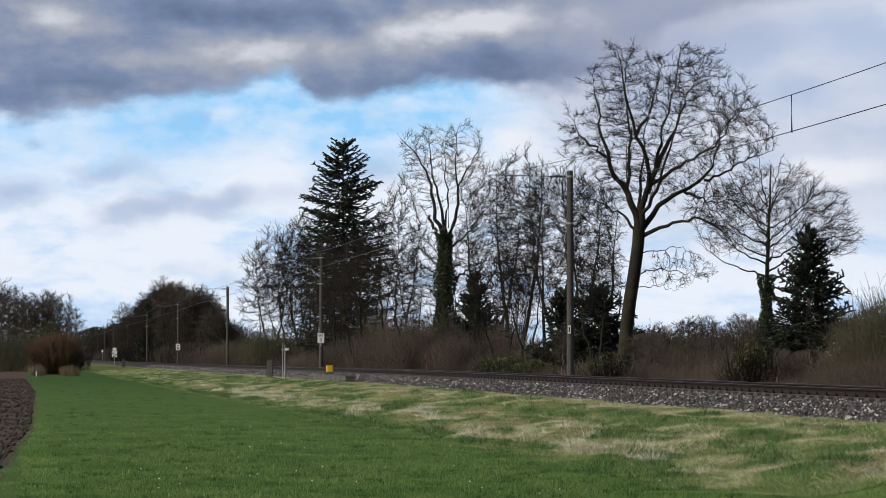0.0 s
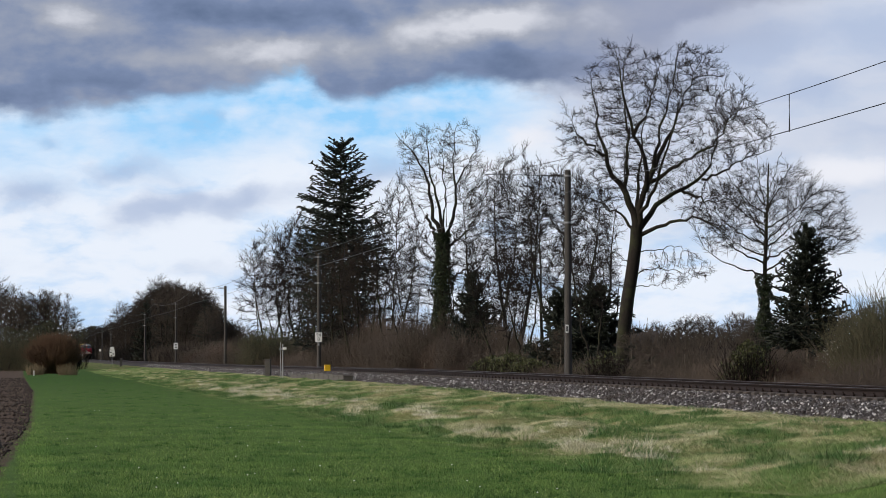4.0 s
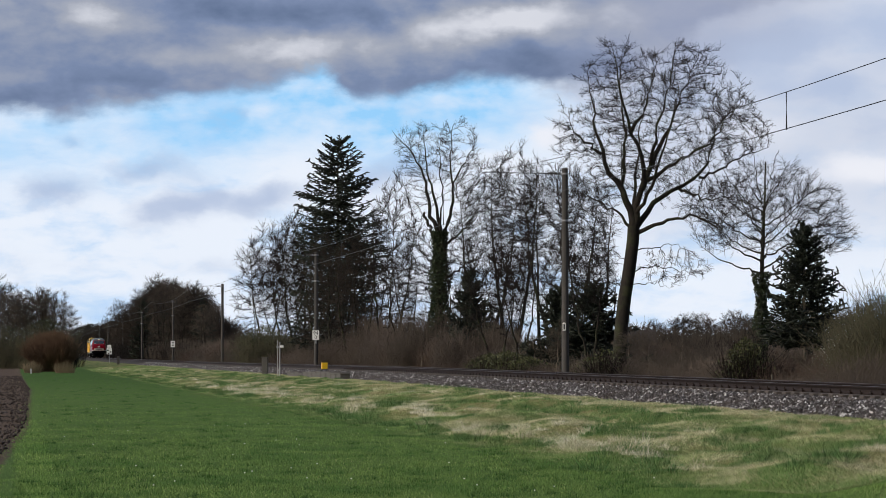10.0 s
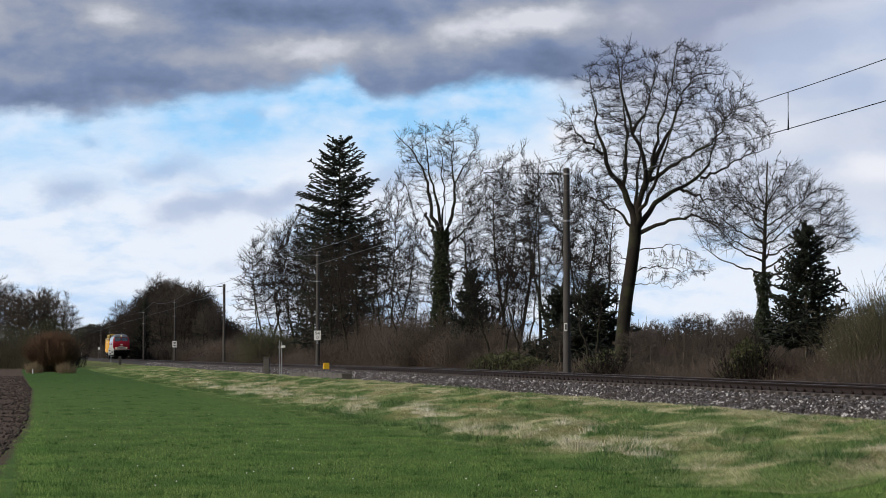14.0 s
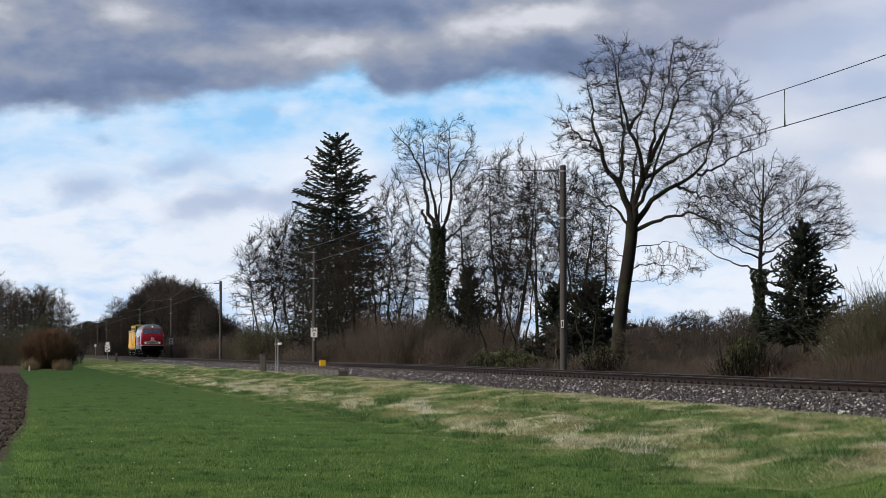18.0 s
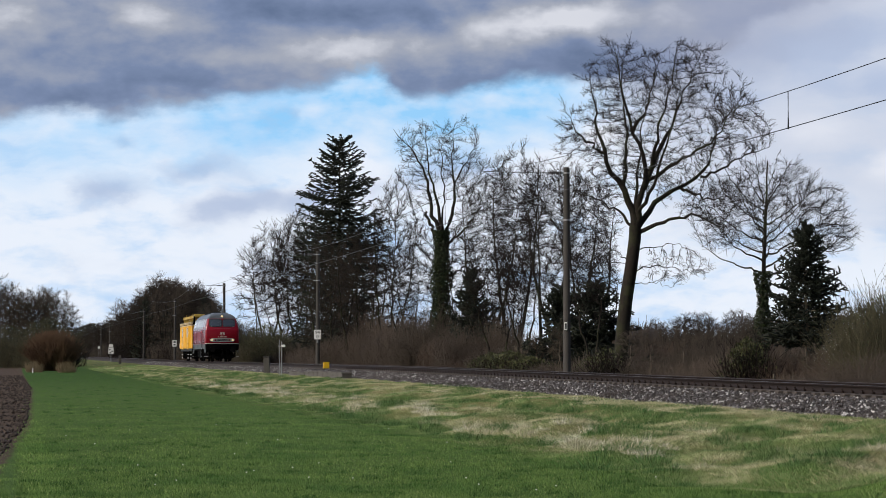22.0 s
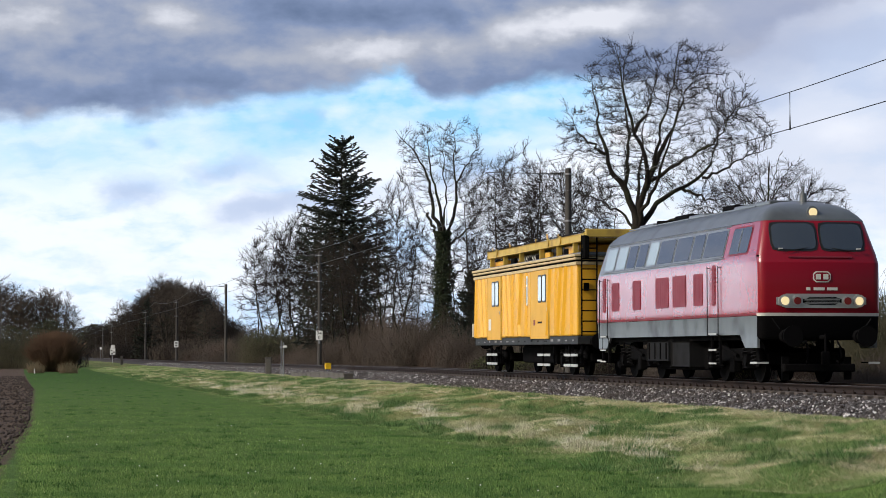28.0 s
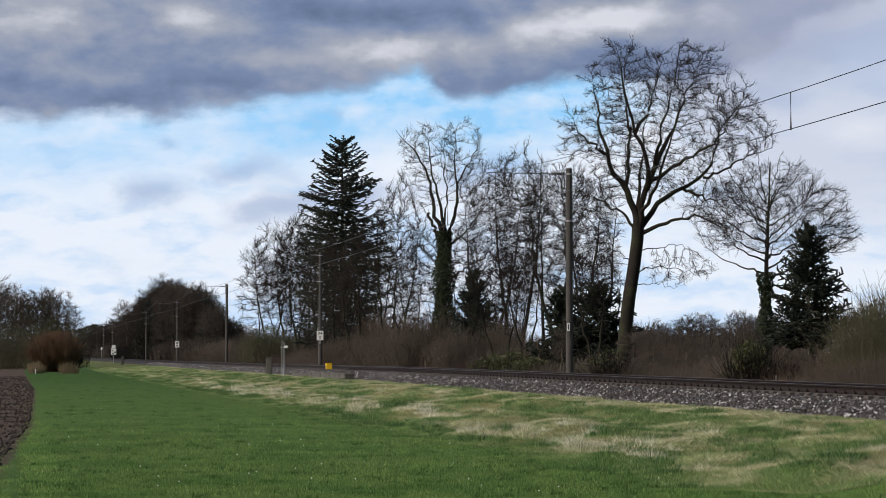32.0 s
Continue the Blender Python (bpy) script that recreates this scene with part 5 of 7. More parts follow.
# ---------------------------------------------------------------- grass and clods
def grass_material(name, stops, patch, lo=0.38, hi=0.62, much=0.85, scale=0.5, lush=False, far=None):
    """Blade colours by chance, drawn towards another tint in patches a metre or two wide."""
    g = Nodes(name)
    r = g.geo()
    col = g.ramp(r, *stops)
    o = g.coords()
    n1 = g.noise(g.scaled(o, (1, .6, 1)), scale, 5, 0.6)
    if lush:
        sep = g.n("ShaderNodeSeparateXYZ")
        g.put(sep.inputs[0], o)
        much = g.span(sep.outputs[1], 85, 170, much, much * .3)
    if far:
        sep = g.n("ShaderNodeSeparateXYZ")
        g.put(sep.inputs[0], o)
        # blades turn to the far tint with distance, along a ragged edge
        noisy_y = g.math('MULTIPLY_ADD', g.noise(o, 0.05, 3), 60.0, sep.outputs[1])
        col = g.mix(g.span(noisy_y, 75, 150, 0.0, 0.75), col, g.mix(r, tuple(c * .7 for c in far), tuple(c * 1.3 for c in far)))
    col = g.mix(g.math('MULTIPLY', g.span(n1, lo, hi), much), col, g.mix(r, tuple(c * .7 for c in patch), tuple(c * 1.3 for c in patch)))
    return g.done(col, 0.8, 0, None, 0, 0.08)


M_FIELDGRASS = grass_material("meadow_grass", ((0.0, (0.088, 0.162, 0.037)), (0.5, (0.144, 0.237, 0.057)), (0.95, (0.207, 0.306, 0.083)), (1.0, (0.375, 0.412, 0.175))), (0.075, 0.160, 0.037), .42, .66, .75, .55, far=(0.057, 0.131, 0.018))
M_BANKGRASS = grass_material("bank_grass", ((0.0, (0.092, 0.170, 0.048)), (0.6, (0.158, 0.249, 0.076)), (0.92, (0.262, 0.328, 0.131)), (1.0, (0.603, 0.551, 0.314))), (0.223, 0.262, 0.098), .42, .66, .7, .6)
M_TUSSOCK = grass_material("tussock_grass", ((0.0, (0.040, 0.095, 0.026)), (0.6, (0.075, 0.148, 0.042)), (1.0, (0.140, 0.210, 0.075))), (0.130, 0.170, 0.060), .5, .7, .6, .6)
M_CLUMP = grass_material("clump_grass", ((0.0, (0.030, 0.080, 0.015)), (1.0, (0.06, 0.13, 0.026))), (0.035, 0.085, 0.02))
M_MAT = grass_material("dead_grass_mat", ((0.0, (0.290, 0.264, 0.132)), (0.5, (0.528, 0.475, 0.264)), (1.0, (0.818, 0.752, 0.502))), (0.290, 0.330, 0.132), .40, .65, .8, 1.4)
M_STRAW = grass_material("straw_tufts", ((0.0, (0.42, 0.38, 0.24)), (0.5, (0.66, 0.61, 0.44)), (1.0, (0.86, 0.83, 0.68))), (0.46, 0.42, 0.26))


def blades(r, X, Y, Z, h, width, lean, heading=None):
    """Single-triangle blades standing at the given places, bent over towards heading where it is given."""
    n = len(X)
    a = r.rand(n) * 6.283
    b = r.rand(n) * 6.283 if heading is None else heading
    wx, wy = np.cos(a) * width * .5, np.sin(a) * width * .5
    lx, ly = np.cos(b) * lean * h, np.sin(b) * lean * h
    V = np.stack([np.stack([X - wx, Y - wy, Z - .01], -1), np.stack([X + wx, Y + wy, Z - .01], -1), np.stack([X + lx, Y + ly, Z + h], -1)], 1)
    return V.reshape(-1, 3), np.arange(3 * n).reshape(-1, 3)


def sward(name, r, V, T, material, label, category, ruffle=.45):
    """Blades as one mesh; their shading follows the lie of the ground, ruffled a little from blade to blade."""
    B = V.reshape(-1, 3, 3)
    turned = np.cross(B[:, 1] - B[:, 0], B[:, 2] - B[:, 0])[:, 1] > 0
    T = np.where(turned[:, None], T[:, ::-1], T)
    me = smooth(mesh_np(name, V, None, T))
    X, Y = V[::3, 0], V[::3, 1]
    gx = (ground_z(X + .2, Y) - ground_z(X - .2, Y)) / .4
    gy = (ground_z(X, Y + .2) - ground_z(X, Y - .2)) / .4
    nrm = unit(np.stack([-gx, -gy, np.ones(len(X))], -1) + ruffle * r.randn(len(X), 3) * np.array([1, 1, .3]))
    me.normals_split_custom_set_from_vertices(np.repeat(nrm, 3, axis=0).tolist())
    me.materials.append(material)
    return tagged(new(name, me), label, category, kind="stuff")


def drift(seed, x, y, short, long, n=12):
    """Smooth random unevenness about zero, from crossing waves between two lengths."""
    r = np.random.RandomState(seed)
    out = 0
    for k in range(n):
        a, ph, w = r.rand() * 6.283, r.rand() * 6.283, 6.283 / (short * (long / short) ** r.rand())
        out = out + np.sin(w * (x * math.cos(a) + y * math.sin(a)) + ph)
    return out / math.sqrt(n / 2)


def dryness(y, q):
    """Where the bank is straw (above zero) and where green: more along its foot and below the ballast."""
    return drift(3, q * 1.6, y, 1.6, 7.0) + np.interp(q, [-10.4, -9.7, -9.0, -7.8, -6.2, -4.6, -3.7, -3.0], [-2.0, -.7, .65, .55, .15, .2, .75, 1.1])


def scatter(r, n, near, far, wide=.215):
    v = r.uniform(6640 / far, 6640 / near, n)
    d = 6640 / v
    return r.uniform(-wide, wide, n) * d, d


def build_grass():
    r = np.random.RandomState(5)
    X, Y = scatter(r, 520000, 23.0, 190.0)
    q = across(X, Y)
    lim = field_edge(Y) + .16 * r.randn(len(X))
    k = (q > lim) & (q < -8.9 + r.rand(len(X)) * 1.0)
    X, Y = X[k], Y[k]
    n = len(X)
    clump = np.clip(.5 + .5 * drift(8, X, Y * .6, .5, 2.5), 0, 1.4)
    s = np.interp(Y, [25, 60, 190], [1, 1.3, 2.4])
    h = (.014 + .014 * r.rand(n) + .022 * clump * r.rand(n))
    V, T = blades(r, X, Y, ground_z(X, Y), h, .012 * s * (.6 + .8 * r.rand(n)), 1.6 * r.rand(n))
    sward("meadow_grass", r, V, T, M_FIELDGRASS, "short green meadow grass with small tufts", "grass", .30)
    # the bank: green sward and flattened dead grass in patches
    y = 30 + 230 * r.rand(560000) ** 2.0
    q = -10.4 + 7.5 * r.rand(len(y))
    X, Y = line_x(y) + q * COS, y + q * SIN
    k = np.abs(X) < .215 * Y
    X, Y, y, q = X[k], Y[k], y[k], q[k]
    dry = dryness(y, q) + .55 * r.randn(len(X)) - np.interp(y, [30, 110, 150, 230], [0.0, .1, .5, .9])
    s = np.interp(Y, [30, 80, 250], [1, 1.5, 3.0])
    clump = np.clip(.5 + .5 * drift(9, X, Y, .5, 2.2), 0, 1.4)
    for name, sel, mt, lab, cat, low, much, lean in (("bank_grass", dry < .35, M_BANKGRASS, "rough green grass on the railway bank", "grass", .018, .048, 1.5),
                                                    ("dead_grass", dry >= .35, M_MAT, "flattened pale dead grass on the railway bank", "dry grass", .02, .035, 3.0)):
        n = int(sel.sum())
        h = (low + .03 * r.rand(n) + much * clump[sel] ** 2 * r.rand(n)) * np.interp(q[sel], [-10.4, -9.0], [.4, 1])
        way = 2.6 + .9 * drift(10, X[sel], Y[sel], 1.5, 6.0) + 1.5 * r.randn(n)
        V, T = blades(r, X[sel], Y[sel], ground_z(X[sel], Y[sel]), h, .010 * s[sel] * (.6 + .8 * r.rand(n)), lean * (.3 + r.rand(n)), way)
        sward(name, r, V, T, mt, lab, cat)

    def tufts(name, m, y0, span, q0, wide, bias, per, size0, size1, tall, width, lean, mt, lab, cat, sign):
        y = y0 + span * r.rand(m) ** 1.6
        q = q0 + wide * r.rand(m)
        keep = sign * (dryness(y, q) - bias) + .5 * r.randn(m) > 0
        y, q = y[keep], q[keep]
        size = np.repeat(size0 + size1 * r.rand(len(y)) ** 2.0, per)
        cx, cy = np.repeat(line_x(y) + q * COS, per), np.repeat(y + q * SIN, per)
        n = len(cx)
        ang, rad = 6.283 * r.rand(n), r.rand(n) ** .6
        X, Y = cx + np.cos(ang) * rad * size, cy + np.sin(ang) * rad * size
        V, T = blades(r, X, Y, ground_z(X, Y), size * (1.1 - .8 * rad ** 2) * tall * (.5 + .7 * r.rand(n)), width * np.interp(Y, [30, 200], [1, 3.0]), lean * (.3 + r.rand(n)) * (.4 + rad), ang + .5 * r.randn(n))
        sward(name, r, V, T, mt, lab, cat)

    tufts("straw_tufts", 520, 34, 130, -9.6, 6.0, .75, 60, .10, .22, .55, .010, 1.5, M_STRAW, "pale straw-coloured tufts of dead grass on the bank", "dry grass", 1)
    tufts("dead_tufts", 300, 38, 80, -9.5, 1.7, .3, 90, .10, .22, .8, .009, 1.1, M_STRAW, "bright bleached grass tufts at the foot of the bank", "dry grass", 1)
    tufts("green_tussocks", 2200, 32, 170, -10.1, 6.6, .1, 120, .12, .26, .55, .011, 1.1, M_TUSSOCK, "lush green grass tussocks on the railway bank", "grass", -1)
    # dark green clumps in the meadow
    m = 1500
    X0, Y0 = scatter(r, m, 23.0, 150.0)
    k = (across(X0, Y0) > field_edge(Y0) + .3) & (across(X0, Y0) < -9.6)
    X0, Y0 = X0[k], Y0[k]
    per = 45
    cx, cy = np.repeat(X0, per), np.repeat(Y0, per)
    size = np.repeat(.06 + .20 * r.rand(len(X0)) ** 2.5, per)
    X, Y = cx + r.randn(len(cx)) * size * .9, cy + r.randn(len(cx)) * size * .6
    V, T = blades(r, X, Y, ground_z(X, Y), .03 + .035 * r.rand(len(X)), .008 * np.interp(Y, [25, 130], [1, 2.4]), .8 * r.rand(len(X)))
    sward("grass_clumps", r, V, T, M_CLUMP, "darker green clumps of longer meadow grass", "grass")
    # clods of ploughed earth
    y = 26 + 150 * r.rand(9000) ** 1.7
    q = field_edge(y - 3.2) - .1 - 9 * r.rand(len(y)) ** 1.5
    X, Y = line_x(y) + q * COS, y + q * SIN
    k = np.abs(X) < .23 * Y
    X, Y = X[k], Y[k]
    n = len(X)
    octa = np.array([[1, 0, 0], [0, 1, 0], [-1, 0, 0], [0, -1, 0], [0, 0, .7], [0, 0, -.7]], float)
    tri = np.array([[0, 1, 4], [1, 2, 4], [2, 3, 4], [3, 0, 4], [1, 0, 5], [2, 1, 5], [3, 2, 5], [0, 3, 5]])
    V = octa[None] * (.6 + .8 * r.rand(n, 6, 1)) * (.020 + .045 * r.rand(n) ** 2)[:, None, None]
    V += np.stack([X, Y, ground_z(X, Y) + .03], -1)[:, None]
    ob = new("earth_clods", mesh_np("earth_clods", V.reshape(-1, 3), None, (tri[None] + (np.arange(n) * 6)[:, None, None]).reshape(-1, 3)))
    ob.data.materials.append(M_CLOD)
    tagged(ob, "dark brown clods of ploughed earth", "soil", kind="stuff")
    # daisies
    X, Y = scatter(r, 60, 27.0, 70.0)
    k = (across(X, Y) > -17.5) & (across(X, Y) < -9.5)
    X, Y = X[k], Y[k]
    n = len(X)
    V = octa[None] * .012 * np.ones((n, 1, 1)) + np.stack([X, Y, ground_z(X, Y) + .075], -1)[:, None]
    ob = new("daisies", mesh_np("daisies", V.reshape(-1, 3), None, (tri[None] + (np.arange(n) * 6)[:, None, None]).reshape(-1, 3)))
    ob.data.materials.append(M_TRIMFLOWER)
    tagged(ob, "tiny white daisies scattered in the meadow", "flowers", kind="stuff")


M_CLOD = surface("ploughed_clod", (0.046, 0.032, 0.023), 0.95, 0, 0.4, (0.03, 0.02, 0.015), 18, 2, 0.5)
M_TRIMFLOWER = plain("white_petals", (0.75, 0.75, 0.68), 0.6)
build_grass()


# ---------------------------------------------------------------- the train
M_RED = surface("glossy_red_paint", (0.27, 0.006, 0.015), 0.25, 0, 0.06, (0.12, 0.01, 0.012), 6, 1.0, 0.02, coat=1.0, spec=0.05, ior=2.2)
# same red again, toned darker for the shaded nose and half-lit cab face
M_RED_SHADED = surface("red_paint_shaded", (0.205, 0.003, 0.012), 0.3, 0, 0.05, (0.12, 0.01, 0.012), 6, 1.0, 0.02, coat=0.6, spec=0.05, ior=1.4)
M_RED_HALFLIT = surface("red_paint_half_lit", (0.23, 0.004, 0.014), 0.3, 0, 0.05, (0.12, 0.01, 0.012), 6, 1.0, 0.02, coat=0.8, spec=0.05, ior=1.6)
M_REDMATT = surface("matt_red_louvre", (0.19, 0.010, 0.022), 0.5, 0, 0.12, (0.10, 0.01, 0.012), 12, 2.0, 0.1)
M_YELLOW = surface("yellow_paint", (0.70, 0.365, 0.016), 0.42, 0, 0.22, (0.36, 0.19, 0.03), 10, 0.9, 0.03)
M_YELLOWOLD = surface("faded_yellow_paint", (0.66, 0.36, 0.030), 0.55, 0, 0.2, (0.25, 0.17, 0.08), 14, 1.6, 0.08)
M_YELLOWDIRTY = surface("grimy_yellow_paint", (0.52, 0.36, 0.055), 0.55, 0, 0.7, (0.20, 0.13, 0.05), 8, 1.8, 0.08)
M_CORNICE = surface("stained_beige_cornice", (0.56, 0.44, 0.24), 0.7, 0, 0.45, (0.20, 0.14, 0.08), 9, 1.4, 0.1)
M_GREY = surface("grey_roof_paint", (0.085, 0.096, 0.100), 0.5, 0, 0.55, (0.035, 0.036, 0.036), 8, 1.2, 0.06, coat=0.55, ior=1.7)
M_BAND = surface("light_grey_band", (0.13, 0.145, 0.16), 0.35, 0, 0.15, (0.12, 0.12, 0.12), 8, 1.2, 0.03, coat=0.3)
M_SKIRT = surface("weathered_grey_skirt", (0.11, 0.125, 0.13), 0.45, 0, 0.95, (0.022, 0.023, 0.023), 5, 1.1, 0.08, coat=0.45, ior=1.7)
M_DARK = surface("near_black_underframe", (0.0045, 0.0045, 0.005), 0.9, 0.0, 0.3, (0.008, 0.007, 0.0065), 10, 2, 0.2, spec=0.03)
M_BOXGREY = surface("dark_grey_box", (0.014, 0.014, 0.015), 0.75, 0.0, 0.5, (0.009, 0.008, 0.007), 9, 2, 0.1, spec=0.06)
M_SOLE = surface("dark_grey_sill", (0.030, 0.032, 0.034), 0.6, 0.0, 0.4, (0.015, 0.014, 0.013), 9, 2, 0.1, spec=0.2)
M_SCREEN = Nodes("sky_mirroring_windscreen").done((0.030, 0.036, 0.040), 0.06, 0, None, 1.0, 0.6, ior=2.1)
M_GLASS = Nodes("dark_cab_glass").done((0.016, 0.020, 0.023), 0.05, 0, None, 0, 0.6)
# pale base stands in for mirrored sky; also serves the unlit lenses
M_PANE = plain("pale_sky_tinted_glass", (0.32, 0.40, 0.42), 0.08, 0.0, 0.5)
M_TRIM = plain("off_white_trim", (0.66, 0.64, 0.60), 0.4)
M_SILVER = surface("silver_frame", (0.50, 0.50, 0.49), 0.35, 0.7, 0.15, (0.2, 0.18, 0.16), 14, 3, 0.03)
M_LAMP = plain("lit_headlamp", (0.5, 0.45, 0.3), 0.3, emit=(1.0, 0.78, 0.40), power=0.62)
M_TAIL = plain("unlit_red_lamp", (0.16, 0.006, 0.008), 0.15, coat=0.5)
M_FADED = plain("faded_white_marking", (0.22, 0.21, 0.20), 0.6)
M_HANDLE = plain("white_handrail", (0.40, 0.40, 0.39), 0.4)

BODY_Z = [1.0, 1.06, 1.52, 1.60, 1.70, 2.2, 2.72, 2.78, 2.90, 3.64, 3.73, 3.84, 3.98, 4.10, 4.18, 4.22]
BODY_W = [1.40, 1.44, 1.45, 1.46, 1.46, 1.46, 1.46, 1.455, 1.44, 1.25, 1.215, 1.14, 1.00, .78, .5, .15]
BODY_L = [7.66, 7.70, 7.74, 7.76, 7.76, 7.76, 7.74, 7.71, 7.66, 7.36, 7.30, 7.18, 6.98, 6.70, 6.35, 6.0]


def body_w(z):
    return float(np.interp(z, BODY_Z, BODY_W))


def front_x(y, z):
    L = float(np.interp(z, BODY_Z, BODY_L))
    return L - .09 * (abs(y) / 1.2) ** 2.2


def ring(z):
    """The outline of the body at one height: bowed ends with rounded corners."""
    w, L = body_w(z), float(np.interp(z, BODY_Z, BODY_L))
    rad = min(.20, w * .6)
    pts = []
    ys = np.linspace(-(w - rad), w - rad, 9)
    end = [(front_x(y, z), y) for y in ys]
    xc = end[-1][0] - rad * .95
    arc = [(xc + rad * .95 * math.cos(a), w - rad + rad * math.sin(a)) for a in np.radians([18, 36, 54, 72, 90])]
    quarter = end + arc
    right = [(x, -y) for x, y in reversed(arc)]
    front = right + quarter
    mids = np.linspace(xc, -xc, 12)[1:-1]
    side_l = [(x, w) for x in mids]
    back = [(-x, -y) for x, y in front]
    side_r = [(x, -w) for x in mids[::-1]]
    return [(x, y, z) for x, y in front + side_l + back + side_r]


def shell(name, z0, z1, keep=None, material=None, parent=None, label="", cap=False, grow=0.0):
    zs = [z0] + [z for z in BODY_Z if z0 < z < z1] + [z1]
    R = np.array([ring(z) for z in zs])
    R[..., 1] *= 1 + grow
    k = R.shape[1]
    V = R.reshape(-1, 3)
    i = np.arange(len(zs) * k).reshape(len(zs), k)
    j = np.roll(i, -1, axis=1)
    Q = np.stack([i[:-1], j[:-1], j[1:], i[1:]], -1).reshape(-1, 4)
    if keep is not None:
        c = V[Q].mean(1)
        Q = Q[keep(c)]
        used, inv = np.unique(Q.ravel(), return_inverse=True)
        V, Q = V[used], inv.reshape(-1, 4)
    me = smooth(mesh_np(name, V, Q))
    if cap:
        bm = bmesh.new()
        bm.from_mesh(me)
        bm.verts.ensure_lookup_table()
        bm.faces.new(bm.verts[len(V) - k:])
        bm.to_mesh(me)
        bm.free()
    return part(name, me, material, parent, label)


def side_panel(u0, u1, z0, z1, s, out=.012, lean=0.0, thick=.03):
    """A plate on the loco's side (s = -1 or 1) that follows its slope."""
    bm = bmesh.new()
    c = []
    for o in (out, -thick):
        for u, z in ((u0, z0), (u1, z0), (u1 + lean, z1), (u0 + lean, z1)):
            c.append(bm.verts.new((u, s * (body_w(z) + o), z)))
    for f in ((0, 1, 2, 3), (4, 7, 6, 5), (0, 4, 5, 1), (1, 5, 6, 2), (2, 6, 7, 3), (3, 7, 4, 0)):
        bm.faces.new([c[i] for i in f])
    bmesh.ops.bevel(bm, geom=[e for e in bm.edges if abs(e.verts[0].co.y - e.verts[1].co.y) > .03 and abs(e.verts[0].co.z - e.verts[1].co.z) < .02],
                    offset=.07, segments=3, profile=.5, affect='EDGES')
    bmesh.ops.recalc_face_normals(bm, faces=bm.faces)
    return bm


def front_panel(y0, y1, z0, z1, e, out=.012, thick=.04, corner=.09, n=7):
    """A plate on the bowed front (e = 1) or rear (e = -1)."""
    bm = bmesh.new()
    ys, zs = np.linspace(y0, y1, n), np.linspace(z0, z1, 5)
    grid = []
    for z in zs:
        row = []
        for y in ys:
            yy, zz = y, z
            edge_y = min(y - y0, y1 - y)
            if z in (zs[0], zs[-1]) and edge_y < 1e-6:
                yy = y + (corner * .5 if y == y0 else -corner * .5)
            if z in (zs[0], zs[-1]) and edge_y < 1e-6:
                zz = z + (corner * .5 if z == zs[0] else -corner * .5)
            row.append(bm.verts.new((e * (front_x(yy, zz) + out), yy, zz)))
        grid.append(row)
    for a in range(4):
        for b in range(n - 1):
            bm.faces.new((grid[a][b], grid[a][b + 1], grid[a + 1][b + 1], grid[a + 1][b]))
    r = bmesh.ops.extrude_face_region(bm, geom=list(bm.faces))
    for v in r["geom"]:
        if isinstance(v, bmesh.types.BMVert):
            v.co.x -= e * thick
    bmesh.ops.recalc_face_normals(bm, faces=bm.faces)
    return bm


def coil(bm, x, y, z0, z1, r, turns=5, w=.022):
    a = np.linspace(0, turns * 2 * np.pi, turns * 8)
    P = np.stack([x + r * np.cos(a), y + r * np.sin(a), np.linspace(z0, z1, len(a))], -1)[None]
    V, Q = tubes(P, np.full((1, len(a)), w), 4)
    vs = [bm.verts.new(v) for v in V]
    for f in Q:
        bm.faces.new([vs[i] for i in f])
    return bm


def bogie(parent, u, base, wheel_r, half=.98):
    bg = part("bogie", boxm(u - base / 2 - .75, u + base / 2 + .75, -half + .1, half - .1, .42, .70, .05), M_DARK, parent, "near-black bogie")
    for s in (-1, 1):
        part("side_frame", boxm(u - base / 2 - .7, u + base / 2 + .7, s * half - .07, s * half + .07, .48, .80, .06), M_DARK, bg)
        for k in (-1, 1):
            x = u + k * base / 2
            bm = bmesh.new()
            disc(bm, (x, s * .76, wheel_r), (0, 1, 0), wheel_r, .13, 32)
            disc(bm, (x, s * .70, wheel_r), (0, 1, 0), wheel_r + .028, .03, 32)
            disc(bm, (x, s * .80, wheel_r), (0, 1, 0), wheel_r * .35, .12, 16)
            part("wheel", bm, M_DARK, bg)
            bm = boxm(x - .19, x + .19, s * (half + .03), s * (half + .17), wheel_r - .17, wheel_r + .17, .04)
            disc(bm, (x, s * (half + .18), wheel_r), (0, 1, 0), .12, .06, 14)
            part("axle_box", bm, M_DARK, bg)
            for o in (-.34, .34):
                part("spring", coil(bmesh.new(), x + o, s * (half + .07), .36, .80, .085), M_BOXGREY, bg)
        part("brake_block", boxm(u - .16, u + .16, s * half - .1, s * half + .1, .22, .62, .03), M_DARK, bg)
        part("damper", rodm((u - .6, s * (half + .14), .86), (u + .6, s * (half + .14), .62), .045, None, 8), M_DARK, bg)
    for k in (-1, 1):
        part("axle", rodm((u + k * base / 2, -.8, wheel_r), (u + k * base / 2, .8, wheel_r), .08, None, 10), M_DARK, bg)


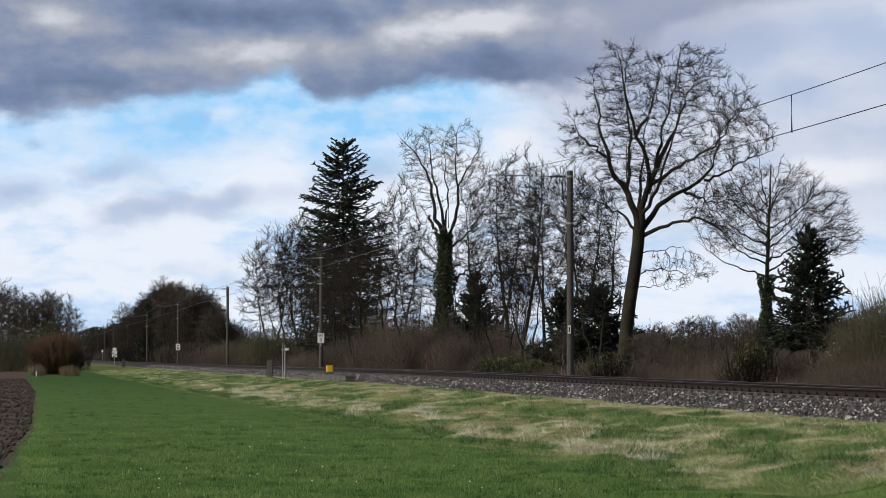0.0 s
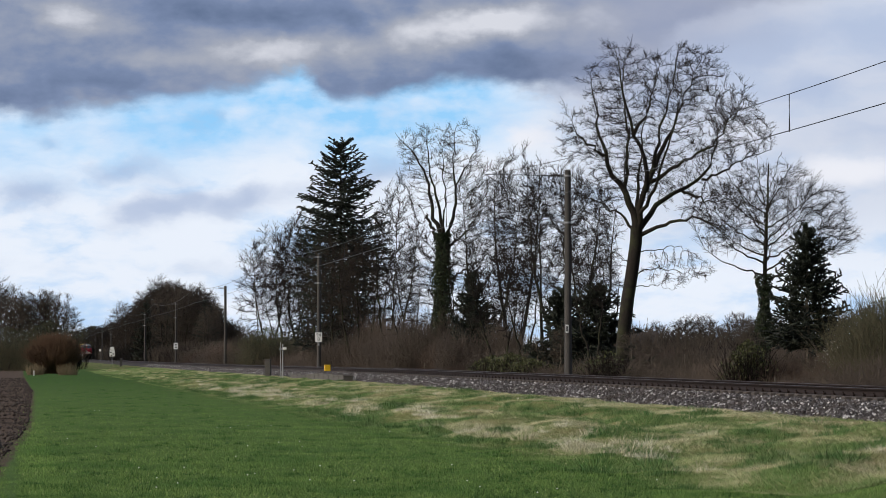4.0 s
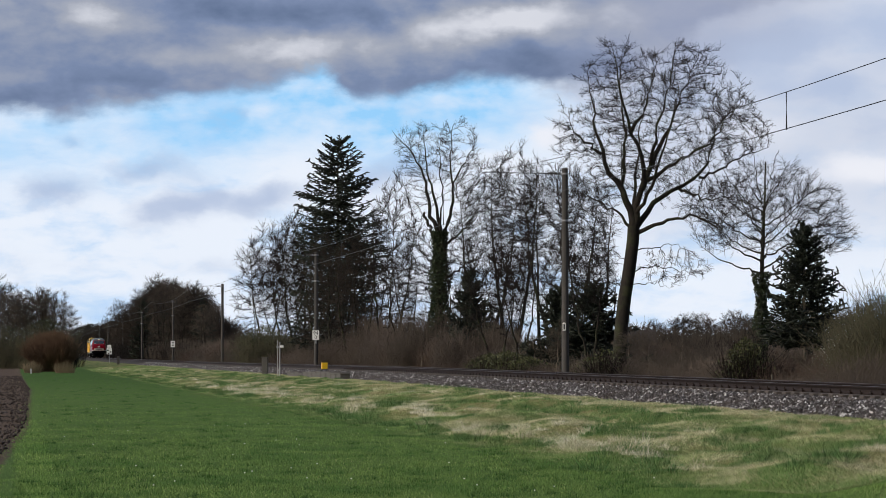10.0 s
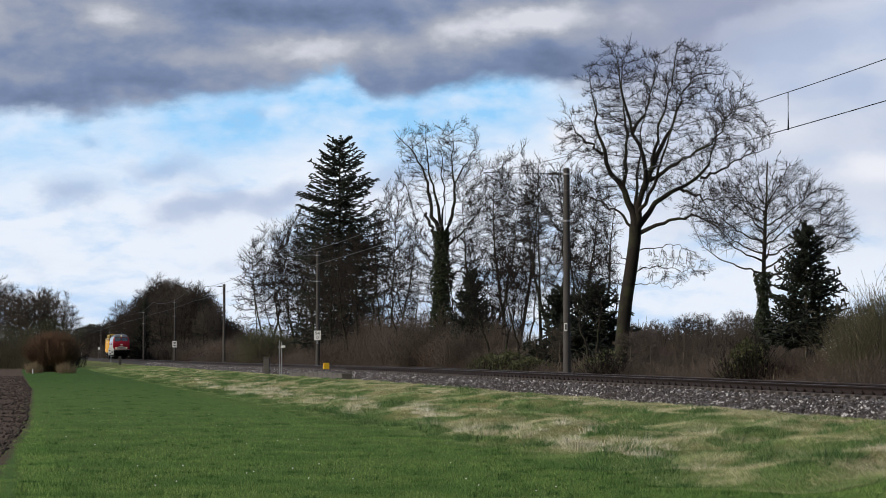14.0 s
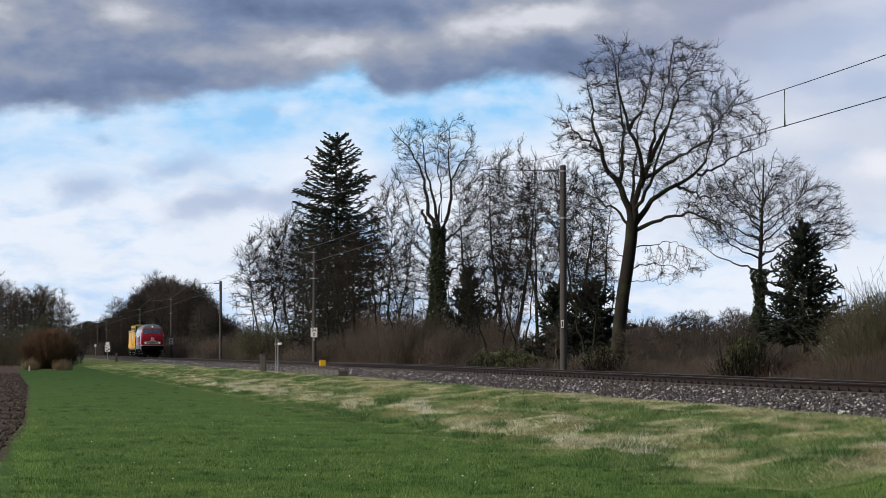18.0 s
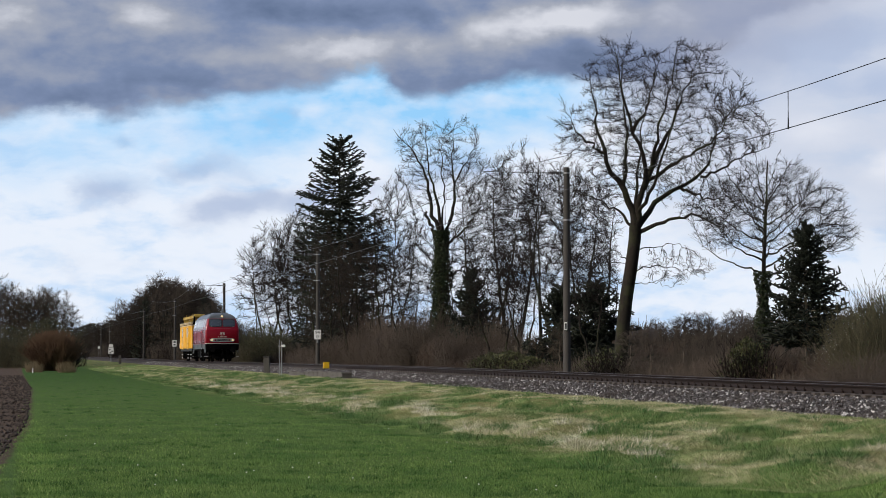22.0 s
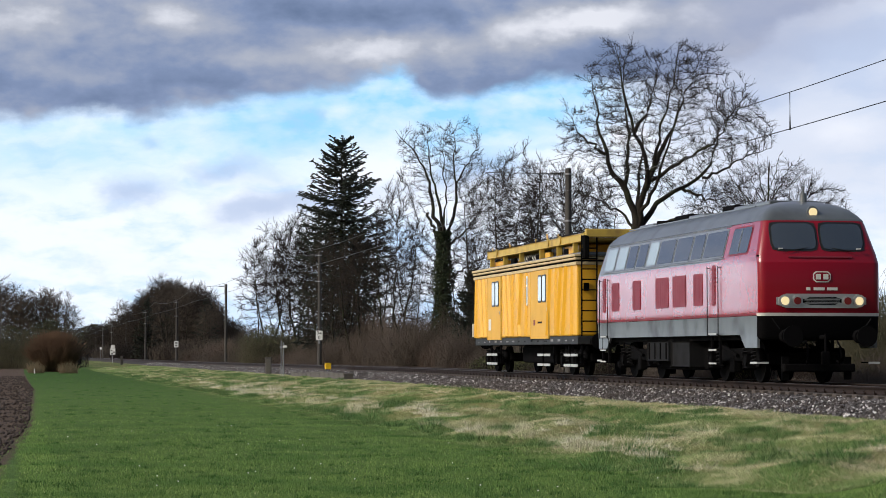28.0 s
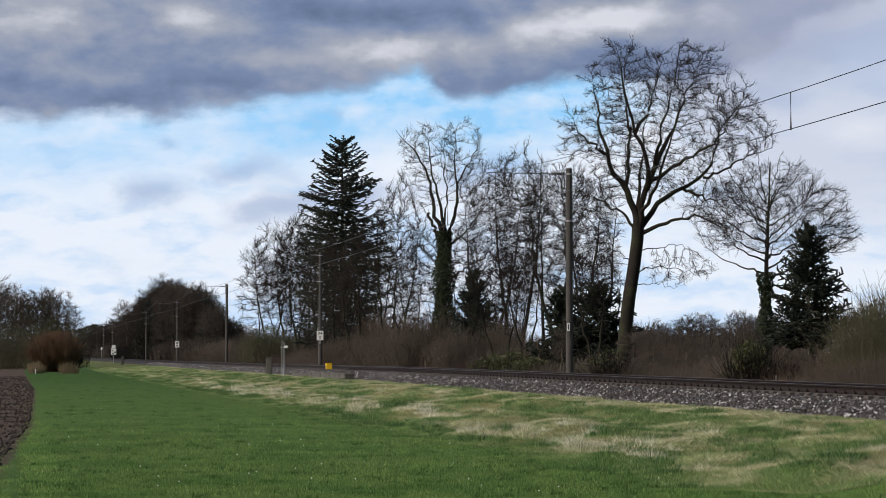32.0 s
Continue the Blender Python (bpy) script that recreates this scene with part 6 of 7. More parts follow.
def buffers(parent, x, e, z=1.06):
    for s in (-1, 1):
        bm = bmesh.new()
        rod(bm, (x, s * .875, z), (x + e * .38, s * .875, z), .125, .115, 16)
        rod(bm, (x + e * .05, s * .875, z), (x + e * .22, s * .875, z), .155, .15, 16)
        bf = part("buffer", bm, M_DARK, parent)
        bm = bmesh.new()
        rod(bm, (x + e * .38, s * .875, z), (x + e * .60, s * .875, z), .08, .10, 14)
        disc(bm, (x + e * .60, s * .875, z), (1, 0, 0), .235, .045, 26)
        part("buffer_plate", bm, M_DARK, bf, "greasy round buffer plate")
    bm = bmesh.new()
    rod(bm, (x, 0, z - .02), (x + e * .30, 0, z - .02), .06, .04, 8)
    rod(bm, (x + e * .28, 0, z + .06), (x + e * .28, 0, z - .5), .03, .03, 8)
    box(bm, min(x + e * .2, x + e * .32), max(x + e * .2, x + e * .32), -.09, .09, z - .62, z - .34, .02)
    part("coupling_hook", bm, M_DARK, parent)
    for s in (-1, 1):
        P = np.array([[[x, s * .38, z - .1], [x + e * .16, s * .39, z - .25], [x + e * .2, s * .4, z - .45], [x + e * .1, s * .38, z - .62], [x + e * .02, s * .36, z - .55]]])
        part("brake_hose", mesh_np("brake_hose", *tubes(P, np.full((1, 5), .025), 6)), M_DARK, parent)


def build_loco():
    loco = thing("diesel_locomotive", "red diesel locomotive with grey roof and lit headlamps", "locomotive")
    body = shell("body", 1.58, 2.86, lambda c: np.abs(c[:, 0]) <= 7.5, M_RED, loco, "pale reflecting red sides")
    for e, nm in ((1, "nose"), (-1, "tail")):
        shell(nm, 1.58, 2.74, lambda c: e * c[:, 0] > 7.5, M_RED_SHADED, loco, "rounded red cab front, toned darker for its shade")
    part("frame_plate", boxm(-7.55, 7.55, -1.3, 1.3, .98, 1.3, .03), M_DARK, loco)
    for e in (1, -1):
        shell("cab_face", 2.74, 3.73, lambda c: e * c[:, 0] > np.where(c[:, 2] < 2.86, 7.5, 6.95), M_RED_HALFLIT, loco, "red sloping cab front")
    for sd in (1, -1):
        shell("cab_side", 2.86, 3.73, lambda c: (c[:, 0] > 5.0) & (c[:, 0] <= 6.95) & (sd * c[:, 1] > 0), M_RED, loco, "red cab side")
    shell("window_band", 2.86, 3.73, lambda c: (c[:, 0] <= 5.0) & (c[:, 0] >= -6.95), M_BAND, loco, "light grey band with windows")
    roof = shell("roof", 3.73, 4.22, None, M_GREY, loco, "weathered grey roof", cap=True, grow=.004)
    for e in (1, -1):
        shell("stripe", 1.52, 1.59, lambda c: e * c[:, 0] >= 7.0, M_TRIM, loco, "off-white front stripe", grow=.006)
    shell("side_stripe", 1.535, 1.585, lambda c: np.abs(c[:, 0]) < 7.0, M_REDMATT, loco, "dark red sill line", grow=.006)
    shell("skirt", 1.1, 1.525, lambda c: np.abs(c[:, 0]) < 7.1, M_SKIRT, loco, "weathered grey skirt")
    for e in (1, -1):
        shell("front_skirt", 1.0, 1.525, lambda c: e * c[:, 0] >= 7.1, M_DARK, loco, "black buffer beam")
    shell("gutter", 3.70, 3.745, None, M_GREY, loco, "dark roof gutter", grow=.012)
    for s in (-1, 1):
        for u0, u1 in ((-5.8, -5.0), (-3.5, -2.7), (-1.15, .07), (.5, 1.7), (2.4, 3.15)):
            lv = part("louvre", side_panel(u0, u1, 1.83, 2.62, s, .014), M_REDMATT, body, "matt red louvre panel")
            for k in range(6):
                x = u0 + .1 + (u1 - u0 - .2) * k / 5
                part("louvre_blade", boxm(x - .006, x + .006, s * (body_w(2.2) + .010), s * (body_w(2.2) + .0165), 1.90, 2.55), M_REDMATT, lv)
        for u0, u1, mt in ((-6.8, -5.75, M_PANE), (-5.5, -4.55, M_PANE), (-4.35, -3.5, M_GLASS), (-3.3, -2.45, M_GLASS), (-2.2, -1.35, M_PANE), (-1.15, .25, M_GLASS), (.45, 1.8, M_GLASS), (2.0, 2.9, M_GLASS), (3.1, 4.75, M_GLASS), (5.25, 6.65, M_GLASS)):
            fr = part("window", side_panel(u0 - .06, u1 + .06, 2.95, 3.63, s, .010), M_BAND if u0 < 5 else M_REDMATT, loco)
            part("pane", side_panel(u0, u1, 2.99, 3.59, s, .018), mt, fr, "tinted glass" if mt is M_GLASS else "glass coloured pale for mirrored sky")
        for z in (2.905, 3.665):
            part("band_trim", side_panel(-7.0, 4.9, z, z + .028, s, .012, 0, .02), M_SILVER, loco, "bright trim strip along the window band")
        part("cab_window_bar", side_panel(5.9, 5.97, 3.03, 3.55, s, .026), M_SILVER, loco)
        for d0 in (3.72, -7.05):
            dr = part("door", side_panel(d0 + .05, d0 + .77, 1.62, 2.84, s, .006), M_RED, loco, "red side door with a narrow grille")
            part("door_grille", side_panel(d0 + .24, d0 + .54, 1.80, 2.78, s, .010), M_REDMATT, dr, "dark red door grille")
            for k in range(9):
                part("door_louvre", boxm(d0 + .26, d0 + .52, s * 1.462, s * 1.484, 1.85 + .1 * k, 1.90 + .1 * k), M_REDMATT, dr)
            for u in (d0 - .04, d0 + .86):
                bm = rodm((u, s * 1.50, 1.08), (u, s * 1.50, 2.75), .012, None, 6)
                for z in (1.1, 2.72):
                    rod(bm, (u, s * 1.44, z), (u, s * 1.50, z), .010, None, 6)
                part("handrail", bm, M_DARK, loco, "dark door handrail")
            for z in (.42, .74, 1.12):
                st = part("step", boxm(d0 + .1, d0 + .72, s * 1.36, s * 1.5, z, z + .025), M_DARK, loco)
                part("step_edge", boxm(d0 + .1, d0 + .72, s * 1.501, s * 1.512, z - .004, z + .035), M_HANDLE, st, "white painted step edge")
            part("step_hanger", boxm(d0 + .05, d0 + .10, s * 1.38, s * 1.44, .40, 1.1), M_DARK, loco)
            part("step_hanger", boxm(d0 + .72, d0 + .77, s * 1.38, s * 1.44, .40, 1.1), M_DARK, loco)
        part("battery_box", boxm(-2.35, -.2, s * 1.02, s * 1.36, .48, .98, .03), M_BOXGREY, loco, "dark grey equipment box")
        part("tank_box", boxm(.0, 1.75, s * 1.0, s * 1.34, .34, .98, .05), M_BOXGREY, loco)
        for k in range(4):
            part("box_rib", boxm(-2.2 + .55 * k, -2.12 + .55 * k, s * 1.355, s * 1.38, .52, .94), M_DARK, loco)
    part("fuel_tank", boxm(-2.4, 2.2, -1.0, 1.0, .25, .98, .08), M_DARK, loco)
    for e in (1, -1):
        for s in (-1, 1):
            y0, y1 = (.07, 1.08) if s > 0 else (-1.08, -.07)
            fw = part("windscreen", front_panel(y0 - .05, y1 + .05, 2.99, 3.67, e, .010, .05, .07), M_BLACK, loco, "rubber-framed windscreen")
            part("pane", front_panel(y0, y1, 3.03, 3.63, e, .022, .04, .08), M_SCREEN, fw, "dark glass mirroring the clouds")
            ym = (y0 + y1) / 2
            part("wiper", rodm((e * (front_x(ym, 3.0) + .05), ym + s * .25, 2.98), (e * (front_x(ym, 3.1) + .05), ym - s * .30, 3.07), .010, None, 5), M_BLACK, fw)
            # small off-white bar modelled for the glint at the foot of the pane
            part("pane_glint", boxm(min(e * (front_x(ym, 3.03) + .02), e * (front_x(ym, 3.03) + .05)), max(e * (front_x(ym, 3.03) + .02), e * (front_x(ym, 3.03) + .05)), y1 - .2 if s > 0 else y0 + .1, y1 - .1 if s > 0 else y0 + .2, 3.035, 3.06), M_TRIM, fw)
        part("wiper_rail", front_panel(-.75, .75, 2.84, 2.875, e, .03, .03, .0), M_REDMATT, loco)
        band = part("lamp_band", front_panel(-1.07, 1.07, 1.70, 2.02, e, .03, .05, .26, 11), M_SILVER, loco, "silver lamp surround")
        part("grille", front_panel(-.46, .46, 1.77, 1.95, e, .036, .02, .12), M_DARK, band, "dark ventilation grille")
        for k in range(5):
            part("grille_bar", front_panel(-.42, .42, 1.79 + .032 * k, 1.80 + .032 * k, e, .045, .012, .0), M_SILVER, band)
        for s in (-1, 1):
            x = e * (front_x(.87, 1.86) + .04)
            ring_ob = part("headlamp", disc(bmesh.new(), (x, s * .885, 1.86), (1, 0, 0), .145, .06, 24), M_SILVER, band)
            part("lens", disc(bmesh.new(), (x + e * .035, s * .885, 1.86), (1, 0, 0), .095, .03, 24), M_LAMP if e > 0 else M_PANE, ring_ob, "glowing headlamp lens" if e > 0 else "unlit lens")
            x = e * (front_x(.6, 1.86) + .04)
            tl = part("tail_lamp", disc(bmesh.new(), (x, s * .60, 1.86), (1, 0, 0), .115, .05, 20), M_SILVER, band)
            part("lens", disc(bmesh.new(), (x + e * .03, s * .60, 1.86), (1, 0, 0), .085, .03, 20), M_TAIL, tl, "unlit red lens")
        x = e * (front_x(0, 3.92) + .02)
        tp = part("top_lamp", disc(bmesh.new(), (x, 0, 3.90), (1, 0, 0.1), .135, .16, 20), M_GREY, loco)
        part("lens", disc(bmesh.new(), (x + e * .09, 0, 3.90), (1, 0, 0), .10, .03, 20), M_LAMP if e > 0 else M_PANE, tp, "glowing top lamp lens" if e > 0 else "unlit lens")
        # emblem and running number, as plain shapes
        z = 2.40
        pl = part("emblem", front_panel(-.21, .21, z - .12, z + .13, e, .014, .02, .06), M_TRIM, loco, "small pale framed emblem")
        part("emblem_field", front_panel(-.185, .185, z - .095, z + .105, e, .020, .02, .05), M_RED_SHADED, pl)
        for y in (-.09, .09):
            part("emblem_bar", front_panel(y - .06, y + .06, z - .055, z + .065, e, .026, .02, .0, 3), M_TRIM, pl)
        for y0, y1 in ((-.37, -.28), (-.2, .06), (.12, .37)):
            part("number_bar", front_panel(y0, y1, 2.10, 2.165, e, .014, .02, .0, 3), M_TRIM, loco)
        buffers(loco, e * 7.70, e)
        part("rail_guard", boxm(min(e * 7.35, e * 7.6), max(e * 7.35, e * 7.6), -.85, .85, .26, .44, .03), M_DARK, loco)
        for s in (-1, 1):
            part("guard_iron", boxm(min(e * 7.3, e * 7.38), max(e * 7.3, e * 7.38), s * .75 - .08, s * .75 + .08, .08, .6), M_DARK, loco)
            part("corner_step", boxm(min(e * 7.0, e * 7.5), max(e * 7.0, e * 7.5), s * 1.20, s * 1.46, .45, .48), M_DARK, loco)
            part("step_edge", boxm(min(e * 7.0, e * 7.5), max(e * 7.0, e * 7.5), s * 1.461, s * 1.475, .44, .485), M_HANDLE, loco, "white painted step edge")
            part("step_front", boxm(min(e * 7.5, e * 7.514), max(e * 7.5, e * 7.514), s * 1.2 if s > 0 else -1.46, 1.46 if s > 0 else -1.2, .44, .485), M_HANDLE, loco, "white painted step edge")
            bm = bmesh.new()
            vs = [bm.verts.new((e * u, s * y, z)) for y in (1.37, 1.435) for u, z in ((7.42, 1.105), (7.42, .80), (6.5, .80), (6.1, 1.105))]
            for f in ((0, 1, 2, 3), (4, 5, 6, 7), (0, 1, 5, 4), (1, 2, 6, 5), (2, 3, 7, 6), (3, 0, 4, 7)):
                bm.faces.new([vs[i] for i in f])
            bmesh.ops.recalc_face_normals(bm, faces=bm.faces)
            part("corner_plate", bm, M_SKIRT, loco, "grey skirt end plate")
            bm = rodm((e * (front_x(1.0, 1.4) + .06), s * 1.0, 1.22), (e * (front_x(1.0, 1.4) + .06), s * 1.18, 1.46), .014, None, 6)
            part("shunter_rail", bm, M_BOXGREY, loco)
        bogie(loco, e * 4.3, 2.8, .5)
    # roof fittings
    part("horn", rodm((6.2, .1, 4.14), (6.2, .1, 4.40), .10, .08, 12), M_GREY, roof)
    part("aerial", rodm((6.2, .1, 4.40), (6.2, .1, 4.56), .03, .02, 8), M_GREY, roof)
    for u, w in ((1.9, .5), (-2.4, .65)):
        part("exhaust", boxm(u - w, u + w, -.42, .42, 4.16, 4.36, .06), M_DARK, roof, "soot-black exhaust box")
    for u in (-5.2, -.2, 3.8, 5.1):
        part("roof_hatch", boxm(u - .75, u + .75, -.62, .62, 4.13, 4.25, .04), M_GREY, roof)
    part("fan_grille", disc(bmesh.new(), (-4.0, 0, 4.23), (0, 0, 1), .62, .1, 28), M_DARK, roof)
    for s in (-1, 1):
        part("roof_rail", rodm((-6.0, s * .88, 4.12), (5.6, s * .88, 4.12), .02, None, 6), M_GREY, roof)
    loco.scale = (1.0, 1.02, 1.028)
    return loco


def rounded_plate(u0, u1, y0, y1, z0, z1, rad=.08):
    """An upright plate with rounded corners, between the depths y0 and y1."""
    bm = bmesh.new()
    ring_pts = []
    for cx, cz, a0 in ((u1 - rad, z1 - rad, 0), (u0 + rad, z1 - rad, 90), (u0 + rad, z0 + rad, 180), (u1 - rad, z0 + rad, 270)):
        for a in (0, 30, 60, 90):
            ring_pts.append((cx + rad * math.cos(radians(a0 + a)), cz + rad * math.sin(radians(a0 + a))))
    rows = [[bm.verts.new((x, y, z)) for x, z in ring_pts] for y in (y0, y1)]
    n = len(ring_pts)
    for row in rows:
        bm.faces.new(row)
    for i in range(n):
        j = (i + 1) % n
        bm.faces.new((rows[0][i], rows[0][j], rows[1][j], rows[1][i]))
    bmesh.ops.recalc_face_normals(bm, faces=bm.faces)
    return bm


def build_wagon():
    wag = thing("catenary_maintenance_wagon", "yellow catenary maintenance wagon with a working platform on its roof", "railway wagon")
    body = part("body", boxm(-8.0, 8.0, -1.42, 1.42, 1.22, 3.50, .05), M_YELLOW, wag)
    part("sole_bar", boxm(-8.0, 8.0, -1.40, 1.40, .96, 1.22, .02), M_SOLE, wag, "dark grey side sill")
    roof = part("roof", boxm(-8.12, 8.12, -1.36, 1.36, 3.66, 3.80, .06), M_GREY, wag, "grey flat roof")
    for z0, z1, o, mt in ((3.40, 3.50, .05, M_CORNICE), (3.50, 3.56, .01, M_DARK), (3.56, 3.63, .07, M_CORNICE), (3.63, 3.66, .03, M_DARK), (3.66, 3.74, .10, M_CORNICE)):
        part("cornice", boxm(-8.0 - o, 8.0 + o, -1.42 - o, 1.42 + o, z0, z1, .015), mt, wag)
    rng = random.Random(31)
    for s in (-1, 1):
        # sloping stiffening ribs between doors
        for k in range(22):
            u = -7.75 + .72 * k
            if -6.0 < u < -3.0 or 1.3 < u < 4.45:
                continue
            lean = (.44 if u < 0 else -.44) if k % 3 else 0.0
            part("rib", rodm((u + lean, s * 1.42, 1.26), (u, s * 1.42, 3.40), .085, .075 if lean else .05, 4), M_YELLOW, body)
            if k % 3 == 0:
                for z in (1.6, 1.9, 2.2, 2.5, 2.8, 3.1):
                    part("rivet", boxm(u + .10, u + .14, s * 1.42, s * 1.436, z, z + .05), M_YELLOWOLD, body)
        for k in range(16):
            u = -7.4 + .98 * k
            part("frame_mark", boxm(u, u + rng.uniform(.12, .4), s * 1.401, s * 1.407, 1.06, 1.06 + rng.uniform(.03, .09)), M_FADED if rng.random() < .5 else M_BOXGREY, wag)
        for d0, d1, w0, w1 in ((-5.55, -3.2, -4.77, -3.5), (1.6, 4.25, 2.7, 3.95)):
            dr = part("door", boxm(d0, d1, s * 1.40, s * 1.445, 1.16, 3.42, .012), M_YELLOWOLD, body, "faded yellow door with two panes")
            part("door_edge", boxm(d1, d1 + .022, s * 1.40, s * 1.456, 1.16, 3.42), M_YELLOWDIRTY, dr)
            part("door_handle", boxm(d1 - .16, d1 - .10, s * 1.446, s * 1.48, 2.05, 2.16), M_SILVER, dr)
            m = (w0 + w1) / 2
            for a, b in ((w0 + .04, m - .03), (m + .03, w1 - .04)):
                wd = part("window", rounded_plate(a, b, s * 1.440, s * 1.460, 2.34, 3.24, .10), M_BLACK, dr, "dark rubber window seal")
                part("pane", rounded_plate(a + .05, b - .05, s * 1.456, s * 1.466, 2.39, 3.19, .08), M_PANE, wd, "glass coloured pale for mirrored sky")
        wd = part("narrow_window", rounded_plate(.72, 1.14, s * 1.42, s * 1.445, 2.28, 3.28, .10), M_TRIM, body, "narrow white-framed window")
        for z0, z1 in ((2.36, 2.92), (2.98, 3.20)):
            part("pane", rounded_plate(.79, 1.07, s * 1.44, s * 1.452, z0, z1, .05), M_PANE, wd, "glass coloured pale for mirrored sky")
        part("notice", boxm(-.3, -.1, s * 1.42, s * 1.432, 2.45, 2.55), M_DARK, body)
        part("notice", boxm(2.08, 2.28, s * 1.446, s * 1.455, 1.60, 1.78), M_REDMATT, body, "small red notice plate")
        part("notice", boxm(2.7, 3.3, s * 1.446, s * 1.455, 1.66, 1.72), M_BOXGREY, body)
        part("notice", boxm(-5.3, -4.9, s * 1.446, s * 1.455, 1.5, 1.9), M_TRIM, body, "pale notice plate")
        part("tail_bracket", boxm(-8.02, -7.85, s * 1.42, s * 1.50, 1.3, 1.75, .02), M_TRIM, wag)
        for u in (-5.6, 2.7, 6.4):
            for z in (.30, .62):
                st = part("step", boxm(u - .1, u + 1.7, s * 1.2, s * 1.42, z, z + .03), M_DARK, wag)
                part("step_tread", boxm(u - .1, u + .75, s * 1.421, s * 1.44, z - .03, z + .05), M_HANDLE, st, "worn white step")
                part("step_tread", boxm(u + .85, u + 1.7, s * 1.421, s * 1.44, z - .03, z + .05), M_HANDLE, st, "worn white step")
            for x in (u, u + 1.6):
                part("step_hanger", boxm(x - .03, x + .03, s * 1.24, s * 1.3, .3, .97), M_DARK, wag)
        # roof platform side beam with posts
        bm = boxm(-6.6, 8.1, s * 1.08, s * 1.20, 4.14, 4.38, .03)
        beam = part("platform_beam", bm, M_YELLOWDIRTY, wag, "yellow platform beam")
        for u in (-6.2, -3.9, -1.2, 1.9, 4.4, 6.6, 7.8):
            part("post", boxm(u - .06, u + .06, s * 1.06, s * 1.18, 3.78, 4.15, .02), M_YELLOWDIRTY, wag)
            part("gusset", rodm((u - .3, s * 1.12, 3.82), (u, s * 1.12, 4.14), .03, None, 6), M_YELLOWOLD, wag)
        for u in (-5.0, 3.2, 4.9):
            part("lug", disc(bmesh.new(), (u, s * 1.22, 4.30), (0, 1, 0), .13, .05, 14), M_YELLOWDIRTY, beam)
        for z in (4.42,):
            part("rail", rodm((-6.6, s * 1.1, z), (8.1, s * 1.1, z + .03), .018, None, 6), M_BOXGREY, wag, "folded guard rail")
        for k in range(13):
            u = -6.5 + 1.18 * k + .3 * rng.random()
            part("rail_post", rodm((u, s * 1.1, 4.38), (u + .12 * rng.random(), s * 1.1, 4.43 + .10 * rng.random()), .018, None, 5), M_BOXGREY if k % 3 else M_YELLOWOLD, wag)
    part("platform_deck", boxm(-6.6, 8.1, -1.08, 1.08, 4.16, 4.24, .02), M_YELLOWDIRTY, wag, "faded platform deck")
    part("end_beam", boxm(8.1, 8.3, -1.2, 1.2, 4.24, 4.50, .03), M_YELLOWDIRTY, wag, "yellow platform end beam")
    part("tool_box", boxm(4.6, 6.6, -1.0, 1.0, 3.80, 4.10, .03), M_YELLOW, wag)
    part("tool_box", boxm(-6.4, -4.6, -1.0, 1.0, 3.80, 4.02, .03), M_YELLOW, wag)
    part("lift_drum", rodm((-2.3, -.55, 3.96), (-2.3, .55, 3.96), .16, None, 16), M_DARK, wag)
    for k in range(26):
        x = -2.1 + .16 * k
        part("lift_spring", disc(bmesh.new(), (x, -.86, 3.95), (1, .35, .2), .13, .05, 10), M_BOXGREY if k % 2 else M_TRIM, wag)
    for k in range(5):
        part("insulator", disc(bmesh.new(), (2.4 + .4 * k, -.8, 4.0), (0, 0, 1), .10, .26, 10), M_INSUL, wag)
    for k in range(14):
        a = Vector((rng.uniform(-6, 7.5), rng.uniform(-1.0, -.3), 4.28))
        b = a + Vector((rng.uniform(-1.2, 1.2), rng.uniform(-.3, .3), rng.uniform(.05, .4)))
        part("tool_bar", rodm(a, b, .03, None, 6), (M_YELLOWOLD, M_BOXGREY, M_DARK)[k % 3], wag)
    for k in range(8):
        x = -3.4 + 1.35 * k
        part("roof_fitting", boxm(x, x + rng.uniform(.2, .7), -1.04, -.9, 3.8, 3.8 + rng.uniform(.1, .26), .02), (M_DARK, M_YELLOWOLD, M_BOXGREY)[k % 3], wag)
    # ladder on the end wall
    for y in (-1.30, -.82):
        part("ladder_rail", rodm((8.12, y, 1.2), (8.12, y, 4.3), .025, None, 6), M_DARK, wag)
    for k in range(9):
        part("ladder_rung", rodm((8.12, -1.30, 1.35 + .32 * k), (8.12, -.82, 1.35 + .32 * k), .02, None, 6), M_DARK, wag)
    part("end_door", boxm(8.0, 8.03, -.35, .45, 1.3, 3.3, .01), M_YELLOWOLD, body)
    part("end_lamp", boxm(8.0, 8.08, -1.22, -1.05, 2.6, 2.85, .02), M_DARK, body)
    part("end_frame", boxm(8.0, 8.30, -1.25, -1.1, 3.6, 4.3, .02), M_DARK, wag)
    part("end_frame", boxm(8.0, 8.30, 1.1, 1.25, 3.6, 4.3, .02), M_DARK, wag)
    part("brake_gear", boxm(-2.6, 2.6, -.8, .8, .35, .96, .1), M_DARK, wag)
    for e in (1, -1):
        buffers(wag, e * 7.98, e)
        bogie(wag, e * 5.9, 1.9, .46)
    return wag


loco = build_loco()
wagon = build_wagon()
build_sleepers(track)


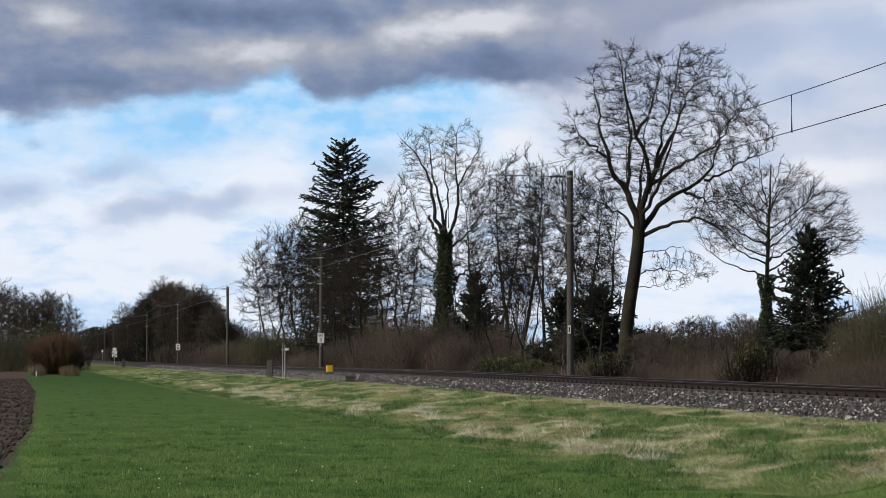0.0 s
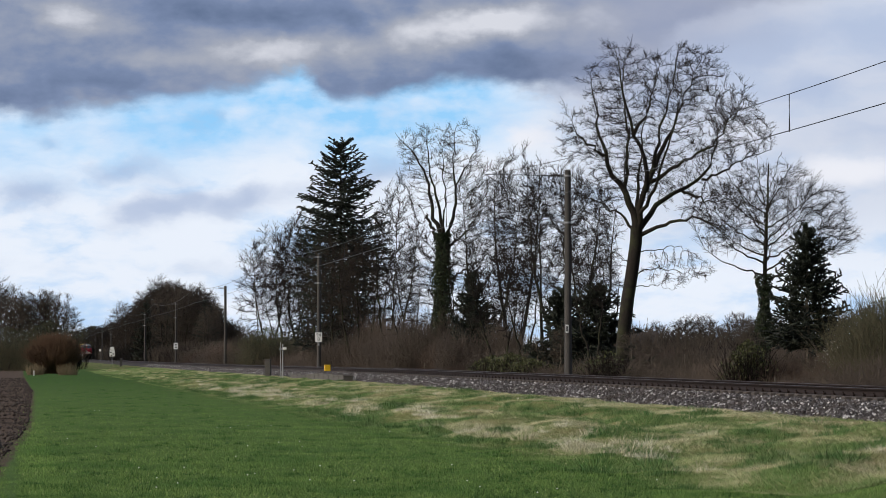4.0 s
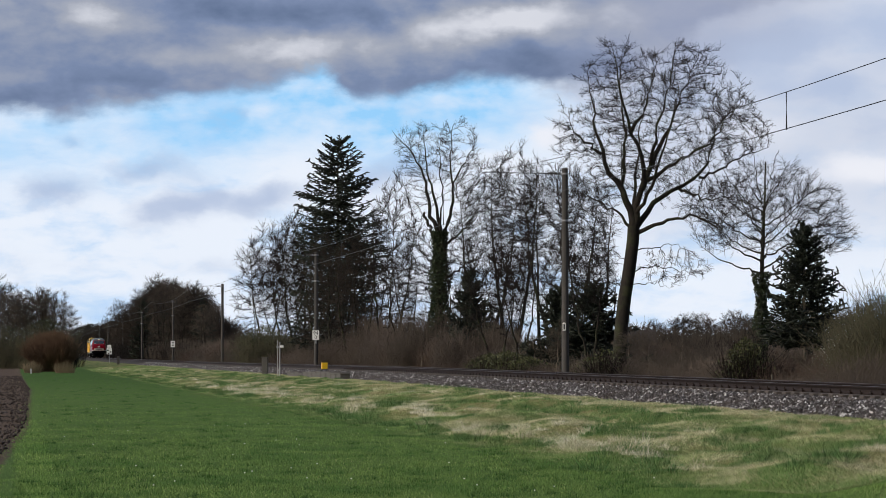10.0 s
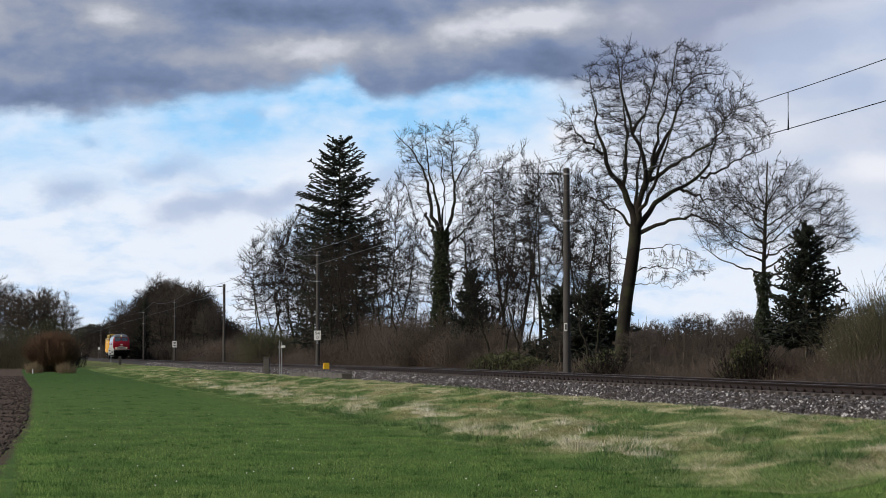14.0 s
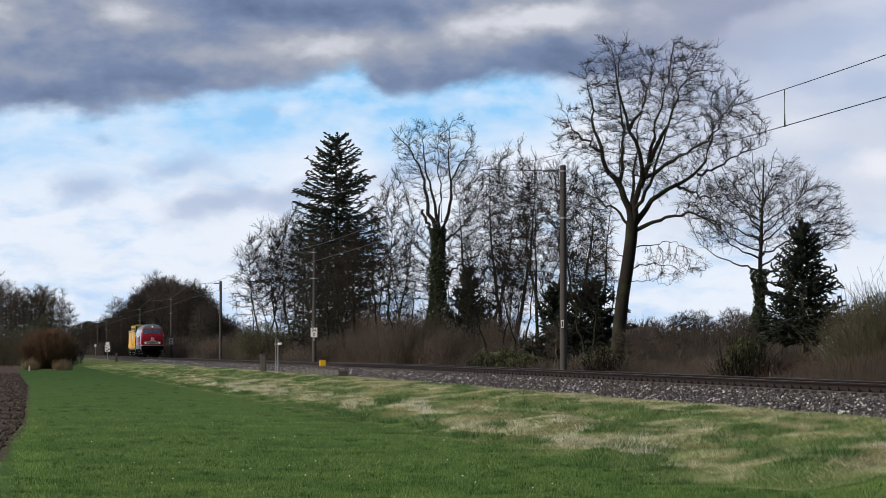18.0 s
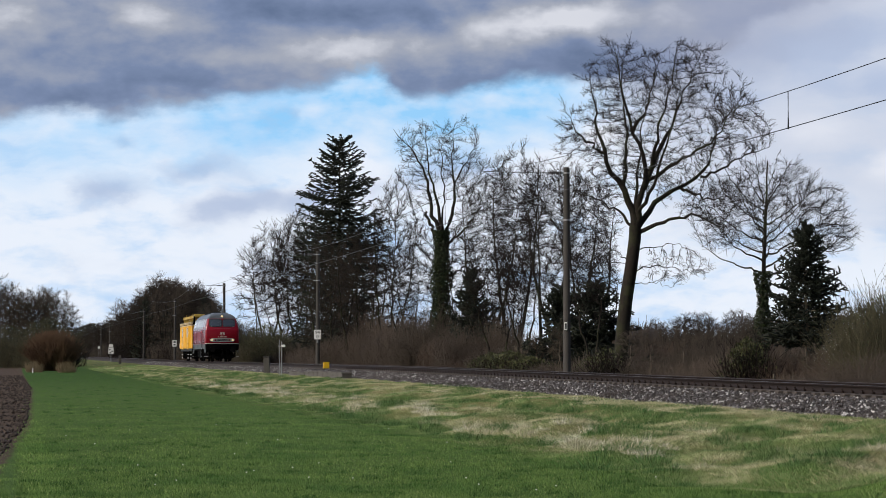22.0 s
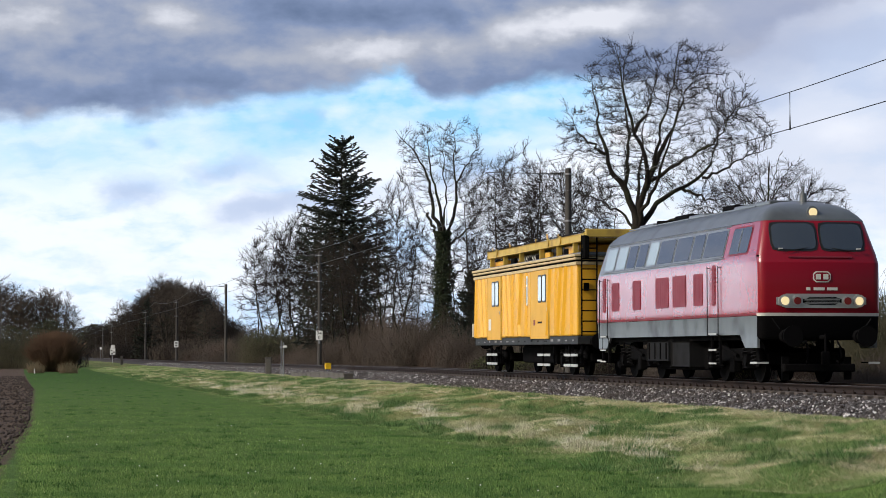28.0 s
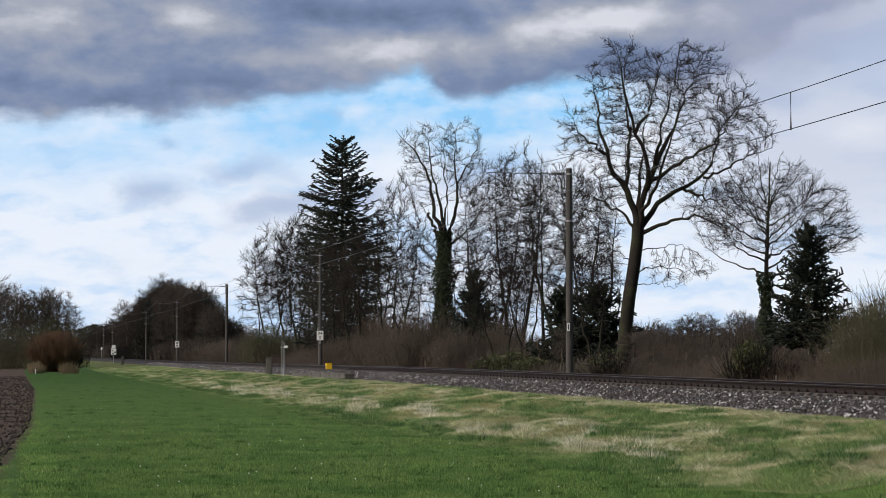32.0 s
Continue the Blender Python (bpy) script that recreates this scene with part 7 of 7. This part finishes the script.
def motions():
    """The train comes at an even speed; the clouds drift to one side."""
    def rows(back):
        out = []
        for i in range(33):
            t = float(i)
            y = 54.5 + 25.4 * (28.0 - t) + back * COS - float(np.interp(t, [26, 28, 29, 30, 32], [0, .1, .75, 1.25, 2.2]))
            a, b = spot(y + 4, 0), spot(y - 4, 0)
            turn = math.degrees(math.atan2(b.y - a.y, b.x - a.x))
            grade = math.degrees(math.atan2(float(rail_z(y - 4) - rail_z(y + 4)), 8.0))
            p = spot(y, 0, float(rail_z(y)))
            out.append((t, Matrix.Translation(p) @ pose(0, 0, 0.004, 0, -grade, turn)))
        return out

    walk(loco, rows(7.8))
    walk(wagon, rows(26.1))
    walk(sky, [(0.0, pose(0, 0, EYE_Z)), (16.0, pose(0, 0, EYE_Z, 0, 0, -1.62)), (32.0, pose(0, 0, EYE_Z, 0, 0, -3.24))])


motions()
